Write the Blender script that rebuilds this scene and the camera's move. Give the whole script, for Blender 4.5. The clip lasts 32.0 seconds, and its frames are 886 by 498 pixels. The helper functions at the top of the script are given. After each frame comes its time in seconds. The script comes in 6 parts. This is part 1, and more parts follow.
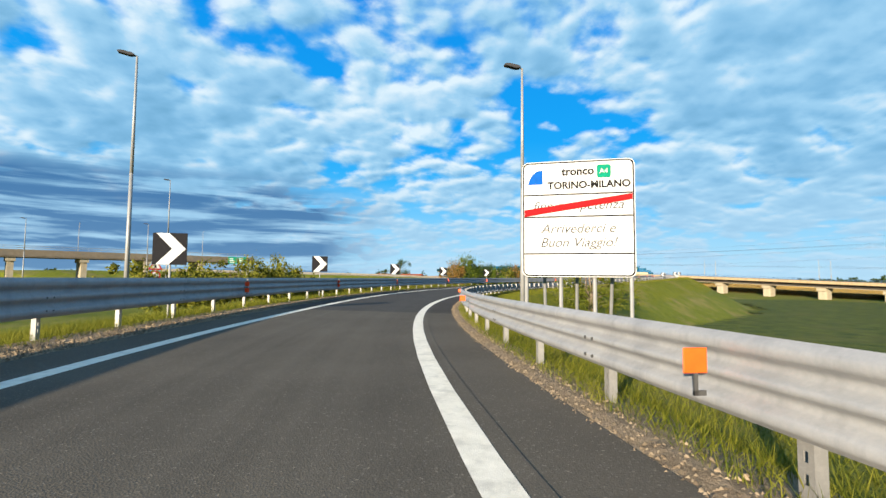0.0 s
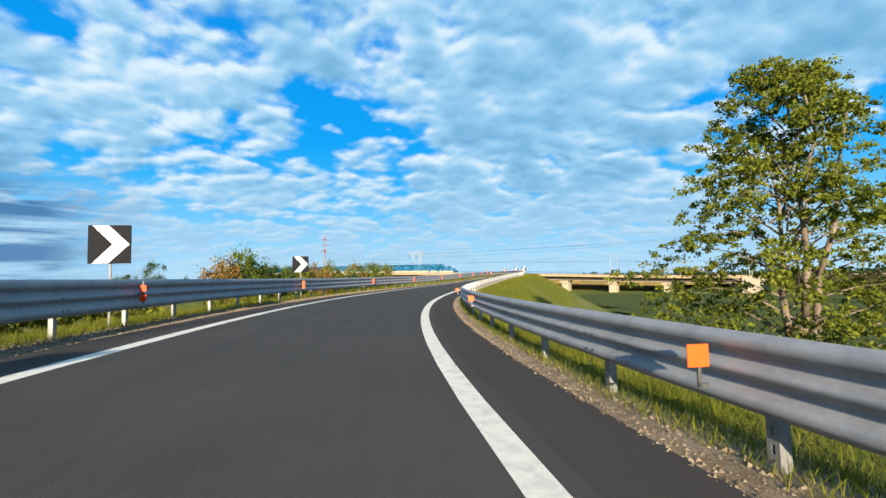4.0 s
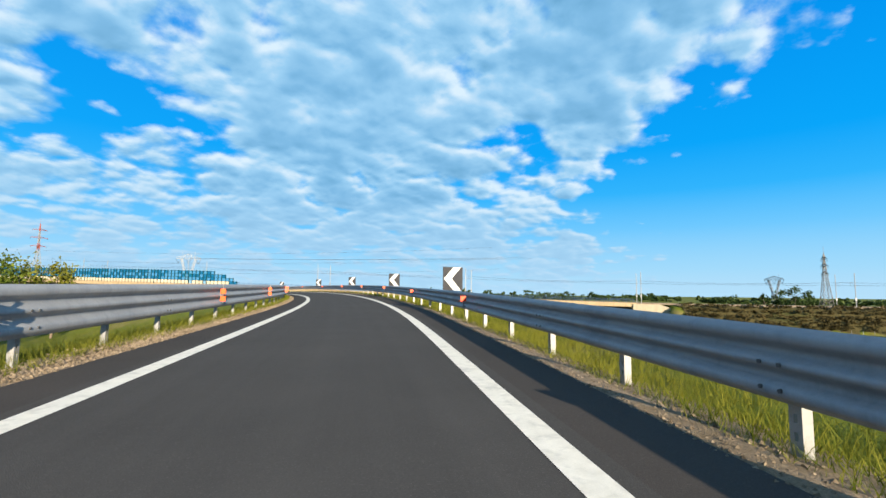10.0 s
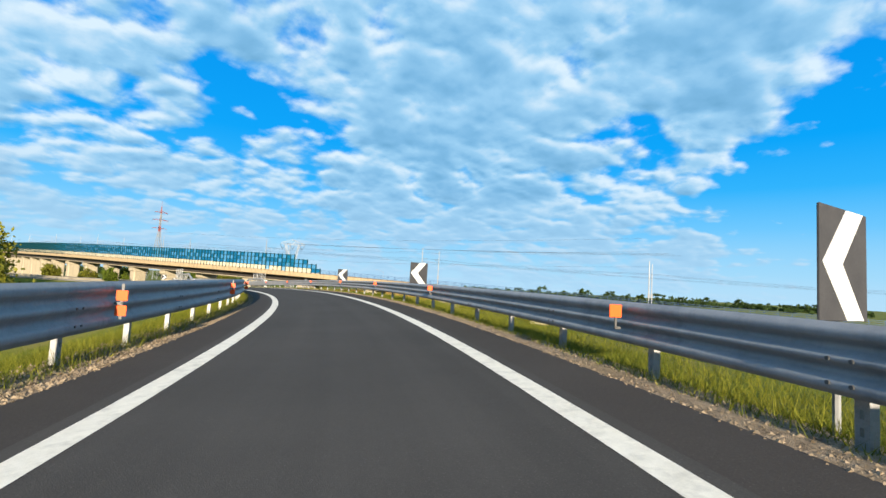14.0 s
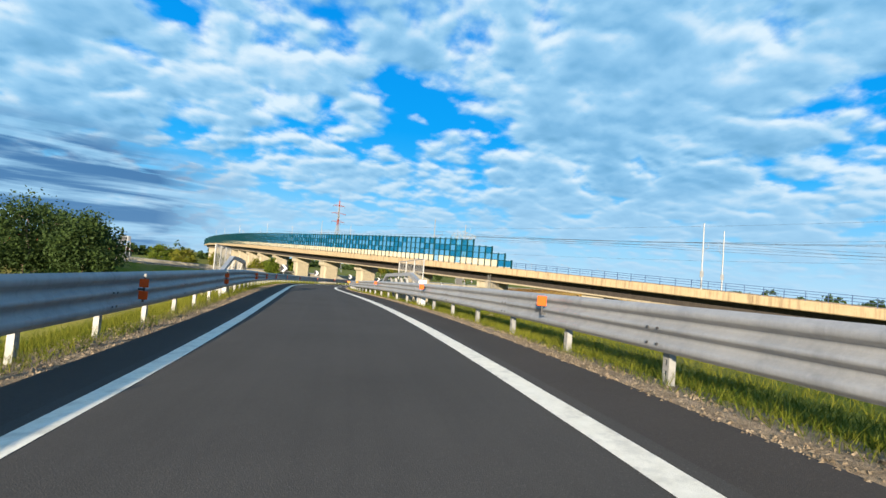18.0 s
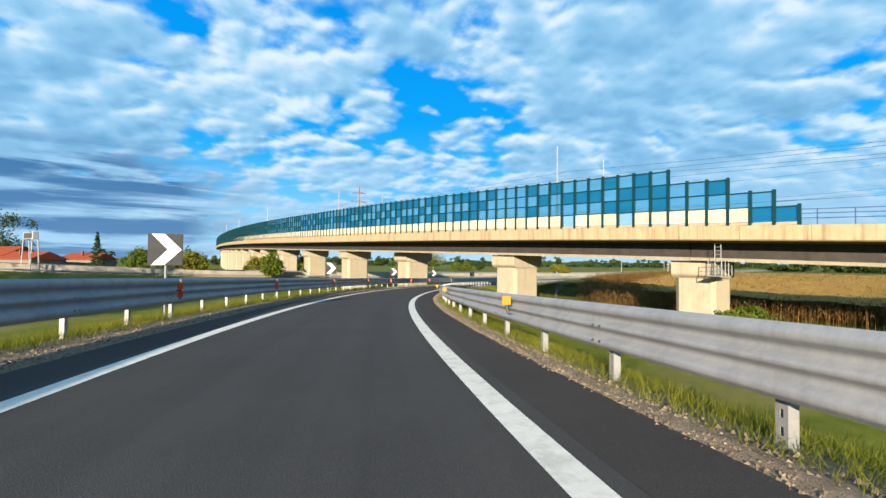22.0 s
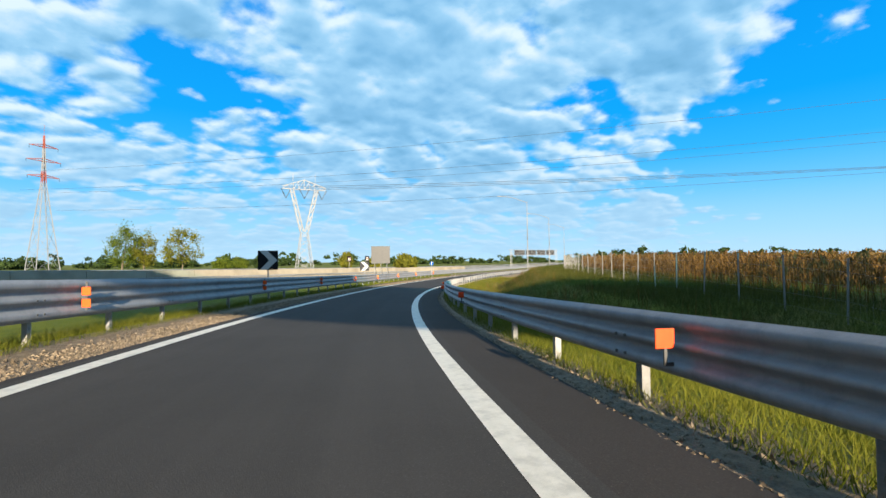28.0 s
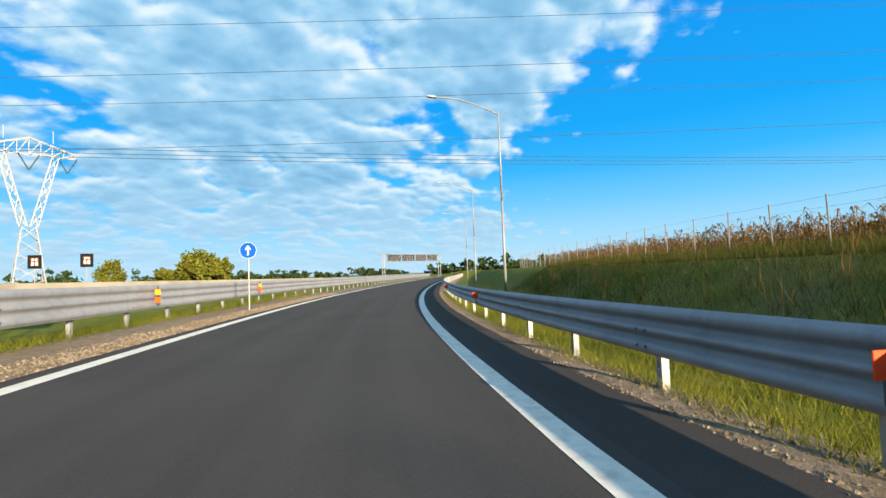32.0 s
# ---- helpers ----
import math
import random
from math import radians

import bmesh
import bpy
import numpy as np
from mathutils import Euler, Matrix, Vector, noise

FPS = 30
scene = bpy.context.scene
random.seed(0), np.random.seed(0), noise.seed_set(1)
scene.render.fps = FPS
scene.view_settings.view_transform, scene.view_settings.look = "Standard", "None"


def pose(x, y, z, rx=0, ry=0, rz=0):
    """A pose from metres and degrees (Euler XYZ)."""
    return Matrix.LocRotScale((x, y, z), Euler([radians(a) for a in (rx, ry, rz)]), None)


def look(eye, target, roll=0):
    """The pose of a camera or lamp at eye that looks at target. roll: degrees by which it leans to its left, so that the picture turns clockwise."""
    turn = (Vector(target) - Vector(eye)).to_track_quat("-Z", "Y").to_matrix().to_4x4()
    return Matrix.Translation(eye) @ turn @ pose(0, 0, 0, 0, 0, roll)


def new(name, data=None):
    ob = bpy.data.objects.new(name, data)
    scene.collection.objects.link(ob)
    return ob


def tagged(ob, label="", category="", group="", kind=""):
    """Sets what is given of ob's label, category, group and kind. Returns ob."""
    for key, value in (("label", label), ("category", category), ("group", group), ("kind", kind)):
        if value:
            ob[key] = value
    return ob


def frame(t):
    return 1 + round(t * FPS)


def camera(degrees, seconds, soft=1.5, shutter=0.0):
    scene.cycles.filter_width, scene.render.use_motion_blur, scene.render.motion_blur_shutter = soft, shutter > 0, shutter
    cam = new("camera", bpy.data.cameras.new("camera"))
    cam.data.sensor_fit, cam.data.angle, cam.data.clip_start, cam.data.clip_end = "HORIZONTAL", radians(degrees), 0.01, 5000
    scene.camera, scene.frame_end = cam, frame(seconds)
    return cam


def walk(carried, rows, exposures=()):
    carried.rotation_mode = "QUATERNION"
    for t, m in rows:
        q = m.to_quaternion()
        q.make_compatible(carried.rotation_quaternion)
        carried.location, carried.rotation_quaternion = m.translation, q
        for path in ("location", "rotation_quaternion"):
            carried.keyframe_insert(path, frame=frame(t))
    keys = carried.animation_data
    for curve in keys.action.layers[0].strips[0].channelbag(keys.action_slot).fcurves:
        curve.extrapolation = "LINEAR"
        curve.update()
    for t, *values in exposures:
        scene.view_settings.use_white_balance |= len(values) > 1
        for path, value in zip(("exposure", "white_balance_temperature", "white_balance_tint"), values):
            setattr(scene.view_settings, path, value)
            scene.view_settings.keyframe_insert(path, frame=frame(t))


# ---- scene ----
cam = camera(86.6, 32.0, soft=1.5)
ROWS = [
    (0, 0, 0, 7.9, 0, 3.53, -0.45),
    (0.5, -0.8, 5.19, 7.87, -2.66, 3.39, -0.16),
    (1, -1.34, 10.52, 7.84, -5.91, 3.31, 0.11),
    (1.5, -1.57, 15.95, 7.8, -9.25, 3.41, 0.18),
    (2, -1.48, 21.48, 7.78, -12.66, 3.59, 0.84),
    (2.5, -1.06, 27.09, 7.76, -15.96, 3.55, 1.2),
    (3, -0.31, 32.74, 7.75, -19.27, 3.73, 1.2),
    (3.5, 0.78, 38.42, 7.74, -22.59, 3.6, 1.17),
    (4, 2.22, 44.1, 7.73, -25.83, 3.63, 1.29),
    (4.5, 3.99, 49.75, 7.72, -29.07, 3.69, 1.43),
    (5, 6.1, 55.35, 7.72, -32.3, 3.76, 1.58),
    (5.5, 8.55, 60.89, 7.72, -35.51, 3.83, 1.74),
    (6, 11.32, 66.32, 7.74, -38.59, 3.98, 1.98),
    (6.5, 14.4, 71.65, 7.77, -41.51, 3.96, 2.07),
    (7, 17.75, 76.87, 7.8, -43.95, 4.23, 1.58),
    (7.5, 21.33, 81.98, 7.87, -46.01, 4.49, 1.29),
    (8, 25.1, 87, 7.97, -47.8, 4.9, 0.65),
    (8.5, 29.02, 91.93, 8.12, -49.13, 5.12, 0.2),
    (9, 33.02, 96.81, 8.27, -49.57, 5.18, 0.12),
    (9.5, 37.05, 101.69, 8.44, -49.62, 5.33, 0.1),
    (10, 41.08, 106.57, 8.62, -49.54, 5.42, -0.57),
    (10.5, 45.08, 111.46, 8.76, -49.04, 4.52, -1.38),
    (11, 49.01, 116.37, 8.88, -48.33, 5.25, -1.01),
    (11.5, 52.85, 121.32, 9.03, -47.34, 4.88, -1.35),
    (12, 56.56, 126.31, 9.15, -45.9, 4.85, -2.35),
    (12.5, 60.11, 131.38, 9.26, -44.13, 4.64, -2.57),
    (13, 63.47, 136.53, 9.36, -42.04, 4.72, -2.86),
    (13.5, 66.59, 141.77, 9.46, -39.65, 4.6, -3.24),
    (14, 69.47, 147.1, 9.54, -37.15, 4.45, -3.24),
    (14.5, 72.09, 152.52, 9.59, -34.63, 4.04, -3.8),
    (15, 74.46, 158.01, 9.61, -32.16, 3.85, -4.06),
    (15.5, 76.59, 163.57, 9.62, -29.69, 3.7, -4.29),
    (16, 78.46, 169.2, 9.6, -27.23, 3.56, -4.5),
    (16.5, 80.09, 174.89, 9.58, -24.77, 3.41, -4.74),
    (17, 81.47, 180.65, 9.53, -22.27, 3.2, -5.12),
    (17.5, 82.59, 186.47, 9.47, -19.6, 2.94, -4.85),
    (18, 83.45, 192.35, 9.37, -17.26, 2.66, -4.54),
    (18.5, 84.09, 198.29, 9.25, -15.23, 2.56, -3.98),
    (19, 84.55, 204.28, 9.12, -13.6, 2.55, -3.42),
    (19.5, 84.86, 210.33, 8.99, -12.42, 2.3, -2.66),
    (20, 85.08, 216.44, 8.81, -11.9, 1.97, -1.8),
    (20.5, 85.27, 222.58, 8.6, -11.92, 1.61, -1.81),
    (21, 85.5, 228.77, 8.36, -12.41, 1.53, -1.24),
    (21.5, 85.8, 235.01, 8.12, -13.2, 1.44, -0.92),
    (22, 86.21, 241.28, 7.86, -14.55, 1.4, -0.56),
    (22.5, 86.81, 247.58, 7.61, -16.38, 1.52, -0.55),
    (23, 87.62, 253.89, 7.37, -18.38, 1.6, -0.79),
    (23.5, 88.66, 260.19, 7.12, -20.45, 1.43, 0.03),
    (24, 89.93, 266.47, 6.86, -22.6, 1.35, 0.07),
    (24.5, 91.47, 272.71, 6.58, -25.14, 1.3, 0.96),
    (25, 93.27, 278.9, 6.32, -27.38, 1.41, 0.77),
    (25.5, 95.31, 285.02, 6.06, -29.58, 1.58, 0.4),
    (26, 97.59, 291.07, 5.82, -31.77, 1.7, 0.04),
    (26.5, 100.11, 297.05, 5.59, -33.98, 1.75, -0.14),
    (27, 102.86, 302.94, 5.36, -36.31, 1.55, 0.78),
    (27.5, 105.87, 308.73, 5.12, -38.58, 1.63, 0.52),
    (28, 109.11, 314.42, 4.86, -40.84, 1.47, 0.56),
    (28.5, 112.59, 320, 4.62, -43.14, 1.87, -0.09),
    (29, 116.31, 325.46, 4.4, -45.57, 1.81, 0.16),
    (29.5, 120.29, 330.79, 4.18, -47.98, 1.89, 0.42),
    (30, 124.51, 335.99, 3.97, -50.26, 2.04, 0.49),
    (30.5, 128.97, 341.05, 3.8, -52.57, 2.51, 0.8),
    (31, 133.65, 345.95, 3.66, -54.87, 2.51, 1.26),
    (31.5, 138.56, 350.69, 3.51, -57.24, 2.59, 1.42),
    (32, 143.7, 355.25, 3.39, -59.69, 2.76, 2.17),
]
walk(cam, [(t, pose(x, y, z, 90 + pitch, roll, yaw)) for t, x, y, z, yaw, pitch, roll in ROWS],
     exposures=[(0.0, 1.54, 6400, 10), (6.0, 1.5, 6200, 10), (20.0, 1.5, 6200, 10), (24.0, 1.58, 6150, 10), (28.0, 1.6, 6250, 10), (30.0, 1.7, 6550, 10), (32.0, 1.6, 6500, 10)])

# ---- sun and sky ----
SUN_AZ, SUN_EL = 207.0, 12.3          # clockwise from +y, degrees
sun = new("sun", bpy.data.lights.new("sun", "SUN"))
sun.data.energy, sun.data.angle, sun.data.color = 5.0, radians(0.6), (1.0, 0.84, 0.62)
sa, se = radians(SUN_AZ), radians(SUN_EL)
sun_dir = Vector((math.sin(sa) * math.cos(se), math.cos(sa) * math.cos(se), math.sin(se)))
sun.matrix_world = look(sun_dir * 300, (0, 0, 0))


def wn(nt, kind, **sets):
    n = nt.nodes.new(kind)
    for key, value in sets.items():
        if key == "op":
            n.operation = value
        elif key == "blend":
            n.blend_type = value
        else:
            n.inputs[key.replace("_", " ")].default_value = value
    return n


def math_node(nt, op, a, b=None, clamp=False):
    n = nt.nodes.new("ShaderNodeMath")
    n.operation, n.use_clamp = op, clamp
    for i, v in enumerate((a, b)):
        if v is None:
            continue
        if isinstance(v, (int, float)):
            n.inputs[i].default_value = v
        else:
            nt.links.new(v, n.inputs[i])
    return n.outputs[0]


def ramp_node(nt, fac, stops):
    n = nt.nodes.new("ShaderNodeValToRGB")
    while len(n.color_ramp.elements) < len(stops):
        n.color_ramp.elements.new(0.5)
    for e, (at, col) in zip(n.color_ramp.elements, stops):
        e.position = at
        e.color = (*col, 1) if len(col) == 3 else col
    nt.links.new(fac, n.inputs[0])
    return n.outputs[0]


def mix_node(nt, fac, a, b, blend="MIX"):
    n = nt.nodes.new("ShaderNodeMix")
    n.data_type, n.blend_type = "RGBA", blend
    for sock, v in ((n.inputs[0], fac), (n.inputs[6], a), (n.inputs[7], b)):
        if isinstance(v, (int, float)):
            sock.default_value = v
        elif isinstance(v, tuple):
            sock.default_value = (*v, 1)
        else:
            nt.links.new(v, sock)
    return n.outputs[2]


def build_sky():
    """Evening sky: clear blue with a broken sheet of small clouds, laid out on a flat layer overhead."""
    world = bpy.data.worlds.new("sky")
    scene.world = world
    world.use_nodes = True
    nt = world.node_tree
    nt.nodes.clear()
    out = nt.nodes.new("ShaderNodeOutputWorld")
    bg = nt.nodes.new("ShaderNodeBackground")
    sky = nt.nodes.new("ShaderNodeTexSky")
    sky.sky_type, sky.sun_disc = "NISHITA", False
    sky.sun_elevation, sky.sun_rotation = se, sa
    sky.air_density, sky.dust_density, sky.ozone_density = 1.0, 0.3, 2.5
    tc = nt.nodes.new("ShaderNodeTexCoord")
    sep = nt.nodes.new("ShaderNodeSeparateXYZ")
    nt.links.new(tc.outputs["Generated"], sep.inputs[0])
    x, y, z = sep.outputs
    up = math_node(nt, "MAXIMUM", z, 0.0)
    depth = math_node(nt, "ADD", up, 0.27)
    lay = nt.nodes.new("ShaderNodeCombineXYZ")
    nt.links.new(math_node(nt, "DIVIDE", x, depth), lay.inputs[0])
    nt.links.new(math_node(nt, "DIVIDE", y, depth), lay.inputs[1])

    def noise_at(scale, detail, rough, offset, distortion=0.0):
        add = nt.nodes.new("ShaderNodeVectorMath")
        add.operation = "ADD"
        nt.links.new(lay.outputs[0], add.inputs[0])
        add.inputs[1].default_value = offset
        n = wn(nt, "ShaderNodeTexNoise", Scale=scale, Detail=detail, Roughness=rough, Distortion=distortion)
        nt.links.new(add.outputs[0], n.inputs["Vector"])
        return n.outputs[0]

    def lobe(az, el, width):
        """1 towards the direction az (clockwise from +y), el; falls to 0 at about width degrees."""
        a, e = radians(az), radians(el)
        dot = nt.nodes.new("ShaderNodeVectorMath")
        dot.operation = "DOT_PRODUCT"
        nt.links.new(tc.outputs["Generated"], dot.inputs[0])
        dot.inputs[1].default_value = (math.sin(a) * math.cos(e), math.cos(a) * math.cos(e), math.sin(e))
        n = nt.nodes.new("ShaderNodeMapRange")
        n.interpolation_type = "SMOOTHSTEP"
        n.inputs["From Min"].default_value = math.cos(radians(width))
        n.inputs["From Max"].default_value = 1.0
        nt.links.new(dot.outputs["Value"], n.inputs["Value"])
        return n.outputs[0]

    def ranged(v, a, b):
        n = nt.nodes.new("ShaderNodeMapRange")
        n.interpolation_type = "SMOOTHSTEP"
        n.inputs["From Min"].default_value, n.inputs["From Max"].default_value = a, b
        nt.links.new(v, n.inputs["Value"])
        return n.outputs[0]

    def cells_at(scale, offset):
        """Rounded cells: 1 in the middle of a puff, 0 between puffs."""
        add = nt.nodes.new("ShaderNodeVectorMath")
        add.operation = "ADD"
        nt.links.new(lay.outputs[0], add.inputs[0])
        add.inputs[1].default_value = offset
        warp = wn(nt, "ShaderNodeTexNoise", Scale=5.0, Detail=5.0, Roughness=0.55)
        nt.links.new(add.outputs[0], warp.inputs["Vector"])
        bend = nt.nodes.new("ShaderNodeVectorMath")
        bend.operation = "MULTIPLY_ADD"
        nt.links.new(warp.outputs["Color"], bend.inputs[0])
        bend.inputs[1].default_value = (0.13, 0.13, 0)
        nt.links.new(add.outputs[0], bend.inputs[2])
        v = nt.nodes.new("ShaderNodeTexVoronoi")
        v.voronoi_dimensions, v.feature = "2D", "SMOOTH_F1"
        v.inputs["Scale"].default_value, v.inputs["Smoothness"].default_value = scale, 0.6
        nt.links.new(bend.outputs[0], v.inputs["Vector"])
        return math_node(nt, "SUBTRACT", 1.0, v.outputs["Distance"])

    large = noise_at(1.7, 3, 0.5, (3.1, 1.7, 0))
    body_at = []
    for reach in (0.0, 0.030):
        dx, dy = math.sin(sa) * reach, math.cos(sa) * reach
        n = noise_at(3.2, 7, 0.52, (0.4 + dx, 5.2 + dy, 0), 0.2)
        c = cells_at(7.0, (2.0 + dx, 9.0 + dy, 0))
        f = cells_at(14.0, (5.0 + dx, 1.0 + dy, 0))
        b = math_node(nt, "ADD", math_node(nt, "MULTIPLY", n, 0.92), math_node(nt, "MULTIPLY", c, 0.34))
        body_at.append(math_node(nt, "ADD", b, math_node(nt, "MULTIPLY", f, 0.13)))
    puffs, shifted = body_at
    fine = noise_at(16.0, 7, 0.58, (7.0, 2.0, 0), 0.3)
    cover = math_node(nt, "MULTIPLY", large, 0.55)
    for az, el, width, amount in SKY_LOBES:
        cover = math_node(nt, "ADD", cover, math_node(nt, "MULTIPLY", lobe(az, el, width), amount))
    dens = math_node(nt, "ADD", cover, puffs)
    dens = math_node(nt, "ADD", dens, math_node(nt, "MULTIPLY", fine, 0.16))
    mask = math_node(nt, "POWER", ranged(dens, 0.96, 1.15), 0.8)
    # sides of the puffs that face the sun are white, the thick middles blue-grey
    thick = ranged(dens, 1.08, 1.46)
    edge = math_node(nt, "SUBTRACT", 1.0, math_node(nt, "MULTIPLY", thick, 0.55))
    relief = math_node(nt, "MULTIPLY", math_node(nt, "MULTIPLY", math_node(nt, "SUBTRACT", puffs, shifted), 3.0), edge)
    shade = math_node(nt, "SUBTRACT", math_node(nt, "ADD", relief, 0.69), math_node(nt, "MULTIPLY", thick, 0.36))
    shade = math_node(nt, "ADD", shade, math_node(nt, "MULTIPLY", math_node(nt, "SUBTRACT", fine, 0.5), 0.20))
    shade = math_node(nt, "ADD", shade, math_node(nt, "MULTIPLY", math_node(nt, "SUBTRACT", noise_at(2.6, 4, 0.5, (8.0, 4.0, 0)), 0.5), 0.9))
    body = ramp_node(nt, shade, [(0.02, (0.16, 0.40, 0.62)), (0.34, (0.23, 0.50, 0.75)), (0.60, (0.35, 0.63, 0.86)), (0.95, (0.74, 0.88, 0.96))])
    # near the horizon the sheet thins to smooth streaks; a slate-blue bank lies in the north-west
    low = math_node(nt, "SUBTRACT", 1.0, ranged(z, 0.06, 0.24))
    body = mix_node(nt, math_node(nt, "MULTIPLY", low, 0.55), body, (0.33, 0.58, 0.80))
    bank = math_node(nt, "MULTIPLY", lobe(-38, 5, 34), math_node(nt, "SUBTRACT", 1.0, ranged(z, 0.12, 0.22)))
    streaks = nt.nodes.new("ShaderNodeMapping")
    streaks.inputs["Scale"].default_value = (2.2, 2.2, 26.0)
    nt.links.new(tc.outputs["Generated"], streaks.inputs[0])
    veil = wn(nt, "ShaderNodeTexNoise", Scale=1.6, Detail=5.0, Roughness=0.55, Distortion=0.4)
    nt.links.new(streaks.outputs[0], veil.inputs["Vector"])
    dim = math_node(nt, "MULTIPLY", math_node(nt, "MULTIPLY", bank, 1.9, True), ranged(veil.outputs[0], 0.36, 0.56))
    body = mix_node(nt, math_node(nt, "MULTIPLY", dim, 0.95), body, (0.042, 0.165, 0.38))
    blue = ramp_node(nt, z, [(0.0, (0.44, 0.72, 0.90)), (0.05, (0.25, 0.66, 0.94)), (0.13, (0.06, 0.53, 0.97)), (0.28, (0.006, 0.38, 0.93)), (0.60, (0.004, 0.24, 0.80))])
    clear = mix_node(nt, 0.97, mix_node(nt, 1.0, sky.outputs[0], (0.13, 0.13, 0.13), "MULTIPLY"), blue)
    cover_all = math_node(nt, "MAXIMUM", mask, dim)
    col = mix_node(nt, cover_all, clear, body)
    haze = ramp_node(nt, z, [(0.0, (0.8,) * 3), (0.05, (0.52,) * 3), (0.20, (0, 0, 0))])
    haze = math_node(nt, "MULTIPLY", haze, math_node(nt, "SUBTRACT", 1.0, math_node(nt, "MULTIPLY", dim, 0.75)))
    col = mix_node(nt, haze, col, (0.50, 0.75, 0.92))
    nt.links.new(col, bg.inputs[0])
    bg.inputs[1].default_value = SKY_STRENGTH
    nt.links.new(bg.outputs[0], out.inputs[0])


SKY_STRENGTH = 0.354
# direction, width and amount of thicker or thinner cloud
SKY_LOBES = [(102, 8, 36, -0.45), (78, 10, 14, -0.15), (12, 18.5, 7, -0.16), (-20, 15, 5, -0.12), (40, 19, 19, 0.22), (-32, 6, 22, 0.26), (68, 36, 24, 0.16), (88, 34, 22, 0.26)]
build_sky()


# ---- materials ----
def material(name, rough=0.7, metal=0.0):
    m = bpy.data.materials.new(name)
    m.use_nodes = True
    b = m.node_tree.nodes["Principled BSDF"]
    b.inputs["Roughness"].default_value, b.inputs["Metallic"].default_value = rough, metal
    return m, m.node_tree, b


def surface(name, low, high, scale=6.0, fine=60.0, rough=0.7, metal=0.0, bump=0.2, stain=None, stain_scale=0.6, per_piece=0.0, bump_dist=0.01, spec=0.12):
    """Two-scale variation between two colours, optional stains, fine relief."""
    m, nt, b = material(name, rough, metal)
    tc = nt.nodes.new("ShaderNodeTexCoord")
    obj = tc.outputs["Object"]
    n1 = wn(nt, "ShaderNodeTexNoise", Scale=scale, Detail=6.0, Roughness=0.6)
    n2 = wn(nt, "ShaderNodeTexNoise", Scale=fine, Detail=4.0, Roughness=0.7)
    for n in (n1, n2):
        nt.links.new(obj, n.inputs["Vector"])
    f = math_node(nt, "ADD", math_node(nt, "MULTIPLY", n1.outputs[0], 0.6), math_node(nt, "MULTIPLY", n2.outputs[0], 0.4))
    if per_piece:
        info = nt.nodes.new("ShaderNodeObjectInfo")
        f = math_node(nt, "ADD", f, math_node(nt, "MULTIPLY", math_node(nt, "SUBTRACT", info.outputs["Random"], 0.5), per_piece))
    col = ramp_node(nt, f, [(0.36, low), (0.64, high)])
    if stain:
        n3 = wn(nt, "ShaderNodeTexNoise", Scale=stain_scale, Detail=5.0, Roughness=0.65)
        nt.links.new(obj, n3.inputs["Vector"])
        k = ramp_node(nt, n3.outputs[0], [(0.5, (0, 0, 0)), (0.68, (1, 1, 1))])
        col = mix_node(nt, math_node(nt, "MULTIPLY", k, 0.75), col, stain)
    nt.links.new(col, b.inputs["Base Color"])
    r = nt.nodes.new("ShaderNodeMapRange")
    r.inputs["To Min"].default_value, r.inputs["To Max"].default_value = max(rough - 0.12, 0.02), min(rough + 0.12, 1)
    nt.links.new(n1.outputs[0], r.inputs["Value"])
    nt.links.new(r.outputs[0], b.inputs["Roughness"])
    b.inputs["Specular IOR Level"].default_value = spec
    if bump:
        bp = wn(nt, "ShaderNodeBump", Strength=bump, Distance=bump_dist)
        nt.links.new(n2.outputs[0], bp.inputs["Height"])
        nt.links.new(bp.outputs[0], b.inputs["Normal"])
    return m


def streaked(name, low, high, stain, rough=0.75, strength=0.7, metal=0.0, pitch=1.6):
    """Concrete or steel with vertical run-off streaks."""
    m, nt, b = material(name, rough, metal)
    tc = nt.nodes.new("ShaderNodeTexCoord")
    mp = wn(nt, "ShaderNodeMapping")
    mp.inputs["Scale"].default_value = (pitch, pitch, 0.09)
    nt.links.new(tc.outputs["Object"], mp.inputs[0])
    n1 = wn(nt, "ShaderNodeTexNoise", Scale=1.4, Detail=7.0, Roughness=0.65)
    n2 = wn(nt, "ShaderNodeTexNoise", Scale=28.0, Detail=5.0, Roughness=0.7)
    n3 = wn(nt, "ShaderNodeTexNoise", Scale=1.6, Detail=5.0, Roughness=0.7)
    nt.links.new(tc.outputs["Object"], n1.inputs["Vector"])
    nt.links.new(tc.outputs["Object"], n2.inputs["Vector"])
    nt.links.new(mp.outputs[0], n3.inputs["Vector"])
    f = math_node(nt, "ADD", math_node(nt, "MULTIPLY", n1.outputs[0], 0.65), math_node(nt, "MULTIPLY", n2.outputs[0], 0.35))
    col = ramp_node(nt, f, [(0.35, low), (0.65, high)])
    k = ramp_node(nt, n3.outputs[0], [(0.48, (0, 0, 0)), (0.70, (1, 1, 1))])
    col = mix_node(nt, math_node(nt, "MULTIPLY", k, strength), col, stain)
    nt.links.new(col, b.inputs["Base Color"])
    b.inputs["Specular IOR Level"].default_value = 0.2
    bp = wn(nt, "ShaderNodeBump", Strength=0.25, Distance=0.01)
    nt.links.new(n2.outputs[0], bp.inputs["Height"])
    nt.links.new(bp.outputs[0], b.inputs["Normal"])
    return m


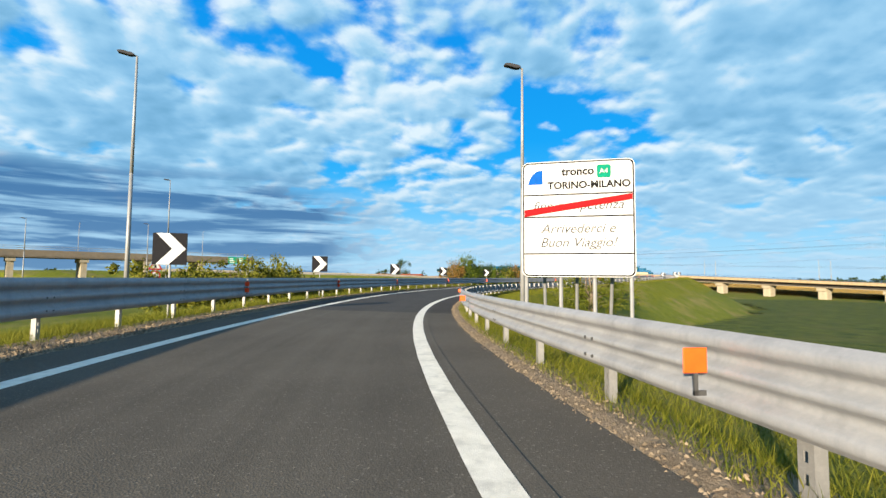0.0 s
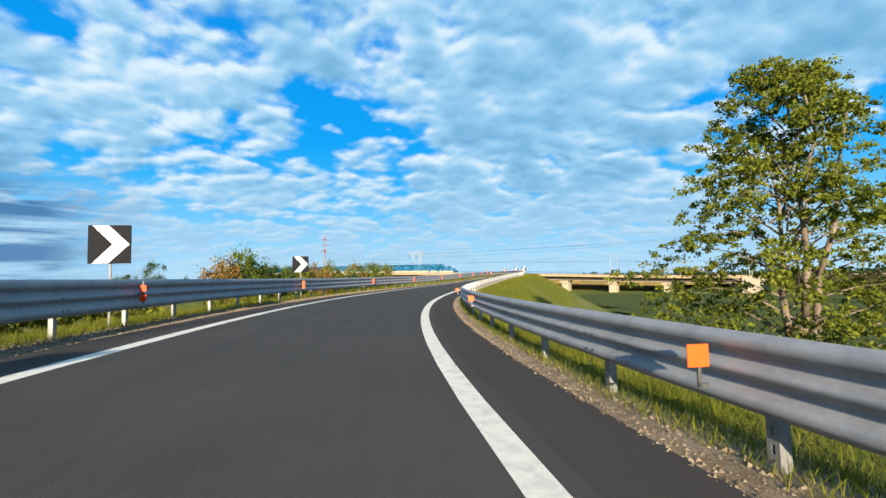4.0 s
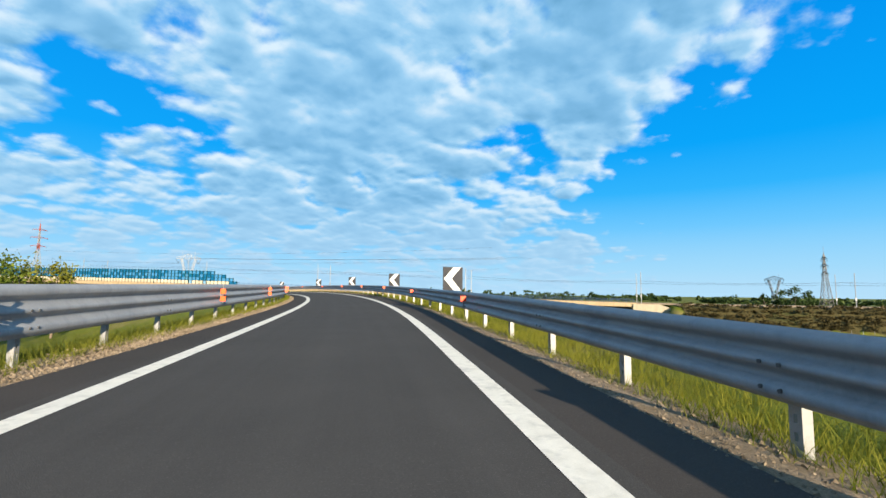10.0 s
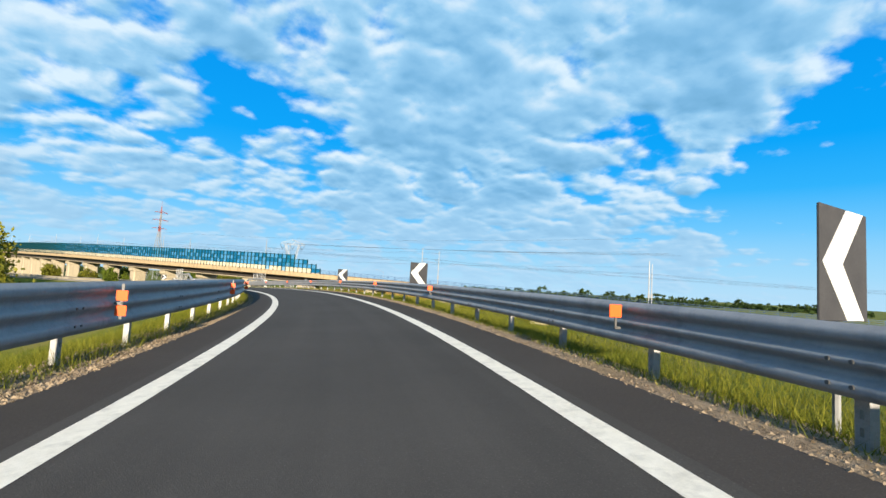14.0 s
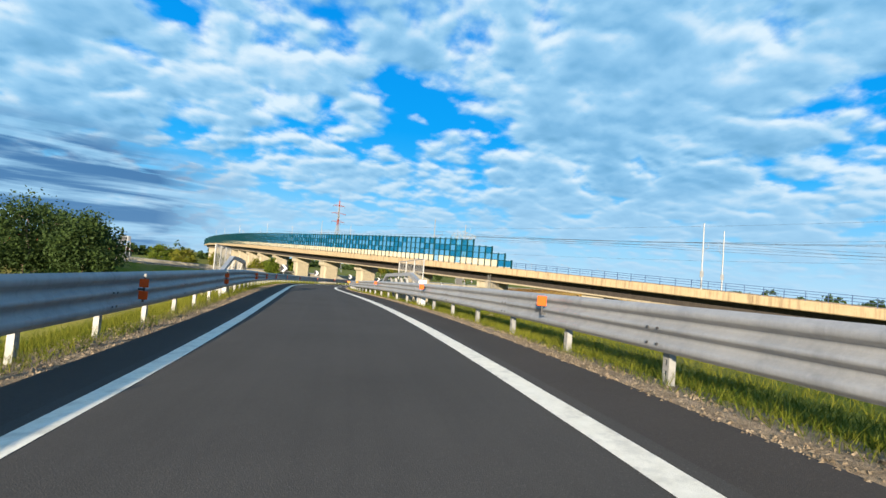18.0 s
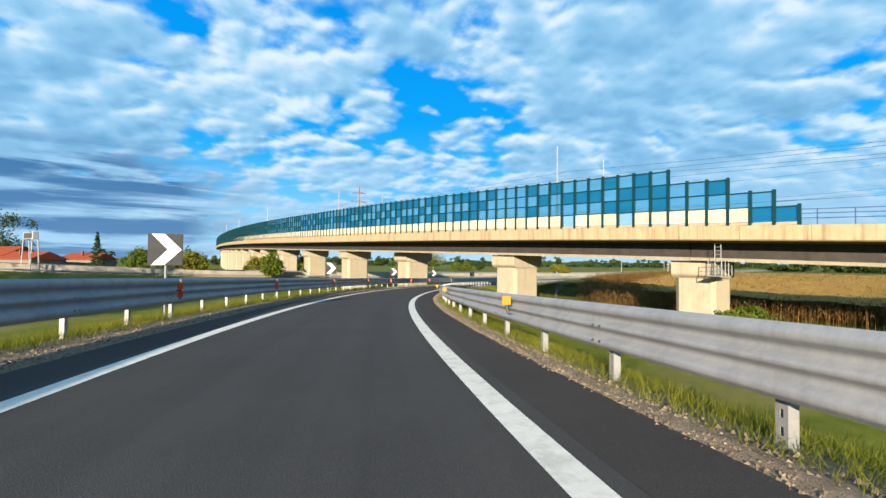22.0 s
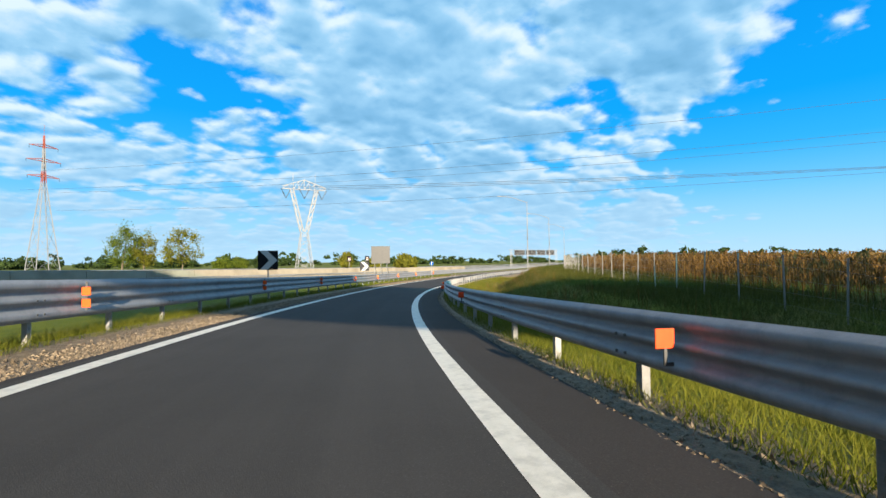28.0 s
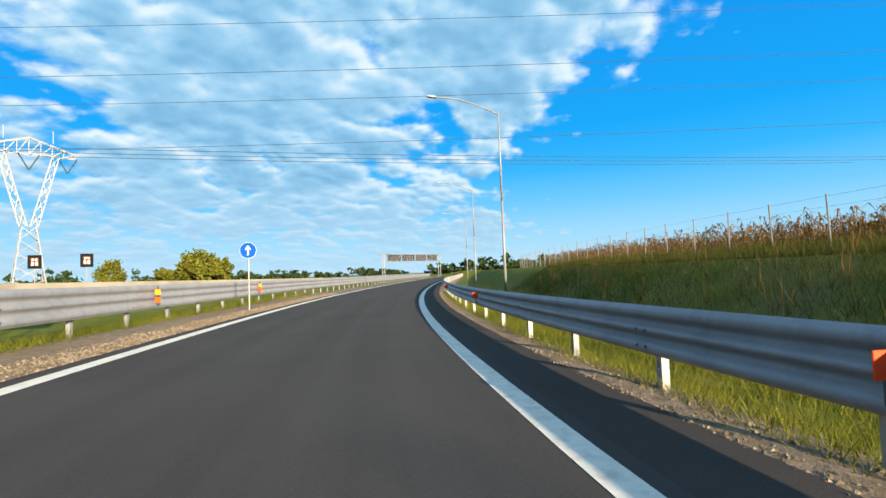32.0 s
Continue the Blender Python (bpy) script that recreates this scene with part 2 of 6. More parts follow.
def plain(name, col, rough=0.5, metal=0.0, spec=0.3):
    m, nt, b = material(name, rough, metal)
    n = wn(nt, "ShaderNodeTexNoise", Scale=9.0, Detail=5.0, Roughness=0.65)
    tc = nt.nodes.new("ShaderNodeTexCoord")
    nt.links.new(tc.outputs["Object"], n.inputs["Vector"])
    c = ramp_node(nt, n.outputs[0], [(0.3, tuple(a * 0.84 for a in col)), (0.7, tuple(min(a * 1.1, 0.95) for a in col))])
    nt.links.new(c, b.inputs["Base Color"])
    b.inputs["Specular IOR Level"].default_value = spec
    return m


def foliage(name, dark, light, scale=0.5):
    m, nt, b = material(name, 0.65)
    geo = nt.nodes.new("ShaderNodeNewGeometry")
    tc = nt.nodes.new("ShaderNodeTexCoord")
    n = wn(nt, "ShaderNodeTexNoise", Scale=scale, Detail=4.0, Roughness=0.6)
    nt.links.new(tc.outputs["Object"], n.inputs["Vector"])
    f = math_node(nt, "ADD", math_node(nt, "MULTIPLY", n.outputs[0], 0.7), math_node(nt, "MULTIPLY", geo.outputs["Random Per Island"], 0.4))
    col = ramp_node(nt, f, [(0.3, dark), (0.78, light)])
    nt.links.new(col, b.inputs["Base Color"])
    b.inputs["Specular IOR Level"].default_value = 0.08
    tr = nt.nodes.new("ShaderNodeBsdfTranslucent")
    nt.links.new(col, tr.inputs[0])
    mx = nt.nodes.new("ShaderNodeMixShader")
    mx.inputs[0].default_value = 0.3
    out = nt.nodes["Material Output"]
    nt.links.new(b.outputs[0], mx.inputs[1])
    nt.links.new(tr.outputs[0], mx.inputs[2])
    nt.links.new(mx.outputs[0], out.inputs[0])
    return m


def asphalt_mat(name, low, high, grit=110.0, chip=0.28):
    """Fine chippings, cloudy patches and long streaks that run with the lane."""
    m, nt, b = material(name, 0.85)
    tc = nt.nodes.new("ShaderNodeTexCoord")
    obj = tc.outputs["Object"]
    n1 = wn(nt, "ShaderNodeTexNoise", Scale=0.5, Detail=6.0, Roughness=0.65)
    n2 = wn(nt, "ShaderNodeTexNoise", Scale=70.0, Detail=3.0, Roughness=0.7)
    v = wn(nt, "ShaderNodeTexVoronoi", Scale=grit)
    for n in (n1, n2, v):
        nt.links.new(obj, n.inputs["Vector"])
    lane = nt.nodes.new("ShaderNodeAttribute")
    lane.attribute_name = "lane"
    mp = wn(nt, "ShaderNodeMapping")
    mp.inputs["Scale"].default_value = (2.2, 0.02, 1.0)
    nt.links.new(lane.outputs["Vector"], mp.inputs[0])
    streak = wn(nt, "ShaderNodeTexNoise", Scale=1.0, Detail=5.0, Roughness=0.6)
    nt.links.new(mp.outputs[0], streak.inputs["Vector"])
    f = math_node(nt, "ADD", math_node(nt, "MULTIPLY", n1.outputs[0], 0.28), math_node(nt, "MULTIPLY", n2.outputs[0], 0.42))
    f = math_node(nt, "ADD", f, math_node(nt, "MULTIPLY", streak.outputs[0], 0.30))
    col = ramp_node(nt, f, [(0.36, low), (0.62, high)])
    chips = ramp_node(nt, v.outputs["Color"], [(0.80, (0, 0, 0)), (0.95, (1, 1, 1))])
    col = mix_node(nt, math_node(nt, "MULTIPLY", chips, chip), col, tuple(c * 2.0 for c in high))
    nt.links.new(col, b.inputs["Base Color"])
    b.inputs["Specular IOR Level"].default_value = 0.05
    bp = wn(nt, "ShaderNodeBump", Strength=0.35, Distance=0.44 / grit)
    nt.links.new(v.outputs["Distance"], bp.inputs["Height"])
    nt.links.new(bp.outputs[0], b.inputs["Normal"])
    return m


M_ASPHALT = asphalt_mat("asphalt", (0.0485, 0.0445, 0.0395), (0.075, 0.068, 0.060))
M_SHOULDER = asphalt_mat("shoulder asphalt", (0.042, 0.037, 0.032), (0.068, 0.059, 0.051))
M_COARSE = asphalt_mat("coarse worn asphalt", (0.062, 0.054, 0.043), (0.118, 0.102, 0.080), 75.0, 0.6)
M_OLD_ASPHALT = asphalt_mat("worn asphalt", (0.10, 0.095, 0.088), (0.17, 0.16, 0.145))
M_LINE = surface("road paint", (0.64, 0.585, 0.475), (0.77, 0.71, 0.59), 9.0, 90.0, 0.7, bump=0.25, stain=(0.50, 0.455, 0.375), stain_scale=5.0)
M_GRAVEL = surface("verge gravel", (0.13, 0.095, 0.060), (0.33, 0.25, 0.165), 7.0, 42.0, 0.95, bump=0.9, bump_dist=0.03, stain=(0.20, 0.14, 0.07), stain_scale=0.5)
M_SOIL = surface("grass ground", (0.066, 0.088, 0.005), (0.15, 0.155, 0.015), 0.9, 14.0, 0.95, bump=0.8, bump_dist=0.06, stain=(0.20, 0.155, 0.06), stain_scale=0.12)
M_STEEL = streaked("galvanised steel", (0.215, 0.222, 0.232), (0.295, 0.296, 0.298), (0.135, 0.140, 0.150), 0.5, 0.5, 0.12, 2.2)
M_POST = surface("galvanised post", (0.20, 0.197, 0.19), (0.30, 0.292, 0.277), 5.0, 50.0, 0.55, 0.35, 0.1, per_piece=0.3)
M_BARRIER = surface("pale barrier concrete", (0.27, 0.235, 0.175), (0.35, 0.305, 0.23), 0.6, 20.0, 0.9, bump=0.2, stain=(0.20, 0.165, 0.12), stain_scale=0.25)
M_BOLT = plain("dark bolt", (0.10, 0.10, 0.10), 0.5, 0.6)
M_CONCRETE = streaked("viaduct concrete", (0.26, 0.225, 0.16), (0.34, 0.295, 0.21), (0.17, 0.13, 0.09), 0.85, 0.5)
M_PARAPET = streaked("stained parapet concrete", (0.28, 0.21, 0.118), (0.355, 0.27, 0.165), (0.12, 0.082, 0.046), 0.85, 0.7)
M_GIRDER = streaked("near-black streaked girder", (0.035, 0.030, 0.026), (0.06, 0.05, 0.042), (0.025, 0.02, 0.018), 0.6, 0.5, 0.2)
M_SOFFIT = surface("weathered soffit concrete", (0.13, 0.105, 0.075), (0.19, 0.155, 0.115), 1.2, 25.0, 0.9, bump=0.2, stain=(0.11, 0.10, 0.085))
M_PANEL = surface("cream absorbing panel", (0.37, 0.325, 0.225), (0.46, 0.405, 0.295), 2.0, 40.0, 0.7, bump=0.15, per_piece=0.3)
M_TEAL_FRAME = plain("teal painted steel", (0.003, 0.027, 0.033), 0.6, 0.0, 0.1)
M_BLACK = plain("black sheeting", (0.012, 0.012, 0.014), 0.85, spec=0.1)
M_GREYBACK = surface("grey sheeting", (0.032, 0.032, 0.035), (0.048, 0.048, 0.051), 3.0, 50.0, 0.85, bump=0.0, spec=0.1)
M_WHITE = surface("white sheeting", (0.42, 0.42, 0.41), (0.50, 0.50, 0.49), 3.0, 50.0, 0.85, bump=0.0, spec=0.1)
M_ORANGE = plain("orange reflector", (0.72, 0.085, 0.006), 0.5)
M_YELLOW = plain("yellow reflector", (0.46, 0.17, 0.006), 0.5)
M_AMBER = plain("amber reflector", (0.74, 0.25, 0.008), 0.5)
M_REDREF = plain("red reflector", (0.78, 0.066, 0.010), 0.5)
M_GALV = surface("galvanised pole", (0.21, 0.212, 0.212), (0.28, 0.28, 0.275), 2.0, 40.0, 0.5, 0.3, 0.05)
M_ALU = surface("sign back aluminium", (0.062, 0.062, 0.062), (0.08, 0.08, 0.078), 1.5, 30.0, 0.5, 0.3, 0.05)
M_RED = plain("red sheeting", (0.26, 0.008, 0.010), 0.85, spec=0.1)
M_GREEN = plain("green sheeting", (0.004, 0.17, 0.10), 0.85, spec=0.1)
M_BLUE = plain("blue sheeting", (0.004, 0.07, 0.30), 0.85, spec=0.1)
M_BROWN = plain("brown sheeting", (0.10, 0.035, 0.012), 0.85, spec=0.1)
M_INK = plain("dark ink", (0.008, 0.008, 0.009), 0.85, spec=0.1)
M_GREYINK = plain("grey ink", (0.05, 0.05, 0.05), 0.85, spec=0.1)
M_PYLON_WHITE = surface("zinc lattice", (0.20, 0.21, 0.22), (0.25, 0.255, 0.26), 2.0, 20.0, 0.5, 0.1, 0.0)
M_PYLON_RED = plain("red lattice paint", (0.26, 0.075, 0.055), 0.5)
M_INSUL = plain("dark glass insulator", (0.03, 0.05, 0.07), 0.3)
M_WIRE = plain("dull aluminium wire", (0.055, 0.06, 0.066), 0.6, 0.2)
M_BARK = surface("bark", (0.09, 0.065, 0.045), (0.20, 0.16, 0.12), 8.0, 40.0, 0.9, bump=0.6)
M_LEAF = foliage("leaves", (0.034, 0.060, 0.007), (0.125, 0.155, 0.018))
M_LEAF_DARK = foliage("dark leaves", (0.014, 0.028, 0.010), (0.055, 0.085, 0.022))
M_LEAF_OLIVE = foliage("olive leaves", (0.050, 0.062, 0.008), (0.19, 0.18, 0.022))
M_LOCUST = foliage("fine yellow-green leaves", (0.040, 0.062, 0.006), (0.165, 0.175, 0.018))
M_LEAF_RUST = foliage("autumn leaves", (0.10, 0.065, 0.016), (0.27, 0.15, 0.042))
M_GRASS = foliage("grass blades", (0.046, 0.068, 0.006), (0.185, 0.175, 0.020), 0.35)
# weeds and rank grass, with the bank's shade put into their darker colour
M_BANK_SHADE = foliage("shaded bank weeds", (0.026, 0.035, 0.005), (0.095, 0.095, 0.018), 0.25)
M_STRAW = foliage("dry weed stalks", (0.09, 0.085, 0.03), (0.24, 0.20, 0.08), 0.3)
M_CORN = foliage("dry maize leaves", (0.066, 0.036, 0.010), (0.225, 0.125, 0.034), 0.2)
# low sun caught by the tips is put into this paler colour
M_CORN_SUNLIT = surface("sunlit-toned maize tops", (0.30, 0.165, 0.028), (0.56, 0.33, 0.075), 2.0, 12.0, 0.95, bump=1.0, bump_dist=0.3)
M_ROOF = surface("red roof tiles", (0.17, 0.034, 0.014), (0.25, 0.06, 0.025), 2.0, 30.0, 0.8, bump=0.3)
M_PLASTER = surface("cream plaster", (0.13, 0.115, 0.09), (0.18, 0.16, 0.125), 1.0, 30.0, 0.9, bump=0.1)
M_WINDOW = plain("dark window glass", (0.02, 0.025, 0.03), 0.1)


def glass_mat(name, col, alpha):
    m, nt, b = material(name, 0.08)
    tr = nt.nodes.new("ShaderNodeBsdfTransparent")
    tr.inputs[0].default_value = (*col, 1)
    b.inputs["Base Color"].default_value = (*[c * 0.6 for c in col], 1)
    mx = nt.nodes.new("ShaderNodeMixShader")
    mx.inputs[0].default_value = alpha
    nt.links.new(tr.outputs[0], mx.inputs[1])
    nt.links.new(b.outputs[0], mx.inputs[2])
    nt.links.new(mx.outputs[0], nt.nodes["Material Output"].inputs[0])
    return m


M_TEAL_GLASS = glass_mat("teal acrylic", (0.07, 0.46, 0.64), 0.16)
M_MID_GLASS = glass_mat("pale teal acrylic", (0.36, 0.71, 0.87), 0.13)
M_CLEAR_GLASS = glass_mat("clear acrylic", (0.80, 0.94, 0.97), 0.10)


# ---- mesh helpers ----
def mesh_ob(name, verts, faces, mat, parent=None, smooth=False, mats=None, face_mats=None):
    me = bpy.data.meshes.new(name)
    me.from_pydata([tuple(v) for v in verts], [], faces)
    for m in (mats or [mat]):
        me.materials.append(m)
    if face_mats is not None:
        me.polygons.foreach_set("material_index", np.asarray(face_mats, dtype=np.int32))
    if smooth:
        me.polygons.foreach_set("use_smooth", np.ones(len(faces), dtype=bool))
    me.update()
    ob = new(name, me)
    if parent is not None:
        ob.parent = parent
    return ob


def tri_stuff(name, pts, mat, parent=None):
    """Many loose triangles from an (n, 3, 3) array."""
    pts = np.asarray(pts, dtype=np.float32)
    n = len(pts)
    me = bpy.data.meshes.new(name)
    me.vertices.add(n * 3)
    me.vertices.foreach_set("co", pts.reshape(-1))
    me.loops.add(n * 3)
    me.loops.foreach_set("vertex_index", np.arange(n * 3, dtype=np.int32))
    me.polygons.add(n)
    me.polygons.foreach_set("loop_start", np.arange(0, n * 3, 3, dtype=np.int32))
    me.materials.append(mat)
    me.update(calc_edges=True)
    ob = new(name, me)
    if parent is not None:
        ob.parent = parent
    return ob


def part(name, bm, mat, parent=None, label="", smooth=False):
    me = bpy.data.meshes.new(name)
    bm.to_mesh(me)
    bm.free()
    me.materials.append(mat)
    if smooth:
        me.polygons.foreach_set("use_smooth", np.ones(len(me.polygons), dtype=bool))
    ob = new(name, me)
    if parent is not None:
        ob.parent = parent
    return tagged(ob, label)


def box(bm, x0, x1, y0, y1, z0, z1, m=None, bevel=0.0):
    vs = [bm.verts.new(p) for p in ((x0, y0, z0), (x1, y0, z0), (x1, y1, z0), (x0, y1, z0), (x0, y0, z1), (x1, y0, z1), (x1, y1, z1), (x0, y1, z1))]
    fs = [bm.faces.new([vs[i] for i in q]) for q in ((3, 2, 1, 0), (4, 5, 6, 7), (0, 1, 5, 4), (1, 2, 6, 5), (2, 3, 7, 6), (3, 0, 4, 7))]
    if bevel:
        es = list({e for f in fs for e in f.edges})
        r = bmesh.ops.bevel(bm, geom=es, offset=bevel, segments=1, affect="EDGES")
        vs = list({v for f in r["faces"] for v in f.verts} | {v for v in vs if v.is_valid})
    if m is not None:
        for v in vs:
            v.co = m @ v.co
    return bm


def tube(bm, a, b, r0, r1=None, n=6, cap=True):
    a, b = Vector(a), Vector(b)
    r1 = r0 if r1 is None else r1
    d = (b - a).normalized()
    side = d.orthogonal().normalized()
    up = d.cross(side)
    rings = []
    for c, r in ((a, r0), (b, r1)):
        rings.append([bm.verts.new(c + (side * math.cos(k * 2 * math.pi / n) + up * math.sin(k * 2 * math.pi / n)) * r) for k in range(n)])
    for k in range(n):
        bm.faces.new((rings[0][k], rings[0][(k + 1) % n], rings[1][(k + 1) % n], rings[1][k]))
    if cap:
        bm.faces.new(rings[0][::-1])
        bm.faces.new(rings[1])
    return bm


def poly_tube(bm, pts, r, n=4):
    """One connected thin tube through a row of points."""
    rings = []
    for i, p in enumerate(pts):
        d = (pts[min(i + 1, len(pts) - 1)] - pts[max(i - 1, 0)]).normalized()
        side = d.cross(Vector((0, 0, 1)))
        side = side.normalized() if side.length > 1e-6 else Vector((1, 0, 0))
        up = side.cross(d)
        rings.append([bm.verts.new(p + (side * math.cos(k * 2 * math.pi / n) + up * math.sin(k * 2 * math.pi / n)) * r) for k in range(n)])
    for a, b in zip(rings, rings[1:]):
        for k in range(n):
            bm.faces.new((a[k], a[(k + 1) % n], b[(k + 1) % n], b[k]))
    return bm


def prism(bm, outline, y0, y1, m=None):
    """An outline in x, z pulled from y0 to y1."""
    a = [bm.verts.new((x, y0, z)) for x, z in outline]
    b = [bm.verts.new((x, y1, z)) for x, z in outline]
    n = len(a)
    bm.faces.new(a)
    bm.faces.new(b[::-1])
    for i in range(n):
        bm.faces.new((a[(i + 1) % n], a[i], b[i], b[(i + 1) % n]))
    if m is not None:
        for v in a + b:
            v.co = m @ v.co
    return bm


def empty(name, loc=(0, 0, 0), rz=0.0):
    ob = new(name)
    ob.matrix_basis = pose(*loc, 0, 0, rz)
    return ob


# ---- the ramp's alignment: heading, level and crossfall by station ----
HEAD = [(-60, 33), (-40, 29), (-20, 20), (0, 10.0), (20, -1.7), (40, -13.3), (60, -24.1), (80, -33.6), (100, -39.1), (120, -39.4), (140, -36.8), (160, -30.5),
        (180, -22.3), (200, -14.0), (220, -5.8), (240, -1.9), (260, -3.4), (280, -9.1), (300, -16.2), (320, -23.0), (340, -30.0), (360, -37.2),
        (380, -44.0), (400, -51.0), (420, -57.0), (450, -61.0), (600, -63.0)]
LEVEL = [(-60, 7.1), (-20, 6.9), (0, 6.78), (20, 6.66), (60, 6.6), (80, 6.67), (100, 7.0), (120, 7.54), (140, 7.95), (160, 8.3), (180, 8.49), (200, 8.45), (220, 8.172), (240, 7.703), (260, 6.951), (280, 6.16), (300, 5.323), (320, 4.562), (340, 3.832), (360, 3.134), (380, 2.594), (400, 2.204), (430, 2.004), (600, 1.954)]
BANK = [(-60, 0.3), (0, 0.3), (20, 1.2), (60, 2.2), (85, 2.0), (105, 0.5), (140, -1.2), (160, -2.6), (180, -3.5), (200, -4.4), (220, -3.7), (240, -1.3), (262, -0.2),
        (300, 0.6), (340, 1.0), (380, 1.4), (420, 1.5), (600, 0)]
LEFT = [(-60, -3.7), (5, -3.7), (15, -3.45), (40, -3.85), (77, -4.4), (95, -3.9), (114, -2.95), (136, -2.5), (162, -2.08), (212, -2.12), (234, -2.5), (248, -2.6),
        (270, -3.2), (284, -3.4), (298, -3.6), (335, -3.55), (350, -3.65), (376, -3.55), (404, -4.1), (430, -4.3), (600, -4.3)]
RIGHT = [(-60, 0.74), (4, 0.74), (14, 0.76), (40, 0.86), (72, 0.87), (82, 0.84), (110, 0.95), (118, 1.12), (136, 1.70), (160, 1.74), (206, 1.78), (232, 1.48),
         (247, 1.12), (268, 1.0), (290, 0.97), (303, 1.0), (333, 0.83), (354, 0.85), (376, 0.95), (400, 1.2), (412, 1.25), (600, 1.25)]
LEFT_RAIL = [(-60, -5.9), (10, -5.85), (44, -5.8), (80, -6.35), (98, -5.6), (116, -4.67), (140, -4.1), (165, -3.65), (213, -3.7), (252, -4.75), (290, -6.0), (302, -6.2), (340, -5.8),
             (381, -5.9), (408, -6.7), (450, -7.0), (600, -7.0)]


def smooth_curve(rows, at):
    """Cubic through the rows, with slopes from the neighbours."""
    xs, ys = np.array(rows, dtype=float).T
    d = np.gradient(ys, xs)
    at = np.clip(np.asarray(at, dtype=float), xs[0], xs[-1])
    i = np.clip(np.searchsorted(xs, at, side="right") - 1, 0, len(xs) - 2)
    h = xs[i + 1] - xs[i]
    q = (at - xs[i]) / h
    return ((2 * q**3 - 3 * q**2 + 1) * ys[i] + (q**3 - 2 * q**2 + q) * h * d[i]
            + (3 * q**2 - 2 * q**3) * ys[i + 1] + (q**3 - q**2) * h * d[i + 1])


S = np.arange(-60, 560.01, 0.5)
A_HEAD = np.radians(smooth_curve(HEAD, S))
_dx, _dy = -np.sin(A_HEAD) * 0.5, np.cos(A_HEAD) * 0.5
A_X = np.concatenate([[0], np.cumsum((_dx[1:] + _dx[:-1]) / 2)])
A_Y = np.concatenate([[0], np.cumsum((_dy[1:] + _dy[:-1]) / 2)])
A_X -= np.interp(0, S, A_X)
A_Y -= np.interp(0, S, A_Y)
A_Z = smooth_curve(LEVEL, S)
A_BANK = np.radians(smooth_curve(BANK, S))


def left_line(s):
    return smooth_curve(LEFT, s)


def right_line(s):
    return smooth_curve(RIGHT, s)


def road_point(s, lat, dz=0.0):
    """The place at station s, lat metres to the right of the axis, dz above the road."""
    s = np.asarray(s, dtype=float)
    x, y, z = np.interp(s, S, A_X), np.interp(s, S, A_Y), np.interp(s, S, A_Z)
    h, b = np.interp(s, S, A_HEAD), np.interp(s, S, A_BANK)
    return np.stack([x + np.cos(h) * lat, y + np.sin(h) * lat, z - np.sin(b) * np.clip(lat, -6.5, 6.5) + dz], -1)


def road_heading(s):
    return math.degrees(np.interp(s, S, A_HEAD))


def sweep(name, stations, profile, mat, parent=None, smooth=False, closed=False):
    """Sweeps a list of (lat(s), dz) along the ramp."""
    st = np.asarray(stations, dtype=float)
    cols = [road_point(st, np.asarray(lat(st)) if callable(lat) else np.full_like(st, lat), dz) for lat, dz in profile]
    k, n = len(cols), len(st)
    verts = np.stack(cols, 1).reshape(-1, 3)
    faces = []
    for i in range(n - 1):
        for j in range(k if closed else k - 1):
            j2 = (j + 1) % k
            faces.append((i * k + j, i * k + j2, (i + 1) * k + j2, (i + 1) * k + j))
    if closed:
        faces.append(tuple(range(k))[::-1])
        faces.append(tuple((n - 1) * k + j for j in range(k)))
    return mesh_ob(name, verts, faces, mat, parent, smooth)


# ---- other alignments: the railway viaduct and the main carriageway ----
class Line:
    """A plan line from a start, with heading rows by distance and level rows."""

    def __init__(self, start, heads, levels, first, last):
        self.k = np.arange(first, last + 0.01, 1.0)
        self.h = np.radians(smooth_curve(heads, self.k))
        dx, dy = -np.sin(self.h), np.cos(self.h)
        self.x = np.concatenate([[0], np.cumsum((dx[1:] + dx[:-1]) / 2)])
        self.y = np.concatenate([[0], np.cumsum((dy[1:] + dy[:-1]) / 2)])
        self.x += start[0] - np.interp(0, self.k, self.x)
        self.y += start[1] - np.interp(0, self.k, self.y)
        self.z = smooth_curve(levels, self.k)

    def at(self, k, lat=0.0, dz=0.0):
        k = np.asarray(k, dtype=float)
        h = np.interp(k, self.k, self.h)
        return np.stack([np.interp(k, self.k, self.x) + np.cos(h) * lat, np.interp(k, self.k, self.y) + np.sin(h) * lat, np.interp(k, self.k, self.z) + dz], -1)

    def heading(self, k):
        return math.degrees(np.interp(k, self.k, self.h))

    def sweep(self, name, ks, profile, mat, parent=None, closed=False, smooth=False):
        ks = np.asarray(ks, dtype=float)
        cols = [self.at(ks, lat, dz) for lat, dz in profile]
        c, n = len(cols), len(ks)
        faces = [(i * c + j, i * c + (j + 1) % c, (i + 1) * c + (j + 1) % c, (i + 1) * c + j) for i in range(n - 1) for j in range(c if closed else c - 1)]
        if closed:
            faces += [tuple(range(c))[::-1], tuple((n - 1) * c + j for j in range(c))]
        return mesh_ob(name, np.stack(cols, 1).reshape(-1, 3), faces, mat, parent, smooth)


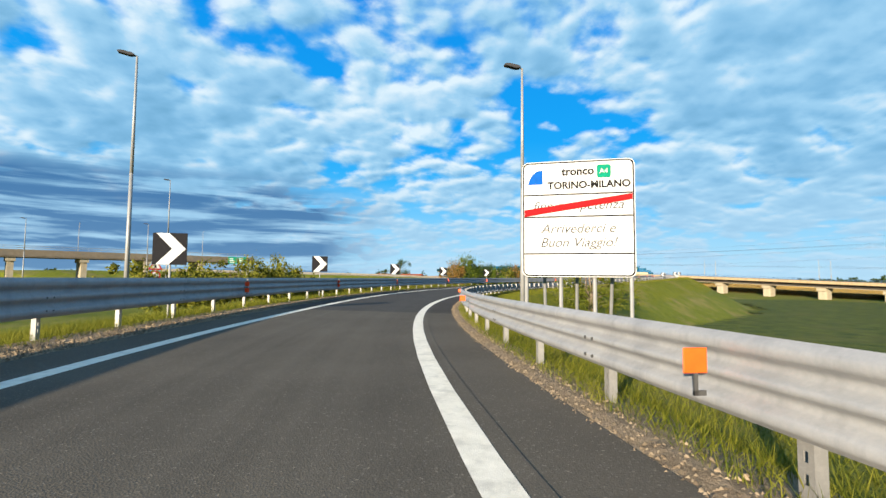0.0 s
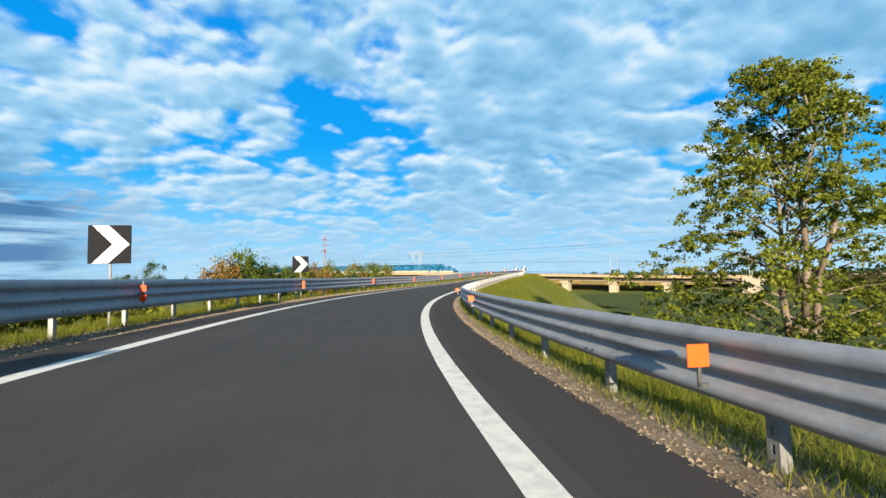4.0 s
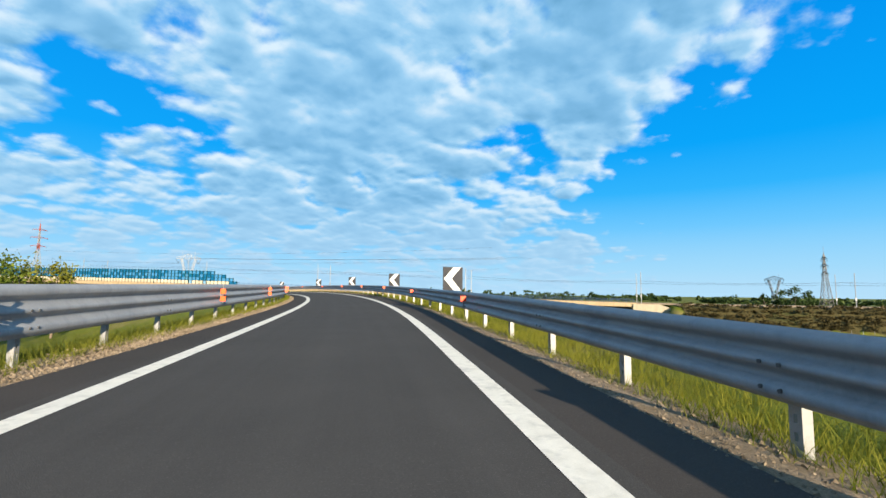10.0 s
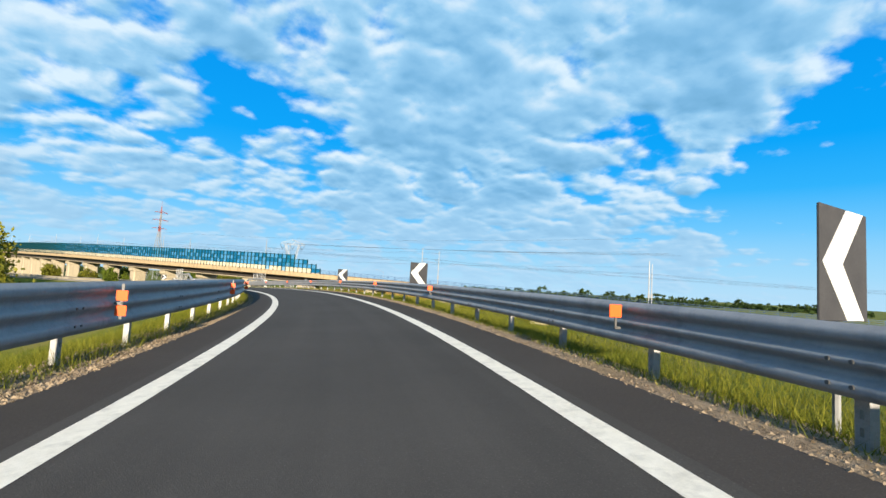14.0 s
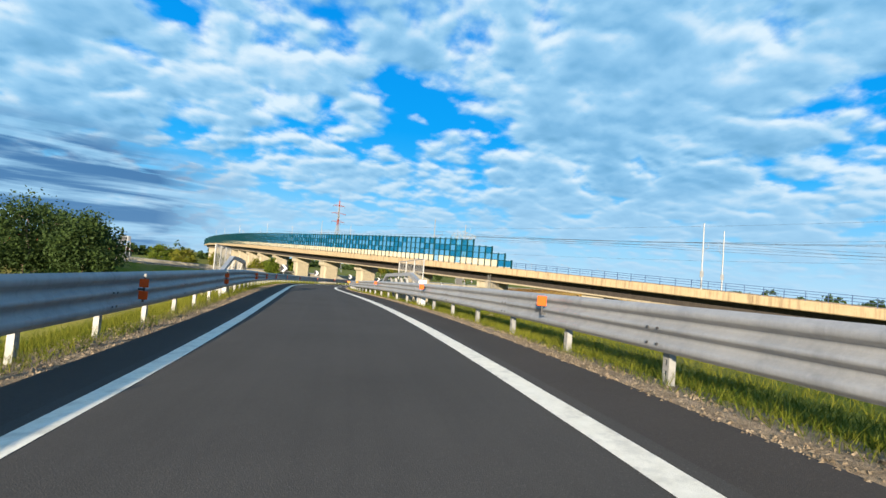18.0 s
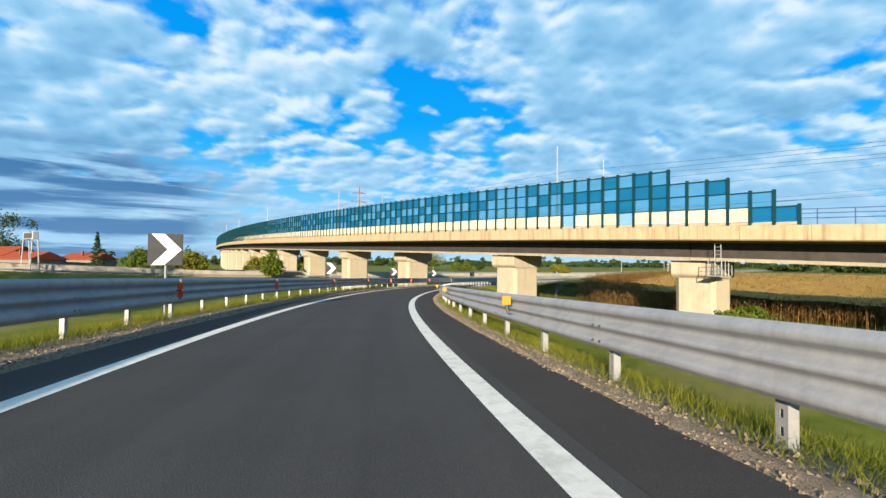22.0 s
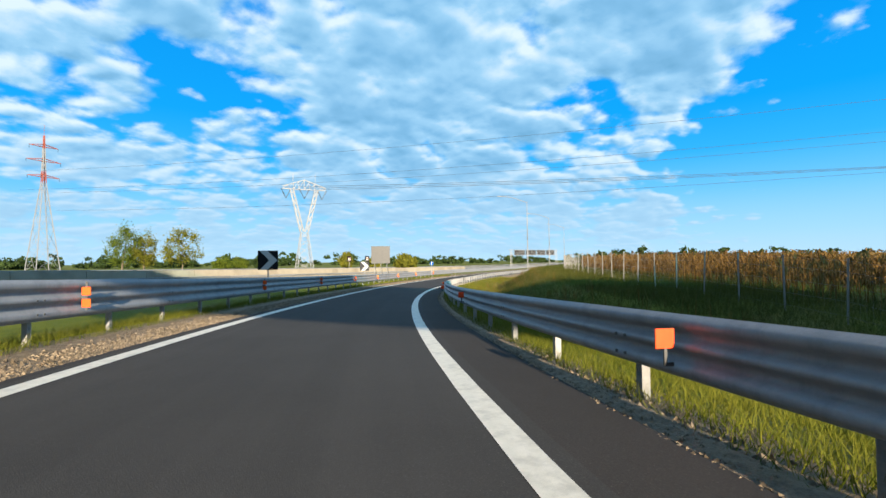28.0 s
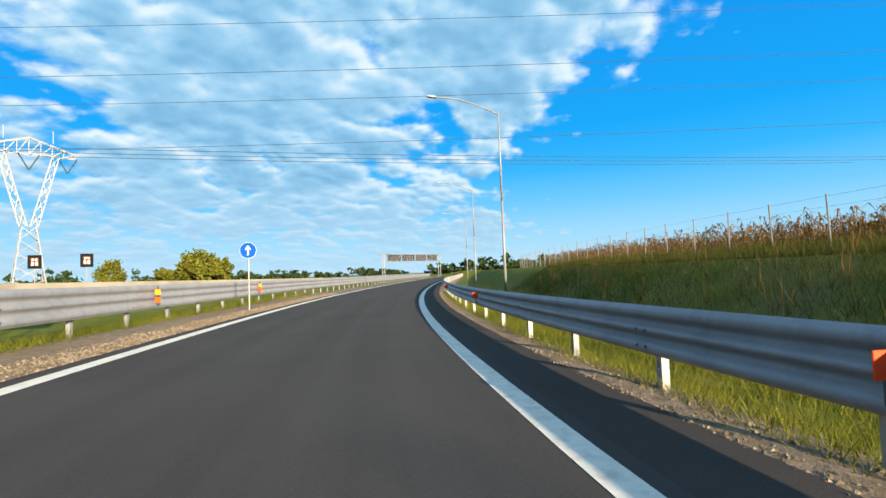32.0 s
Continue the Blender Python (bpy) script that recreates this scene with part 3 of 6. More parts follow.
# distance along the railway is counted from the point opposite the crossing, northwards
RAIL = Line((114.6, 275.0), [(-700, 26), (-130, 25.5), (-60, 26.5), (0, 28.5), (22, 25.6), (44, 23.2), (70, 21.5), (140, 17.0), (200, 14.5), (260, 13), (500, 10)],
            [(-700, 5.6), (-230, 6.1), (-120, 6.9), (-60, 8.9), (0, 10.9), (44, 11.9), (70, 12.4), (140, 13.8), (260, 15.5), (500, 17.0)], -700, 480)
# the plain lies higher in the north than in the south
UP = 1.85
MAIN = Line((225.0, 428.0), [(-420, -50), (-250, -56), (-100, -63), (0, -63), (300, -63)],
            [(-420, 10.2), (-260, 7.8), (-223, 6.4), (-194, 4.9), (-138, 3.45), (-81, 2.7), (-30, 2.2), (0, 2.0), (300, 1.95)], -420, 300)


def plain_level(y):
    q = np.clip((np.asarray(y, dtype=float) - 190) / 72, 0, 1)
    return UP * q * q * (3 - 2 * q)


RIGHT_FACE = lambda s: right_line(s) + 1.42
LEFT_FACE = lambda s: smooth_curve(LEFT_RAIL, s)


# ---- ground ----
def smoothstep(a, b, v):
    q = np.clip((v - a) / (b - a), 0, 1)
    return q * q * (3 - 2 * q)


def near_line(px, py, lx, ly, lh):
    """Index of the nearest point of a line, and the signed offset to its right."""
    idx = np.zeros(len(px), dtype=int)
    for a in range(0, len(px), 4000):
        d = (px[a:a + 4000, None] - lx[None]) ** 2 + (py[a:a + 4000, None] - ly[None]) ** 2
        idx[a:a + 4000] = np.argmin(d, 1)
    dx, dy = px - lx[idx], py - ly[idx]
    off = dx * np.cos(lh[idx]) + dy * np.sin(lh[idx])
    return idx, off, np.hypot(dx, dy)


def ground_height(px, py):
    px, py = np.asarray(px, dtype=float), np.asarray(py, dtype=float)
    z = 0.25 * np.sin(px * 0.021 + 1.0) * np.cos(py * 0.017) - 0.15 + plain_level(py)
    hx, hy, hz, hh = A_X[::4], A_Y[::4], A_Z[::4], A_HEAD[::4]
    i, off, dist = near_line(px, py, hx, hy, hh)
    s = S[::4][i]
    le, re = LEFT_FACE(s) - 0.6, right_line(s) + 2.1
    beyond = np.where(off > 0, np.maximum(dist * np.sign(off) - re, 0), np.maximum(le + dist, 0))
    edge = hz[i] - np.sin(np.interp(s, S, A_BANK)) * np.where(off > 0, re, le) - 0.16
    inside = (off > le) & (off < re)
    edge = np.where(inside, hz[i] - np.sin(np.interp(s, S, A_BANK)) * np.clip(off, -6, 6) - 0.42, edge)
    slope = np.where(off > 0, 0.56, np.where(s < 120, 0.10, np.where(s < 245, 0.42, 0.26)))
    slope = slope + np.where(off > 0, 0, 0.3 * smoothstep(14, 40, beyond) * (s < 120))
    berm = np.where(off > 0, 2.4 * (1 - smoothstep(225, 250, s)), 0.3) + 0.3
    emb = edge - slope * np.maximum(beyond - berm, 0)
    z = np.maximum(z, np.where(dist < 90, emb, -9))
    # flat strip beside the last rail, then a short steep bank up to the maize
    foot, top = edge - 0.40, 3.15 + 0.30 * smoothstep(362, 385, s) - 0.8 * smoothstep(50, 85, beyond)
    bank = foot + (top - foot) * np.clip((beyond - 3.6) / 3.3, 0, 1)
    grow = smoothstep(338, 364, s) * (off > 0) * (dist < 90)
    z = np.where((off > 0) & (s > 330), np.maximum(z, edge * (1 - smoothstep(0, 8, beyond))), z)
    z = z + np.maximum(bank - z, 0) * grow
    # the railway bank south of the viaduct
    m = RAIL.k <= -140
    i, off, dist = near_line(px, py, RAIL.x[m][::3], RAIL.y[m][::3], RAIL.h[m][::3])
    k = RAIL.k[m][::3][i]
    past = np.maximum((k > -122) * dist * 0, 0)
    bank = RAIL.z[m][::3][i] - 0.5 - np.maximum(np.abs(off - 5.5) - 6.5, 0) * 0.62
    z = np.where((k < -147) & (dist < 60), np.maximum(z, bank), z)
    # the main carriageway's bank
    i, off, dist = near_line(px, py, MAIN.x[::3], MAIN.y[::3], MAIN.h[::3])
    bank = MAIN.z[::3][i] - 0.25 - np.maximum(np.abs(off + 6.0) - 8.5, 0) * 0.5
    z = np.where(dist < 60, np.maximum(z, bank), z)
    return z


def build_ground():
    gx = np.concatenate([[-4200, -2600, -1500, -900, -560, -380, -280, -220, -180, -150], np.arange(-130, 300, 2.5), [310, 330, 360, 400, 460, 560, 760, 1200, 2200, 4500]])
    gy = np.concatenate([[-2500, -1200, -600, -300, -160, -100, -70], np.arange(-55, 460, 2.5), [470, 490, 520, 570, 640, 760, 1000, 1500, 2600, 4600]])
    mx, my = np.meshgrid(gx, gy)
    z = ground_height(mx.ravel(), my.ravel())
    verts = np.stack([mx.ravel(), my.ravel(), z], 1)
    w = len(gx)
    faces = [(r * w + c, r * w + c + 1, (r + 1) * w + c + 1, (r + 1) * w + c) for r in range(len(gy) - 1) for c in range(w - 1)]
    ob = mesh_ob("ground", verts, faces, M_SOIL, smooth=True)
    return tagged(ob, "rough grass ground rising to the ramp's banks", "ground", kind="structure")


ground = build_ground()


def on_ground(x, y):
    return float(ground_height(np.array([x]), np.array([y]))[0])


# ---- the ramp ----
ST = np.arange(-45, 540.1, 2.0)
SEAM = 17.0       # the old coarse surface ends here
ST_OLD, ST_NEW = ST[ST <= SEAM], np.concatenate([[SEAM], ST[ST > SEAM]])
ST_OLD = np.concatenate([ST_OLD, [SEAM]]) if ST_OLD[-1] < SEAM else ST_OLD
for st, mat, label in ((ST_OLD, M_COARSE, "coarse worn asphalt at the start of the ramp"), (ST_NEW, M_ASPHALT, "dark asphalt single-lane ramp with fine chippings")):
    road = sweep("road", st, [(lambda s: left_line(s) - 0.28, 0.0), (0.0, 0.0), (lambda s: right_line(s) + 0.28, 0.0)], mat)
    lane = road.data.attributes.new("lane", "FLOAT_VECTOR", "POINT")
    lane.data.foreach_set("vector", np.stack([np.stack([left_line(st), st, st * 0], 1), np.stack([st * 0, st, st * 0], 1), np.stack([right_line(st), st, st * 0], 1)], 1).astype(np.float32).ravel())
    tagged(road, label, "road", kind="structure")


def left_shoulder(s):
    """Width of the asphalt left of the edge line; it narrows past the viaduct."""
    return 1.05 - 0.62 * smoothstep(328, 346, s)


for st, mat in ((ST_OLD, M_COARSE), (ST_NEW, M_SHOULDER)):
    for inner, outer in ((lambda s: left_line(s) - left_shoulder(s), lambda s: left_line(s) - 0.28), (lambda s: right_line(s) + 0.28, lambda s: right_line(s) + 1.1)):
        shoulder = sweep("shoulder", st, [(inner, -0.006), (outer, -0.004)], mat)
        tagged(shoulder, "brownish asphalt shoulder outside the edge line", "shoulder", kind="structure")
verge = sweep("verge", ST, [(lambda s: LEFT_FACE(s) - 0.9, -0.16), (lambda s: LEFT_FACE(s) - 0.2, -0.05), (lambda s: LEFT_FACE(s) * 0.45 + (left_line(s) - left_shoulder(s)) * 0.55, -0.02), (lambda s: left_line(s) - left_shoulder(s) + 0.01, -0.012)], M_GRAVEL)
tagged(verge, "tan gravel verge with tufts of grass", "verge", kind="structure")
verge = sweep("verge", ST, [(lambda s: right_line(s) + 1.09, -0.012), (lambda s: right_line(s) + 1.3, 0.0), (lambda s: right_line(s) + 1.7, -0.05), (lambda s: right_line(s) + 2.5, -0.24)], M_GRAVEL)
tagged(verge, "tan gravel verge with tufts of grass", "verge", kind="structure")
for side in (left_line, right_line):
    line = sweep("edge_line", ST, [(lambda s, f=side: f(s) - 0.125, 0.004), (lambda s, f=side: f(s) + 0.125, 0.004)], M_LINE)
    tagged(line, "continuous worn white edge line on asphalt", "road marking", kind="structure")


# ---- three-wave guard rails ----
WAVE = [(0.020, 0.0), (0.028, 0.010), (0.072, 0.036), (0.083, 0.056), (0.083, 0.090), (0.070, 0.112), (0.014, 0.140), (0.0, 0.169), (0.014, 0.198), (0.070, 0.226), (0.083, 0.243),
        (0.083, 0.264), (0.070, 0.282), (0.014, 0.310), (0.0, 0.337), (0.014, 0.366), (0.070, 0.394), (0.083, 0.416), (0.083, 0.446), (0.075, 0.468), (0.028, 0.497), (0.020, 0.506)]
POST_STEP, BEAM_LEN = 2.25, 4.5


def post_mesh():
    """A C-section post with a spacer behind the beam; its face points to -x."""
    bm = bmesh.new()
    box(bm, 0.10, 0.185, -0.05, -0.044, -0.95, 0.45)
    box(bm, 0.10, 0.185, 0.044, 0.05, -0.95, 0.45)
    for y in (-0.044, 0.014):
        box(bm, 0.10, 0.106, y, y + 0.03, -0.95, 0.45)
    for z0, z1 in ((-0.95, -0.27), (-0.21, -0.15), (-0.09, 0.45)):      # two slots between the webs
        box(bm, 0.10, 0.106, -0.014, 0.014, z0, z1)
    return bm


def spacer_mesh():
    bm = bmesh.new()
    box(bm, 0.012, 0.10, -0.04, 0.04, 0.06, 0.46, bevel=0.006)
    return bm


def bolt_mesh():
    bm = bmesh.new()
    tube(bm, (-0.012, 0, 0), (0.006, 0, 0), 0.017, n=6)
    return bm


def mesh_data(bm, name, mat):
    me = bpy.data.meshes.new(name)
    bm.to_mesh(me)
    bm.free()
    me.materials.append(mat)
    return me


POST_ME = mesh_data(post_mesh(), "post", M_POST)
SPACER_ME = mesh_data(spacer_mesh(), "spacer", M_STEEL)
BOLT_ME = mesh_data(bolt_mesh(), "bolt", M_BOLT)


def guard_rail(face, sign, s0, s1, low, label, tall=1.0):
    """face(s): where the beam's front stands; sign: +1 on the right of the road, -1 on the left."""
    p0 = road_point(s0, float(face(s0)))
    rail = empty("guard_rail", p0)
    inv = Matrix.Translation(-Vector(p0))
    tagged(rail, label, "guard rail", "guard rails of the ramp")
    n = int((s1 - s0) / BEAM_LEN)
    for i in range(n):
        a = s0 + i * BEAM_LEN
        st = np.linspace(a - 0.10, a + BEAM_LEN + 0.10, 5)
        lap = 0.002 if i % 2 else 0.0
        prof = [(lambda s, q=w: face(s) + sign * (0.083 - q + lap), low + h * tall) for w, h in WAVE]
        beam = sweep("beam", st, prof, M_STEEL, smooth=True)
        beam.parent, beam.matrix_parent_inverse = rail, inv
    for i in range(int((s1 - s0) / POST_STEP) + 1):
        s = s0 + i * POST_STEP
        p = road_point(s, float(face(s)) + sign * 0.083, low)
        m = pose(*p, 0, 0, road_heading(s) + (180 if sign < 0 else 0))
        for nm, me in (("post", POST_ME), ("spacer", SPACER_ME)):
            ob = new(nm, me)
            ob.parent, ob.matrix_parent_inverse, ob.matrix_basis = rail, inv, m
        if i % 2 == 0:
            for ds, h, out in ((-0.08, 0.085, 0.0), (0.08, 0.085, 0.0), (-0.08, 0.253, 0.0), (0.08, 0.253, 0.0)):
                ob = new("bolt", BOLT_ME)
                ob.parent, ob.matrix_parent_inverse = rail, inv
                ob.matrix_basis = pose(*road_point(s + ds, float(face(s + ds)), low + h * tall), 0, 0, road_heading(s) + (180 if sign < 0 else 0))
    return rail


for a, b in ((-36, 108), (108, 252), (252, 396), (396, 540)):
    guard_rail(RIGHT_FACE, 1, a, b, 0.33, "galvanised three-wave steel guard rail beside the shoulder")
    guard_rail(LEFT_FACE, -1, a, b, 0.35, "galvanised three-wave steel guard rail on the grass verge", 1.4)


# ---- railway viaduct ----
SPAN, PIER_K, PIER_LAT = 22.0, -0.9, 5.7
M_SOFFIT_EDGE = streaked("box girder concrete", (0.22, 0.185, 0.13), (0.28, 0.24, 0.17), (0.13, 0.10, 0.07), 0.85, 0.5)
viaduct = empty("railway_viaduct", RAIL.at(0))
tagged(viaduct, "tan concrete railway viaduct on wide piers with teal noise screens", "viaduct")
V_INV = Matrix.Translation(-Vector(RAIL.at(0)))


def into(ob, parent=None, inv=V_INV):
    ob.parent, ob.matrix_parent_inverse = (parent or viaduct), inv
    return ob


DECK_W = 11.4
for i in range(-7, 20):
    k0, k1 = max(i * SPAN + PIER_K, -138.6), (i + 1) * SPAN + PIER_K
    ks = np.linspace(k0 + 0.03, k1 - 0.03, 5)
    cuts = np.linspace(k0 + 0.01, k1 - 0.01, 6 if -30 < k0 < 90 else 2)
    for a, b in zip(cuts[:-1], cuts[1:]):
        into(RAIL.sweep("edge_beam", np.linspace(a + 0.012, b - 0.012, 2 if len(cuts) > 2 else 5), [(0, 0), (0, -1.05), (0.12, -1.15), (0.30, -1.15), (0.30, 0)], M_PARAPET, closed=True))
    into(RAIL.sweep("edge_beam", ks, [(DECK_W - 0.30, 0), (DECK_W - 0.30, -1.15), (DECK_W, -1.15), (DECK_W, 0)], M_PARAPET, closed=True))
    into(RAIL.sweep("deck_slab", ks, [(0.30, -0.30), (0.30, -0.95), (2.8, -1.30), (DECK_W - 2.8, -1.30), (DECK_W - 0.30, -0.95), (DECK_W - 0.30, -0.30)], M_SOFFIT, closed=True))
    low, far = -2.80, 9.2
    # webs near black, far darker than the slab and the flange
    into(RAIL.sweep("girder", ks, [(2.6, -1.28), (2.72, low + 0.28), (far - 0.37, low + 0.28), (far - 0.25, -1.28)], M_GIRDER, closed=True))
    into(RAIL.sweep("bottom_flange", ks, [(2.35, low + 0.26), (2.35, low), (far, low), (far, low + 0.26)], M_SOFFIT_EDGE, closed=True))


def pier(k, lat):
    p = RAIL.at(k, lat)
    foot = on_ground(p[0], p[1]) - 0.6
    top = p[2] - 2.85
    ob = empty("pier", (p[0], p[1], foot), RAIL.heading(k))
    into(ob)
    H = top - foot
    cap_h = 1.5
    bm = bmesh.new()
    w, d, r = 2.2, 1.65, 0.35
    out = [(-w + r, -d), (w - r, -d), (w, -d + r), (w, d - r), (w - r, d), (-w + r, d), (-w, d - r), (-w, -d + r)]
    lo = [bm.verts.new((x, y, 0)) for x, y in out]
    hi = [bm.verts.new((x, y, H - cap_h)) for x, y in out]
    for j in range(8):
        bm.faces.new((lo[j], lo[(j + 1) % 8], hi[(j + 1) % 8], hi[j]))
    bm.faces.new(hi)
    part("shaft", bm, M_CONCRETE, ob)
    if -10 < k < 90:
        bm = bmesh.new()
        box(bm, -0.038, 0.038, -0.024, 0.024, 0.2, H - cap_h - 0.15)
        me = mesh_data(bm, "rib", M_CONCRETE)
        for x in np.arange(-w + 0.5, w - 0.45, 0.145 if k > 30 else 0.29):
            for y in (-d - 0.009, d + 0.009):
                q = new("rib", me)
                q.parent, q.matrix_basis = ob, pose(x, y, 0)
    bm = bmesh.new()
    c = 2.65
    prof = [(-w - 0.06, H - cap_h), (w + 0.06, H - cap_h)]
    prof += [(c - 0.42 + 0.42 * math.sin(a), H - cap_h + 0.5 - 0.42 * math.cos(a)) for a in np.linspace(0.35, 1.57, 5)]
    prof += [(c, H - 0.12), (c - 0.1, H), (-c + 0.1, H), (-c, H - 0.12)]
    prof += [(-c + 0.42 - 0.42 * math.sin(a), H - cap_h + 0.5 - 0.42 * math.cos(a)) for a in np.linspace(1.57, 0.35, 5)]
    prism(bm, prof, -d - 0.16, d + 0.16)
    bmesh.ops.recalc_face_normals(bm, faces=bm.faces)
    part("pier_cap", bm, M_CONCRETE, ob)
    for x in (-1.5, 1.5):
        bm = bmesh.new()
        box(bm, x - 0.4, x + 0.4, -0.4, 0.4, H, H + 0.06)
        part("bearing", bm, M_BOLT, ob)


for i in range(-5, 19):
    pier(i * SPAN + PIER_K + (3.4 if i == 2 else 0.0), PIER_LAT + (1.7 if i == 2 else 0.0))


# ---- noise screens and railings on the viaduct ----
def cell(me, name, parent, k, lat, dz):
    ob = new(name, me)
    ob.parent, ob.matrix_parent_inverse = parent, V_INV
    ob.matrix_basis = pose(*RAIL.at(k, lat, dz), 0, 0, RAIL.heading(k))
    return ob


ROW_H, PANEL_W = 1.12, 1.5


def panel_data(name, mat, h, t=0.03):
    bm = bmesh.new()
    box(bm, -t, t, 0.05, PANEL_W - 0.05, 0.03, h - 0.03, bevel=0.006)
    return mesh_data(bm, name, mat)


TEAL_ME, CLEAR_ME, CREAM_ME = panel_data("pane", M_TEAL_GLASS, ROW_H, 0.01), panel_data("pane", M_CLEAR_GLASS, ROW_H, 0.01), panel_data("panel", M_PANEL, ROW_H, 0.06)
MID_ME = panel_data("pane", M_MID_GLASS, ROW_H, 0.01)
KERB_ME = panel_data("base_panel", M_PARAPET, 0.24, 0.07)


def screen_post(rows):
    bm = bmesh.new()
    box(bm, -0.14, 0.14, -0.105, 0.105, 0, rows * ROW_H + 0.40, bevel=0.01)
    return mesh_data(bm, "screen_post", M_TEAL_FRAME)


def screen_bar():
    bm = bmesh.new()
    box(bm, -0.06, 0.06, 0.08, PANEL_W - 0.08, -0.05, 0.05)
    return mesh_data(bm, "screen_bar", M_TEAL_FRAME)


POST_ROWS = {r: screen_post(r) for r in (1, 2, 3, 4)}
BAR_ME = screen_bar()
rng = random.Random(11)


def rows_at(k):
    return 1 if k < -7.6 else 2 if k < -4.6 else 3 if k < -0.1 else 4


screen = empty("noise_screen", RAIL.at(0))
tagged(screen, "teal-framed noise screen with acrylic panes and cream panels", "noise screen")
k = -9.0
while k < 145:
    n = rows_at(k)
    cell(POST_ROWS[n], "screen_post", screen, k, 0.16, 0)
    door = abs(k - 9.0) < 0.1 or abs(k - 3.0) < 0.1
    cell(KERB_ME, "base_panel", screen, k, 0.16, 0.01)
    odd = rng.random() < 0.45
    for r in range(n):
        if r == 0 and (n > 2 or k > -7.0) and n > 1 and not door:
            me, nm = CREAM_ME, "panel"
        elif r == 0 and door:
            me, nm = CLEAR_ME, "pane"
        elif n == 1 or r == 0:
            me, nm = TEAL_ME, "pane"
        else:
            dark = (r == 2) != odd
            if rng.random() < 0.12:
                dark = not dark
            me, nm = (TEAL_ME if dark else MID_ME), "pane"
        cell(me, nm, screen, k, 0.16, 0.25 + r * ROW_H)
        cell(BAR_ME, "screen_bar", screen, k, 0.16, 0.25 + (r + 1) * ROW_H)
    k += PANEL_W
far_ks = np.arange(k, 470, PANEL_W)
for nm, mat, z0, z1 in (("panel_row", M_PANEL, 0.25, 0.25 + ROW_H), ("pane_row", M_TEAL_GLASS, 0.25 + ROW_H, 0.25 + 4 * ROW_H)):
    ob = RAIL.sweep(nm, far_ks, [(0.15, z0), (0.15, z1)], mat)
    tagged(into(ob, screen), kind="stuff")
bm = bmesh.new()
for kk in far_ks:
    box(bm, -0.14, 0.14, -0.105, 0.105, 0, 4 * ROW_H + 0.40, pose(*RAIL.at(kk, 0.16), 0, 0, RAIL.heading(kk)))
tagged(into(part("post_row", bm, M_TEAL_FRAME), screen), kind="stuff")
screen_far = empty("noise_screen", RAIL.at(0, DECK_W))
tagged(screen_far, "teal steel noise screen along the far edge of the viaduct", "noise screen")
for nm, mat, z0, z1 in (("panel_row", M_PANEL, 0.05, 1.2), ("pane_row", M_CLEAR_GLASS, 1.2, 2.6)):
    tagged(into(RAIL.sweep(nm, np.arange(30, 470, 4.0), [(DECK_W - 0.2, z0), (DECK_W - 0.2, z1)], mat), screen_far, Matrix.Translation(-Vector(RAIL.at(0, DECK_W)))), kind="stuff")

railing = empty("railing", RAIL.at(-14))
tagged(railing, "dark blue steel railing on the viaduct's edge", "railing")
R_INV = Matrix.Translation(-Vector(RAIL.at(-14)))
M_RAILING = plain("dark blue steel", (0.05, 0.085, 0.17), 0.4, 0.3)
for dz in (0.45, 0.78, 1.08):
    ks = np.arange(-138, -8.9, 3.0)
    into(RAIL.sweep("rail", ks, [(0.13, dz), (0.18, dz), (0.18, dz + 0.06), (0.13, dz + 0.06)], M_RAILING, closed=True), railing, R_INV)
bm = bmesh.new()
box(bm, -0.03, 0.03, -0.035, 0.035, 0, 1.12)
RPOST_ME = mesh_data(bm, "railing_post", M_RAILING)
for kk in np.arange(-138, -8.9, 2.0):
    ob = new("railing_post", RPOST_ME)
    ob.parent, ob.matrix_parent_inverse = railing, R_INV
    ob.matrix_basis = pose(*RAIL.at(kk, 0.155), 0, 0, RAIL.heading(kk))

# the track bed and the abutment
bed = RAIL.sweep("track_bed", np.arange(-690, 470, 6.0), [(0.4, -0.32), (1.2, 0.1), (DECK_W - 1.2, 0.1), (DECK_W - 0.4, -0.32)], M_GRAVEL)
tagged(bed, "grey ballast bed of the railway", "track bed", kind="structure")
p = RAIL.at(-138)
abut = empty("abutment", (p[0], p[1], on_ground(p[0], p[1]) - 1), RAIL.heading(-138))
tagged(abut, "tan concrete bridge abutment with sloping wing walls", "abutment")
top = p[2] - abut.location.z
bm = bmesh.new()
box(bm, -0.4, DECK_W + 0.4, -1.2, 0.4, -1.5, top - 1.1, bevel=0.05)
part("front_wall", bm, M_CONCRETE, abut)
for x in (-0.45, DECK_W + 0.05):
    bm = bmesh.new()
    prism(bm, [(-13.0, -1.0), (0.3, -1.0), (0.3, top - 0.3), (-6.5, top - 0.3), (-13.0, top - 2.6)], 0, 0.4, Matrix(((0, 1, 0, x), (1, 0, 0, 0), (0, 0, 1, 0), (0, 0, 0, 1))))
    bmesh.ops.recalc_face_normals(bm, faces=bm.faces)
    part("wing_wall", bm, M_CONCRETE, abut)

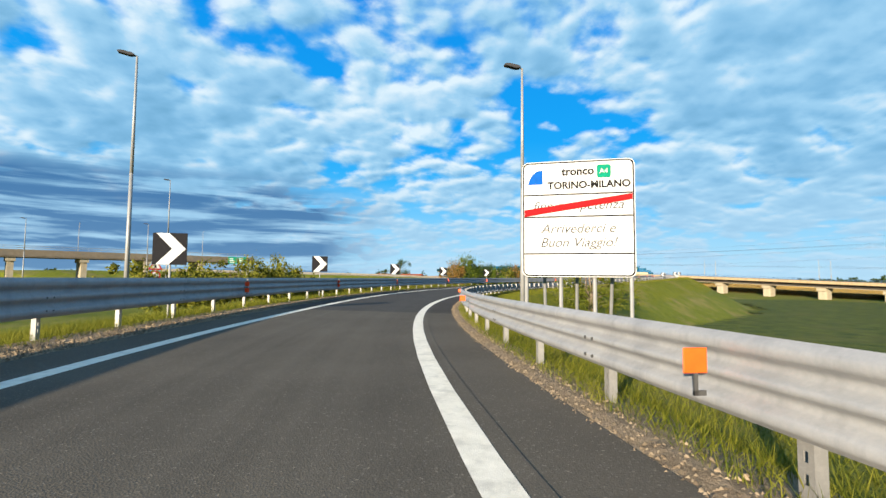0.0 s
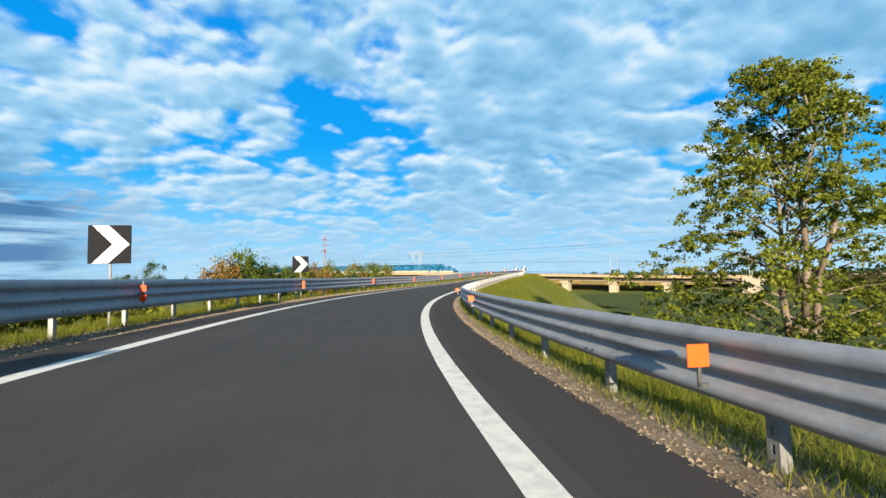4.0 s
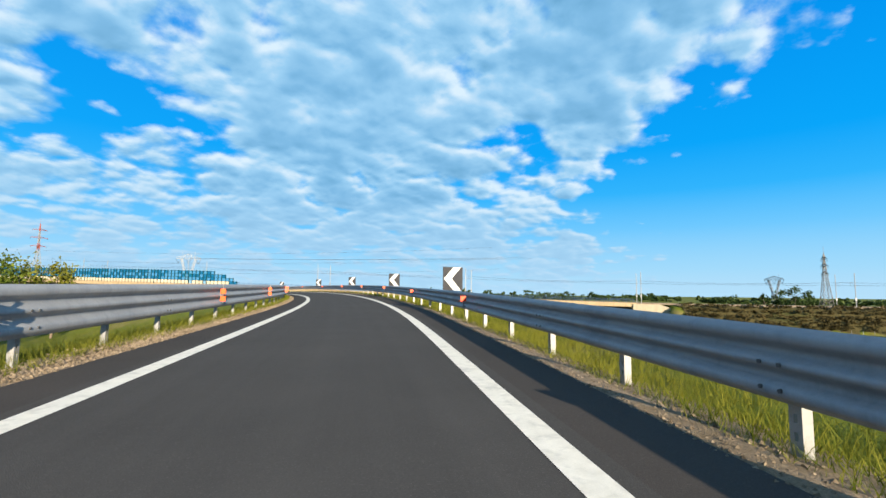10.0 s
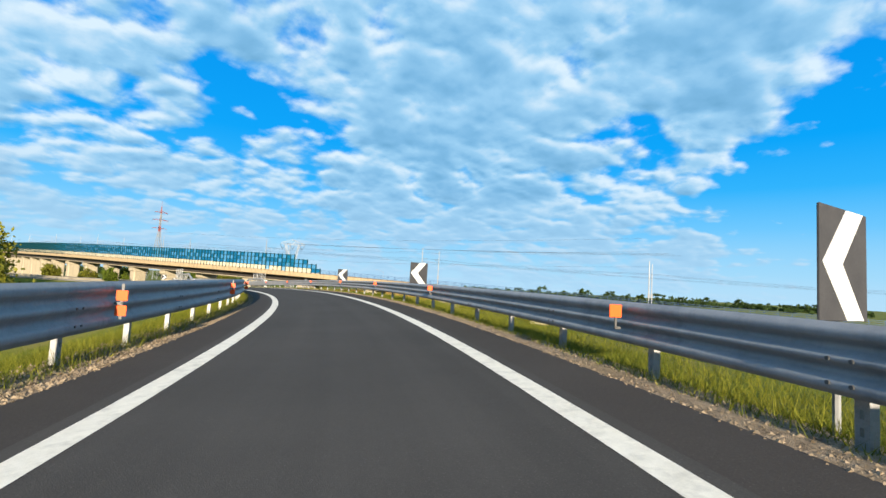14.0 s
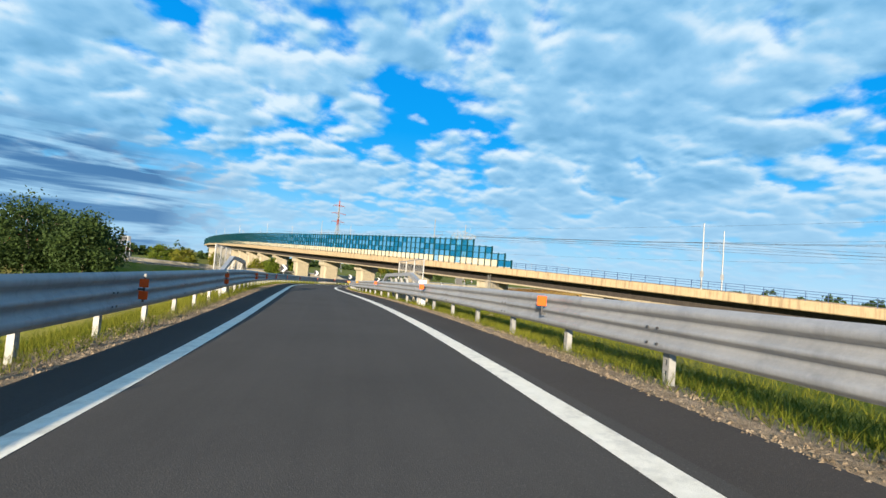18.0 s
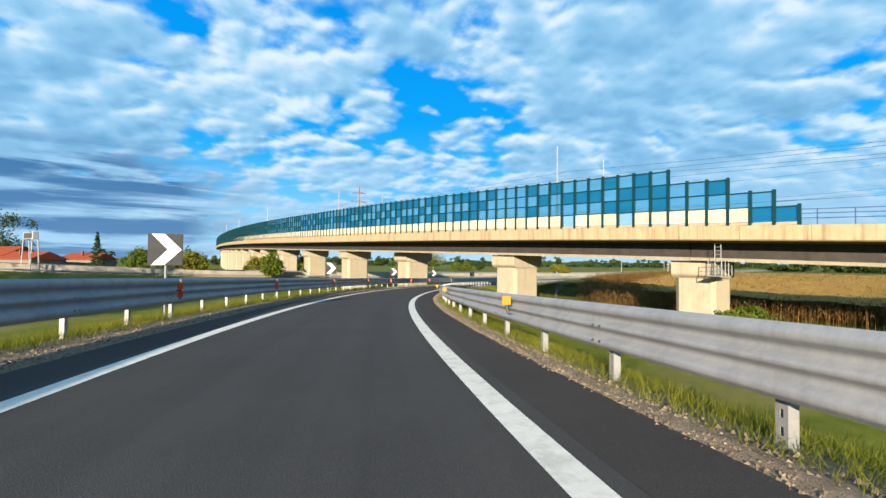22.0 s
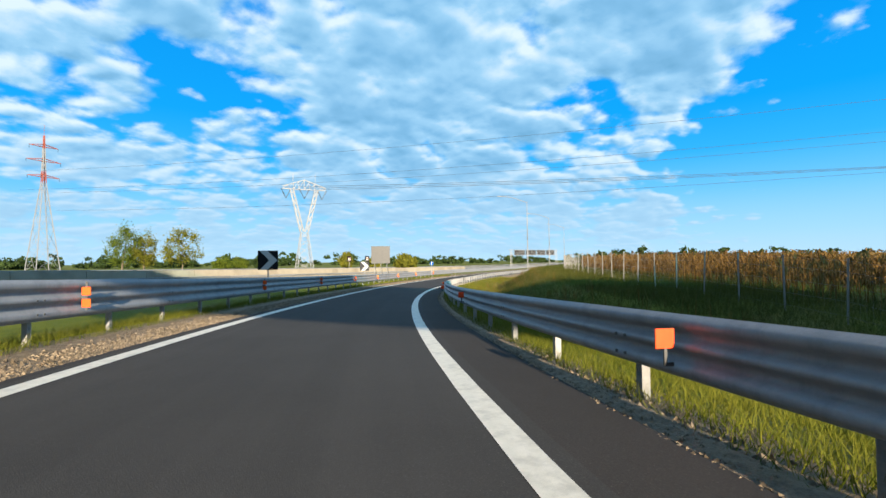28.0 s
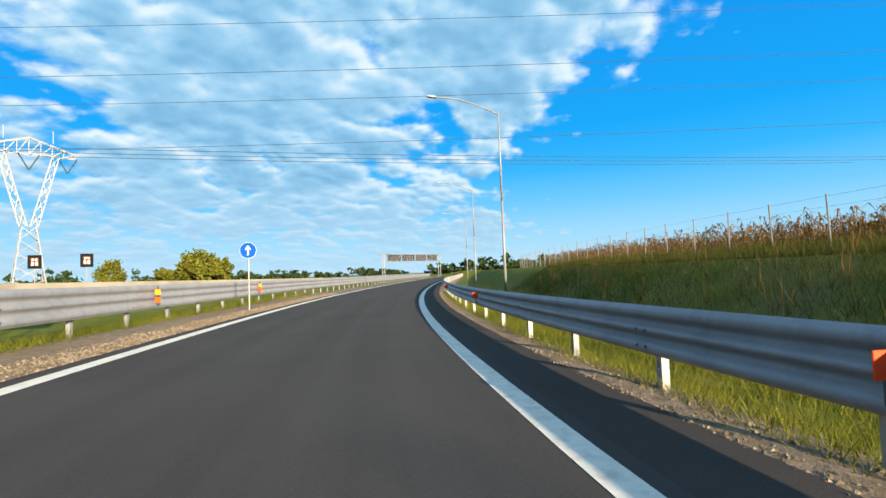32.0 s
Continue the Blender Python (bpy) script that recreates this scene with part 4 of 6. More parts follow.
# inspection cage on one pier
p = RAIL.at(PIER_K, 2.3)
cage = empty("inspection_platform", (p[0], p[1], p[2] - 4.1), RAIL.heading(PIER_K))
tagged(cage, "galvanised steel inspection platform hung on a pier cap", "platform")
bm = bmesh.new()
box(bm, -1.3, 1.3, -2.9, -1.85, 0, 0.07, bevel=0.01)
part("floor_plate", bm, M_GALV, cage)
for x in (-1.3, -0.43, 0.43, 1.3):
    for y in (-2.9, -1.9):
        bm = bmesh.new()
        tube(bm, (x, y, 0.05), (x, y, 1.25), 0.035)
        part("upright", bm, M_GALV, cage)
for z in (0.5, 0.88, 1.25):
    bm = bmesh.new()
    tube(bm, (-1.3, -2.9, z), (1.3, -2.9, z), 0.026)
    part("bar", bm, M_GALV, cage)
    for x in (-1.3, 1.3):
        bm = bmesh.new()
        tube(bm, (x, -2.9, z), (x, -1.9, z), 0.026)
        part("bar", bm, M_GALV, cage)
for y in (-2.75, -2.3):
    bm = bmesh.new()
    tube(bm, (-1.0, y, 0.05), (-1.0, y, 2.7), 0.035)
    part("ladder_stile", bm, M_GALV, cage)
for z in np.arange(0.3, 2.7, 0.3):
    bm = bmesh.new()
    tube(bm, (-1.0, -2.75, z), (-1.0, -2.3, z), 0.02)
    part("rung", bm, M_GALV, cage)


# ---- catenary masts ----
def catenary_mast(k, lat, arm):
    p = RAIL.at(k, lat)
    ob = empty("catenary_mast", p, RAIL.heading(k))
    tagged(ob, "slender grey steel catenary mast beside the track", "mast", "catenary masts")
    bm = bmesh.new()
    tube(bm, (0, 0, -0.4), (0, 0, 8.7), 0.11, 0.07, 8)
    part("pole", bm, M_GALV, ob)
    bm = bmesh.new()
    tube(bm, (0, 0, 6.0), (arm * 2.2, 0, 6.35), 0.035)
    tube(bm, (0, 0, 5.1), (arm * 2.2, 0, 5.6), 0.035)
    tube(bm, (arm * 2.2, 0, 6.35), (arm * 2.2, 0, 5.5), 0.02)
    part("cantilever", bm, M_GALV, ob)
    bm = bmesh.new()
    box(bm, -0.1, 0.1, -0.2, 0.2, 1.6, 2.4, bevel=0.02)
    part("counterweight", bm, M_GALV, ob)


for i in range(-7, 6):
    kk = 11.5 + 50.5 * i
    catenary_mast(kk, 0.75, 1)
    catenary_mast(kk, 10.0, -1)
for lat in (2.9, 7.9):
    for dz in (5.55, 6.35):
        bm = bmesh.new()
        ks = 11.5 + 50.5 * np.arange(-7, 5.01, 0.25)
        pts = [Vector(RAIL.at(q, lat, dz - (0.0 if dz < 6 else 0.5 * (1 - ((q - 11.5) / 50.5 % 1 * 2 - 1) ** 2)))) for q in ks]
        poly_tube(bm, pts, 0.014)
        tagged(part("contact_wire", bm, M_WIRE), "thin overhead contact wire above the track", "wire")


# ---- chevron boards ----
def chevron_board(s, lat, low, point, field, label):
    p = road_point(s, lat)
    g = on_ground(p[0], p[1])
    ob = empty("chevron_sign", (p[0], p[1], g), road_heading(s) + (9 if point > 0 else 20))
    tagged(ob, label, "road sign", "chevron boards along the bend")
    z = p[2] + low - g
    bm = bmesh.new()
    box(bm, -0.45, 0.45, -0.012, 0.012, z, z + 0.9, bevel=0.006)
    part("board", bm, field, ob)
    bm = bmesh.new()
    a = point
    pts = [(-0.36, 0.0), (-0.02, 0.0), (0.42, 0.45), (-0.02, 0.9), (-0.36, 0.9), (0.06, 0.45)]
    prism(bm, [(a * x, z + 0.006 + h * 0.986) for x, h in pts], -0.017, -0.0125)
    bmesh.ops.recalc_face_normals(bm, faces=bm.faces)
    part("chevron", bm, M_WHITE, ob, "white chevron")
    bm = bmesh.new()
    tube(bm, (0, 0.05, -0.4), (0, 0.05, z + 0.75), 0.03, n=8)
    part("post", bm, M_GALV, ob)
    for dz in (0.25, 0.65):
        bm = bmesh.new()
        box(bm, -0.3, 0.3, 0.012, 0.04, z + dz - 0.02, z + dz + 0.02)
        part("bracket", bm, M_GALV, ob)


for s in (13.6, 27.0, 42.0, 56.0, 71.0):
    chevron_board(s, float(LEFT_FACE(s)) - 0.45, 1.42, 1, M_BLACK, "black and white chevron board on a post behind the guard rail")
for s in (279.1, 303.0, 325.0, 344.0):
    chevron_board(s, float(LEFT_FACE(s)) - 0.45, 1.42, 1, M_GREYBACK, "faded grey and white chevron board behind the guard rail")
for s in (364.6, 388.6):
    chevron_board(s, float(LEFT_FACE(s)) - (0.30 if s < 370 else 0.45), 1.40, 1, M_BLACK if s < 370 else M_GREYBACK, "black and white chevron board on a post behind the guard rail")
for s in (136.4, 152.5, 171.4, 188.0, 206.0):
    chevron_board(s, float(RIGHT_FACE(s)) + 0.55, 0.80, -1, M_GREYBACK, "grey and white chevron board on a post behind the guard rail")


# ---- orange markers on the rails ----
def marker_pair(s):
    p = road_point(s, float(LEFT_FACE(s)) + 0.11, 0.5)
    ob = empty("rail_marker", p, road_heading(s))
    tagged(ob, "pair of square orange reflectors on the guard rail", "reflector", "rail markers")
    for z in (0.03, 0.26):
        bm = bmesh.new()
        box(bm, -0.08, 0.08, -0.035, -0.02, z, z + 0.16, bevel=0.004)
        part("reflector", bm, M_AMBER if s > 385 and z > 0.1 else M_ORANGE if s > 60 else M_REDREF, ob)
    bm = bmesh.new()
    box(bm, -0.02, 0.02, -0.02, -0.004, -0.02, 0.52)
    box(bm, -0.10, 0.02, -0.02, 0.0, 0.2, 0.24)
    part("holder", bm, M_BOLT, ob)


def marker_single(s, mat, dz):
    p = road_point(s, float(RIGHT_FACE(s)) - 0.10, 0.34)
    ob = empty("rail_marker", p, road_heading(s))
    tagged(ob, "square orange reflector on a bent holder on the guard rail", "reflector", "rail markers")
    bm = bmesh.new()
    box(bm, -0.13, 0.03, -0.035, -0.022, dz, dz + 0.155, bevel=0.004)
    part("reflector", bm, mat, ob)
    bm = bmesh.new()
    box(bm, -0.05, -0.025, -0.022, -0.006, dz - 0.14, dz + 0.1)
    box(bm, -0.05, 0.03, -0.022, -0.006, dz - 0.14, dz - 0.11)
    part("holder", bm, M_BOLT, ob)


for s in (6.2, 17.5, 28.7, 41.2, 56.4, 70.0, 83.7, 95.3, 106.0, 115.5, 125.0, 134.5, 143.7, 153.8, 163.8, 176.5, 187.0, 197.0, 207.0, 216.9, 226.0, 235.4, 249.0, 258.4, 268.5,
          278.8, 289.1, 302.0, 313.2, 322.0, 331.0, 340.0, 352.0, 363.0, 373.0, 383.0, 392.0, 401.5, 410.5, 420.0):
    marker_pair(s)
for s in (2.7, 13.8, 25.2, 36.7, 47.5, 57.5, 68.0, 78.6, 88.5, 99.0, 109.3, 120.5, 131.5, 142.5, 152.8, 163.3, 173.5, 183.7, 193.8, 203.8, 213.9, 223.0, 232.2, 243.0, 253.0,
          263.0, 273.2, 283.4, 295.1, 305.0, 315.3, 325.5, 335.6, 345.6, 355.7, 365.8, 375.9, 387.0, 398.0, 409.0, 420.0):
    marker_single(s, M_YELLOW if 250 < s < 310 else M_REDREF if 85 < s < 150 or s > 330 else M_ORANGE, 0.24 if s < 150 or s > 300 else 0.31)


# ---- text on signs ----
def lettering(body, size, parent, x, z, mat, y=-0.03, shear=0.0, align="CENTER", name="lettering", bold=0.0):
    cu = bpy.data.curves.new(name, "FONT")
    cu.body, cu.size, cu.align_x, cu.align_y, cu.shear = body, size, align, "CENTER", shear
    cu.extrude, cu.offset = 0.001, bold
    cu.materials.append(mat)
    ob = new(name, cu)
    ob.parent = parent
    ob.matrix_basis = pose(x, y, z, 90, 0, 0)
    return ob


def rounded(w, h, r, n=5):
    pts = []
    for cx, cz, a0 in ((w / 2 - r, h / 2 - r, 0), (-w / 2 + r, h / 2 - r, 90), (-w / 2 + r, -h / 2 + r, 180), (w / 2 - r, -h / 2 + r, 270)):
        for i in range(n):
            a = radians(a0 + 90 * i / (n - 1))
            pts.append((cx + r * math.cos(a), cz + r * math.sin(a)))
    return pts


def slab(outline, y0, y1, cx=0.0, cz=0.0):
    bm = bmesh.new()
    prism(bm, [(x + cx, z + cz) for x, z in outline], y0, y1)
    bmesh.ops.recalc_face_normals(bm, faces=bm.faces)
    return bm


def farewell_sign():
    """The white end-of-section board beside the first bend."""
    w, h = 2.80, 3.02
    bx, by = 3.45, 12.05
    g = on_ground(bx, by)
    ob = empty("motorway_sign", (bx, by, g), -14.5)
    tagged(ob, "large white motorway board with a red diagonal bar on steel posts", "road sign")
    c = 9.46 - g
    part("board", slab(rounded(w, h, 0.16), -0.03, 0.03, 0, c), M_WHITE, ob)
    part("border", slab(rounded(w - 0.04, h - 0.04, 0.14), -0.033, -0.0305, 0, c), M_INK, ob, "black border line")
    part("face", slab(rounded(w - 0.11, h - 0.11, 0.12), -0.036, -0.0335, 0, c), M_WHITE, ob)
    for z in (0.63, 0.05, -0.91):
        bm = bmesh.new()
        box(bm, -w / 2 + 0.06, w / 2 - 0.06, -0.039, -0.0365, c + z - 0.018, c + z + 0.018)
        part("rule", bm, M_INK, ob)
    bm = slab([(-w / 2 + 0.06, 0.06), (-w / 2 + 0.06, 0.24), (w / 2 - 0.06, 0.61), (w / 2 - 0.06, 0.45)], -0.046, -0.043, 0, c)
    part("diagonal_bar", bm, M_RED, ob, "red diagonal cancelling bar")
    lettering("tronco", 0.29, ob, 0.02, c + 1.22, M_INK, -0.0375, bold=0.009)
    lettering("TORINO-MILANO", 0.255, ob, 0.28, c + 0.86, M_INK, -0.0375, bold=0.009)
    lettering("fine competenza", 0.34, ob, 0.0, c + 0.33, M_GREYINK, -0.0375, 0.3)
    lettering("Arrivederci e", 0.34, ob, 0.0, c - 0.27, M_GREYINK, -0.0375, 0.3)
    lettering("Buon Viaggio!", 0.34, ob, 0.0, c - 0.63, M_GREYINK, -0.0375, 0.3)
    part("badge", slab(rounded(0.34, 0.34, 0.06), -0.0395, -0.0365, 0.66, c + 1.20), M_GREEN, ob, "green motorway badge")
    lettering("A4", 0.18, ob, 0.66, c + 1.20, M_WHITE, -0.041)
    bm = slab([(-0.19, -0.19), (0.19, -0.19), (0.19, 0.19), (0.05, 0.17), (-0.08, 0.07), (-0.16, -0.08)], -0.0395, -0.0365, -1.06, c + 1.10)
    part("emblem", bm, M_BLUE, ob, "blue curved emblem")
    for x in (-1.3, -0.42, 0.42, 1.3):
        bm = bmesh.new()
        tube(bm, (x, 0.09, -0.5), (x, 0.09, c + 1.3), 0.05, n=8)
        part("post", bm, M_GALV, ob)
    for x in (-0.86, 0.0, 0.9):
        bm = bmesh.new()
        tube(bm, (x, 1.7, -0.5), (x, 0.12, c - 0.3), 0.045, n=8)
        part("brace", bm, M_GALV, ob)


farewell_sign()


def street_lamp(x, y, height, toward, arm, label, base=None):
    g = on_ground(x, y) if base is None else base
    ob = empty("street_lamp", (x, y, g), toward)
    tagged(ob, label, "street lamp", "street lamps")
    bm = bmesh.new()
    tube(bm, (0, 0, -0.5), (0, 0, height * 0.5), 0.115, 0.085, 10)
    tube(bm, (0, 0, height * 0.5), (0, 0, height), 0.085, 0.05, 10)
    part("pole", bm, M_GALV, ob, smooth=True)
    bm = bmesh.new()
    if arm > 0.8:
        last = Vector((0, 0, height - 0.2))
        for i in range(1, 7):
            q = i / 6
            nxt = Vector((-arm * q, 0, height - 0.2 + 1.4 * math.sin(q * math.pi / 2)))
            tube(bm, last, nxt, 0.06, 0.05, 6)
            last = nxt
    else:
        last = Vector((-arm * 0.4, 0, height + 0.05))
        tube(bm, (0, 0, height), last, 0.04, n=6)
    part("arm", bm, M_GALV, ob)
    bm = bmesh.new()
    m = Matrix.Translation(last) @ pose(0, 0, 0, 0, 8, 0)
    prism(bm, [(0.1, -0.03), (-0.1, -0.09), (-0.62, -0.07), (-0.68, 0.0), (-0.5, 0.07), (-0.05, 0.08), (0.1, 0.04)], -0.14, 0.14, m)
    bmesh.ops.recalc_face_normals(bm, faces=bm.faces)
    bmesh.ops.bevel(bm, geom=list(bm.edges), offset=0.02, segments=1, affect="EDGES")
    part("lamp_head", bm, M_GALV if arm > 0.8 else M_GREYBACK, ob)


street_lamp(-15.6, 23.2, 12.0, 20, 0.5, "tall tapered galvanised lamp post with a flat head", 7.0)
street_lamp(3.6, 21.3, 11.2, 10, 0.5, "tall tapered galvanised lamp post beside the guard rail")
street_lamp(-38.5, 65.5, 15.0, 20, 0.5, "tall tapered galvanised lamp post with a flat head", 6.3)
street_lamp(-58.0, 92.0, 12.0, 20, 0.5, "tall tapered galvanised lamp post far off", 6.0)
street_lamp(-75.0, 84.0, 12.0, 20, 0.5, "tall tapered galvanised lamp post far off", 6.0)
for x, y in ((176.9, 369.2), (207.0, 386.6), (240.0, 405.0)):
    street_lamp(x, y, 13.7 + UP - on_ground(x, y), -56, 4.8, "galvanised lamp post with a long curved arm over the road")


# ---- other signs near the end ----
def blank_sign():
    ob = empty("road_sign", (145.8, 370.3, on_ground(145.8, 370.3)), -36)
    tagged(ob, "plain grey back of a large traffic board", "road sign")
    g = ob.location.z
    bm = bmesh.new()
    box(bm, -1.3, 1.3, -0.03, 0.0, 2.75 + UP - g, 5.2 + UP - g, bevel=0.01)
    part("board", bm, M_ALU, ob)
    for z in (3.1 + UP, 3.95 + UP, 4.8 + UP):
        bm = bmesh.new()
        box(bm, -1.27, 1.27, 0.0, 0.02, z - g - 0.03, z - g + 0.03)
        part("stiffener", bm, M_ALU, ob)
    for x in (-0.85, 0.0, 0.85):
        bm = bmesh.new()
        tube(bm, (x, 0.05, -0.4), (x, 0.05, 5.0 + UP - g), 0.032, n=8)
        part("post", bm, M_GALV, ob)
        bm = bmesh.new()
        tube(bm, (x + 0.55, 0.75, -0.4), (x - 0.12, 0.08, 3.6 + UP - g), 0.035, n=8)
        part("brace", bm, M_BOLT, ob, "dark slanted brace")


blank_sign()


def round_sign():
    x, y = 155.6, 370.9
    g = on_ground(x, y)
    ob = empty("road_sign", (x, y, g), -52)
    tagged(ob, "round blue sign with a white upward arrow on a post", "road sign")
    c = 2.65 + UP - g
    ring = [(0.3 * math.cos(a), 0.3 * math.sin(a)) for a in np.linspace(0, 2 * math.pi, 25)[:-1]]
    part("rim", slab([(q * 1.05, r * 1.05) for q, r in ring], -0.008, 0.01, 0, c), M_WHITE, ob)
    part("disc", slab(ring, -0.016, -0.009, 0, c), M_BLUE, ob)
    part("arrow", slab([(-0.03, -0.2), (0.03, -0.2), (0.03, 0.05), (0.1, 0.0), (0.1, 0.07), (0, 0.2), (-0.1, 0.07), (-0.1, 0.0), (-0.03, 0.05)], -0.022, -0.017, 0, c), M_WHITE, ob, "white arrow")
    bm = bmesh.new()
    tube(bm, (0, 0.04, -0.4), (0, 0.04, c + 0.2), 0.03, n=8)
    part("post", bm, M_GALV, ob)


round_sign()


def gantry():
    a, b = Vector((252.5, 439.0, 0)), Vector((274.5, 433.0, 0))
    ob = empty("sign_gantry", (*a.xy, UP), math.degrees(math.atan2(b.y - a.y, b.x - a.x)))
    tagged(ob, "grey lattice sign gantry spanning the carriageway", "gantry")
    w = (b - a).length
    top, low = 7.2, 5.1
    for x in (0.3, w):
        for y in (-0.5, 0.5):
            bm = bmesh.new()
            tube(bm, (x, y, -1), (x, y, top), 0.09, n=8)
            part("leg", bm, M_GALV, ob)
    for y in (-0.5, 0.5):
        for z in (low, top):
            bm = bmesh.new()
            tube(bm, (-0.6, y, z), (w + 0.4, y, z), 0.07, n=6)
            part("chord", bm, M_GALV, ob)
        n = 22
        for i in range(n):
            x0, x1 = w * i / n, w * (i + 1) / n
            bm = bmesh.new()
            tube(bm, (x0, y, low if i % 2 else top), (x1, y, top if i % 2 else low), 0.04, n=5)
            part("diagonal", bm, M_GALV, ob)
    for x0, x1 in ((2.4, 7.4), (7.9, 12.9), (13.4, 17.8), (18.3, 22.4)):
        bm = bmesh.new()
        box(bm, x0, x1, 0.58, 0.75, low + 0.1, top - 0.1, bevel=0.02)
        part("sign_panel", bm, M_GREYBACK, ob)


gantry()

for x, y, z in ((160.7, 405.3, 4.95), (163.2, 402.1, 4.95)):
    ob = empty("sign_box", (x, y, on_ground(x, y)), -24)
    tagged(ob, "small black sign box with white bars on brown", "road sign")
    h = z - ob.location.z
    bm = bmesh.new()
    box(bm, -0.45, 0.45, -0.1, 0.1, h, h + 1.15, bevel=0.02)
    part("case", bm, M_INK, ob)
    bm = bmesh.new()
    box(bm, -0.27, 0.27, -0.108, -0.101, h + 0.22, h + 0.93)
    part("face", bm, M_BROWN, ob)
    bm = bmesh.new()
    for x0, x1, z0, z1 in ((-0.19, -0.03, 0.66, 0.85), (0.03, 0.19, 0.66, 0.85), (-0.21, -0.04, 0.27, 0.56), (0.04, 0.21, 0.27, 0.56)):
        box(bm, x0, x1, -0.114, -0.109, h + z0, h + z1)
    part("mark", bm, M_WHITE, ob, "plain white bars in two rows")
    bm = bmesh.new()
    tube(bm, (0, 0, -0.3), (0, 0, h), 0.04)
    part("post", bm, M_GALV, ob)


def warning_sign(x, y, base):
    ob = empty("road_sign", (x, y, base), 38)
    tagged(ob, "red-bordered triangle above a round speed sign on a post", "road sign")
    tri = [(-0.55, 0), (0.55, 0), (0, 0.95)]
    part("triangle_rim", slab(tri, -0.01, 0.01, 0, 2.5), M_RED, ob)
    part("triangle_face", slab([(q * 0.66, 0.12 + r * 0.66) for q, r in tri], -0.016, -0.011, 0, 2.5), M_WHITE, ob)
    part("pictogram", slab([(-0.1, 0.17), (0.1, 0.17), (0.03, 0.5), (-0.03, 0.5)], -0.02, -0.017, 0, 2.5), M_INK, ob)
    ring = [(0.4 * math.cos(a), 0.4 * math.sin(a)) for a in np.linspace(0, 2 * math.pi, 25)[:-1]]
    part("round_rim", slab(ring, -0.01, 0.01, 0, 2.02), M_RED, ob)
    part("round_face", slab([(q * 0.76, r * 0.76) for q, r in ring], -0.016, -0.011, 0, 2.02), M_WHITE, ob)
    lettering("60", 0.38, ob, 0, 2.02, M_INK, -0.018)
    bm = bmesh.new()
    tube(bm, (0, 0.05, -0.5), (0, 0.05, 3.2), 0.035)
    part("post", bm, M_GALV, ob)


warning_sign(-24.4, 39.9, 5.9)


def direction_sign(x, y, base, z):
    ob = empty("road_sign", (x, y, base), 24)
    tagged(ob, "green motorway direction board on a single pole", "road sign")
    for dx in (-1.25, 1.25):
        bm = bmesh.new()
        box(bm, dx - 1.15, dx + 1.15, -0.04, 0.0, z, z + 1.9, bevel=0.01)
        part("board", bm, M_GREEN, ob)
        for i in range(3):
            bm = bmesh.new()
            box(bm, dx - 0.85, dx + 0.55 - i * 0.2, -0.05, -0.041, z + 0.3 + i * 0.5, z + 0.52 + i * 0.5)
            part("line", bm, M_WHITE, ob)
    bm = bmesh.new()
    tube(bm, (2.7, 0.2, 0), (2.7, 0.2, z + 2.3), 0.14)
    part("pole", bm, M_GALV, ob)


direction_sign(-60.0, 137.0, 4.0, 7.6)


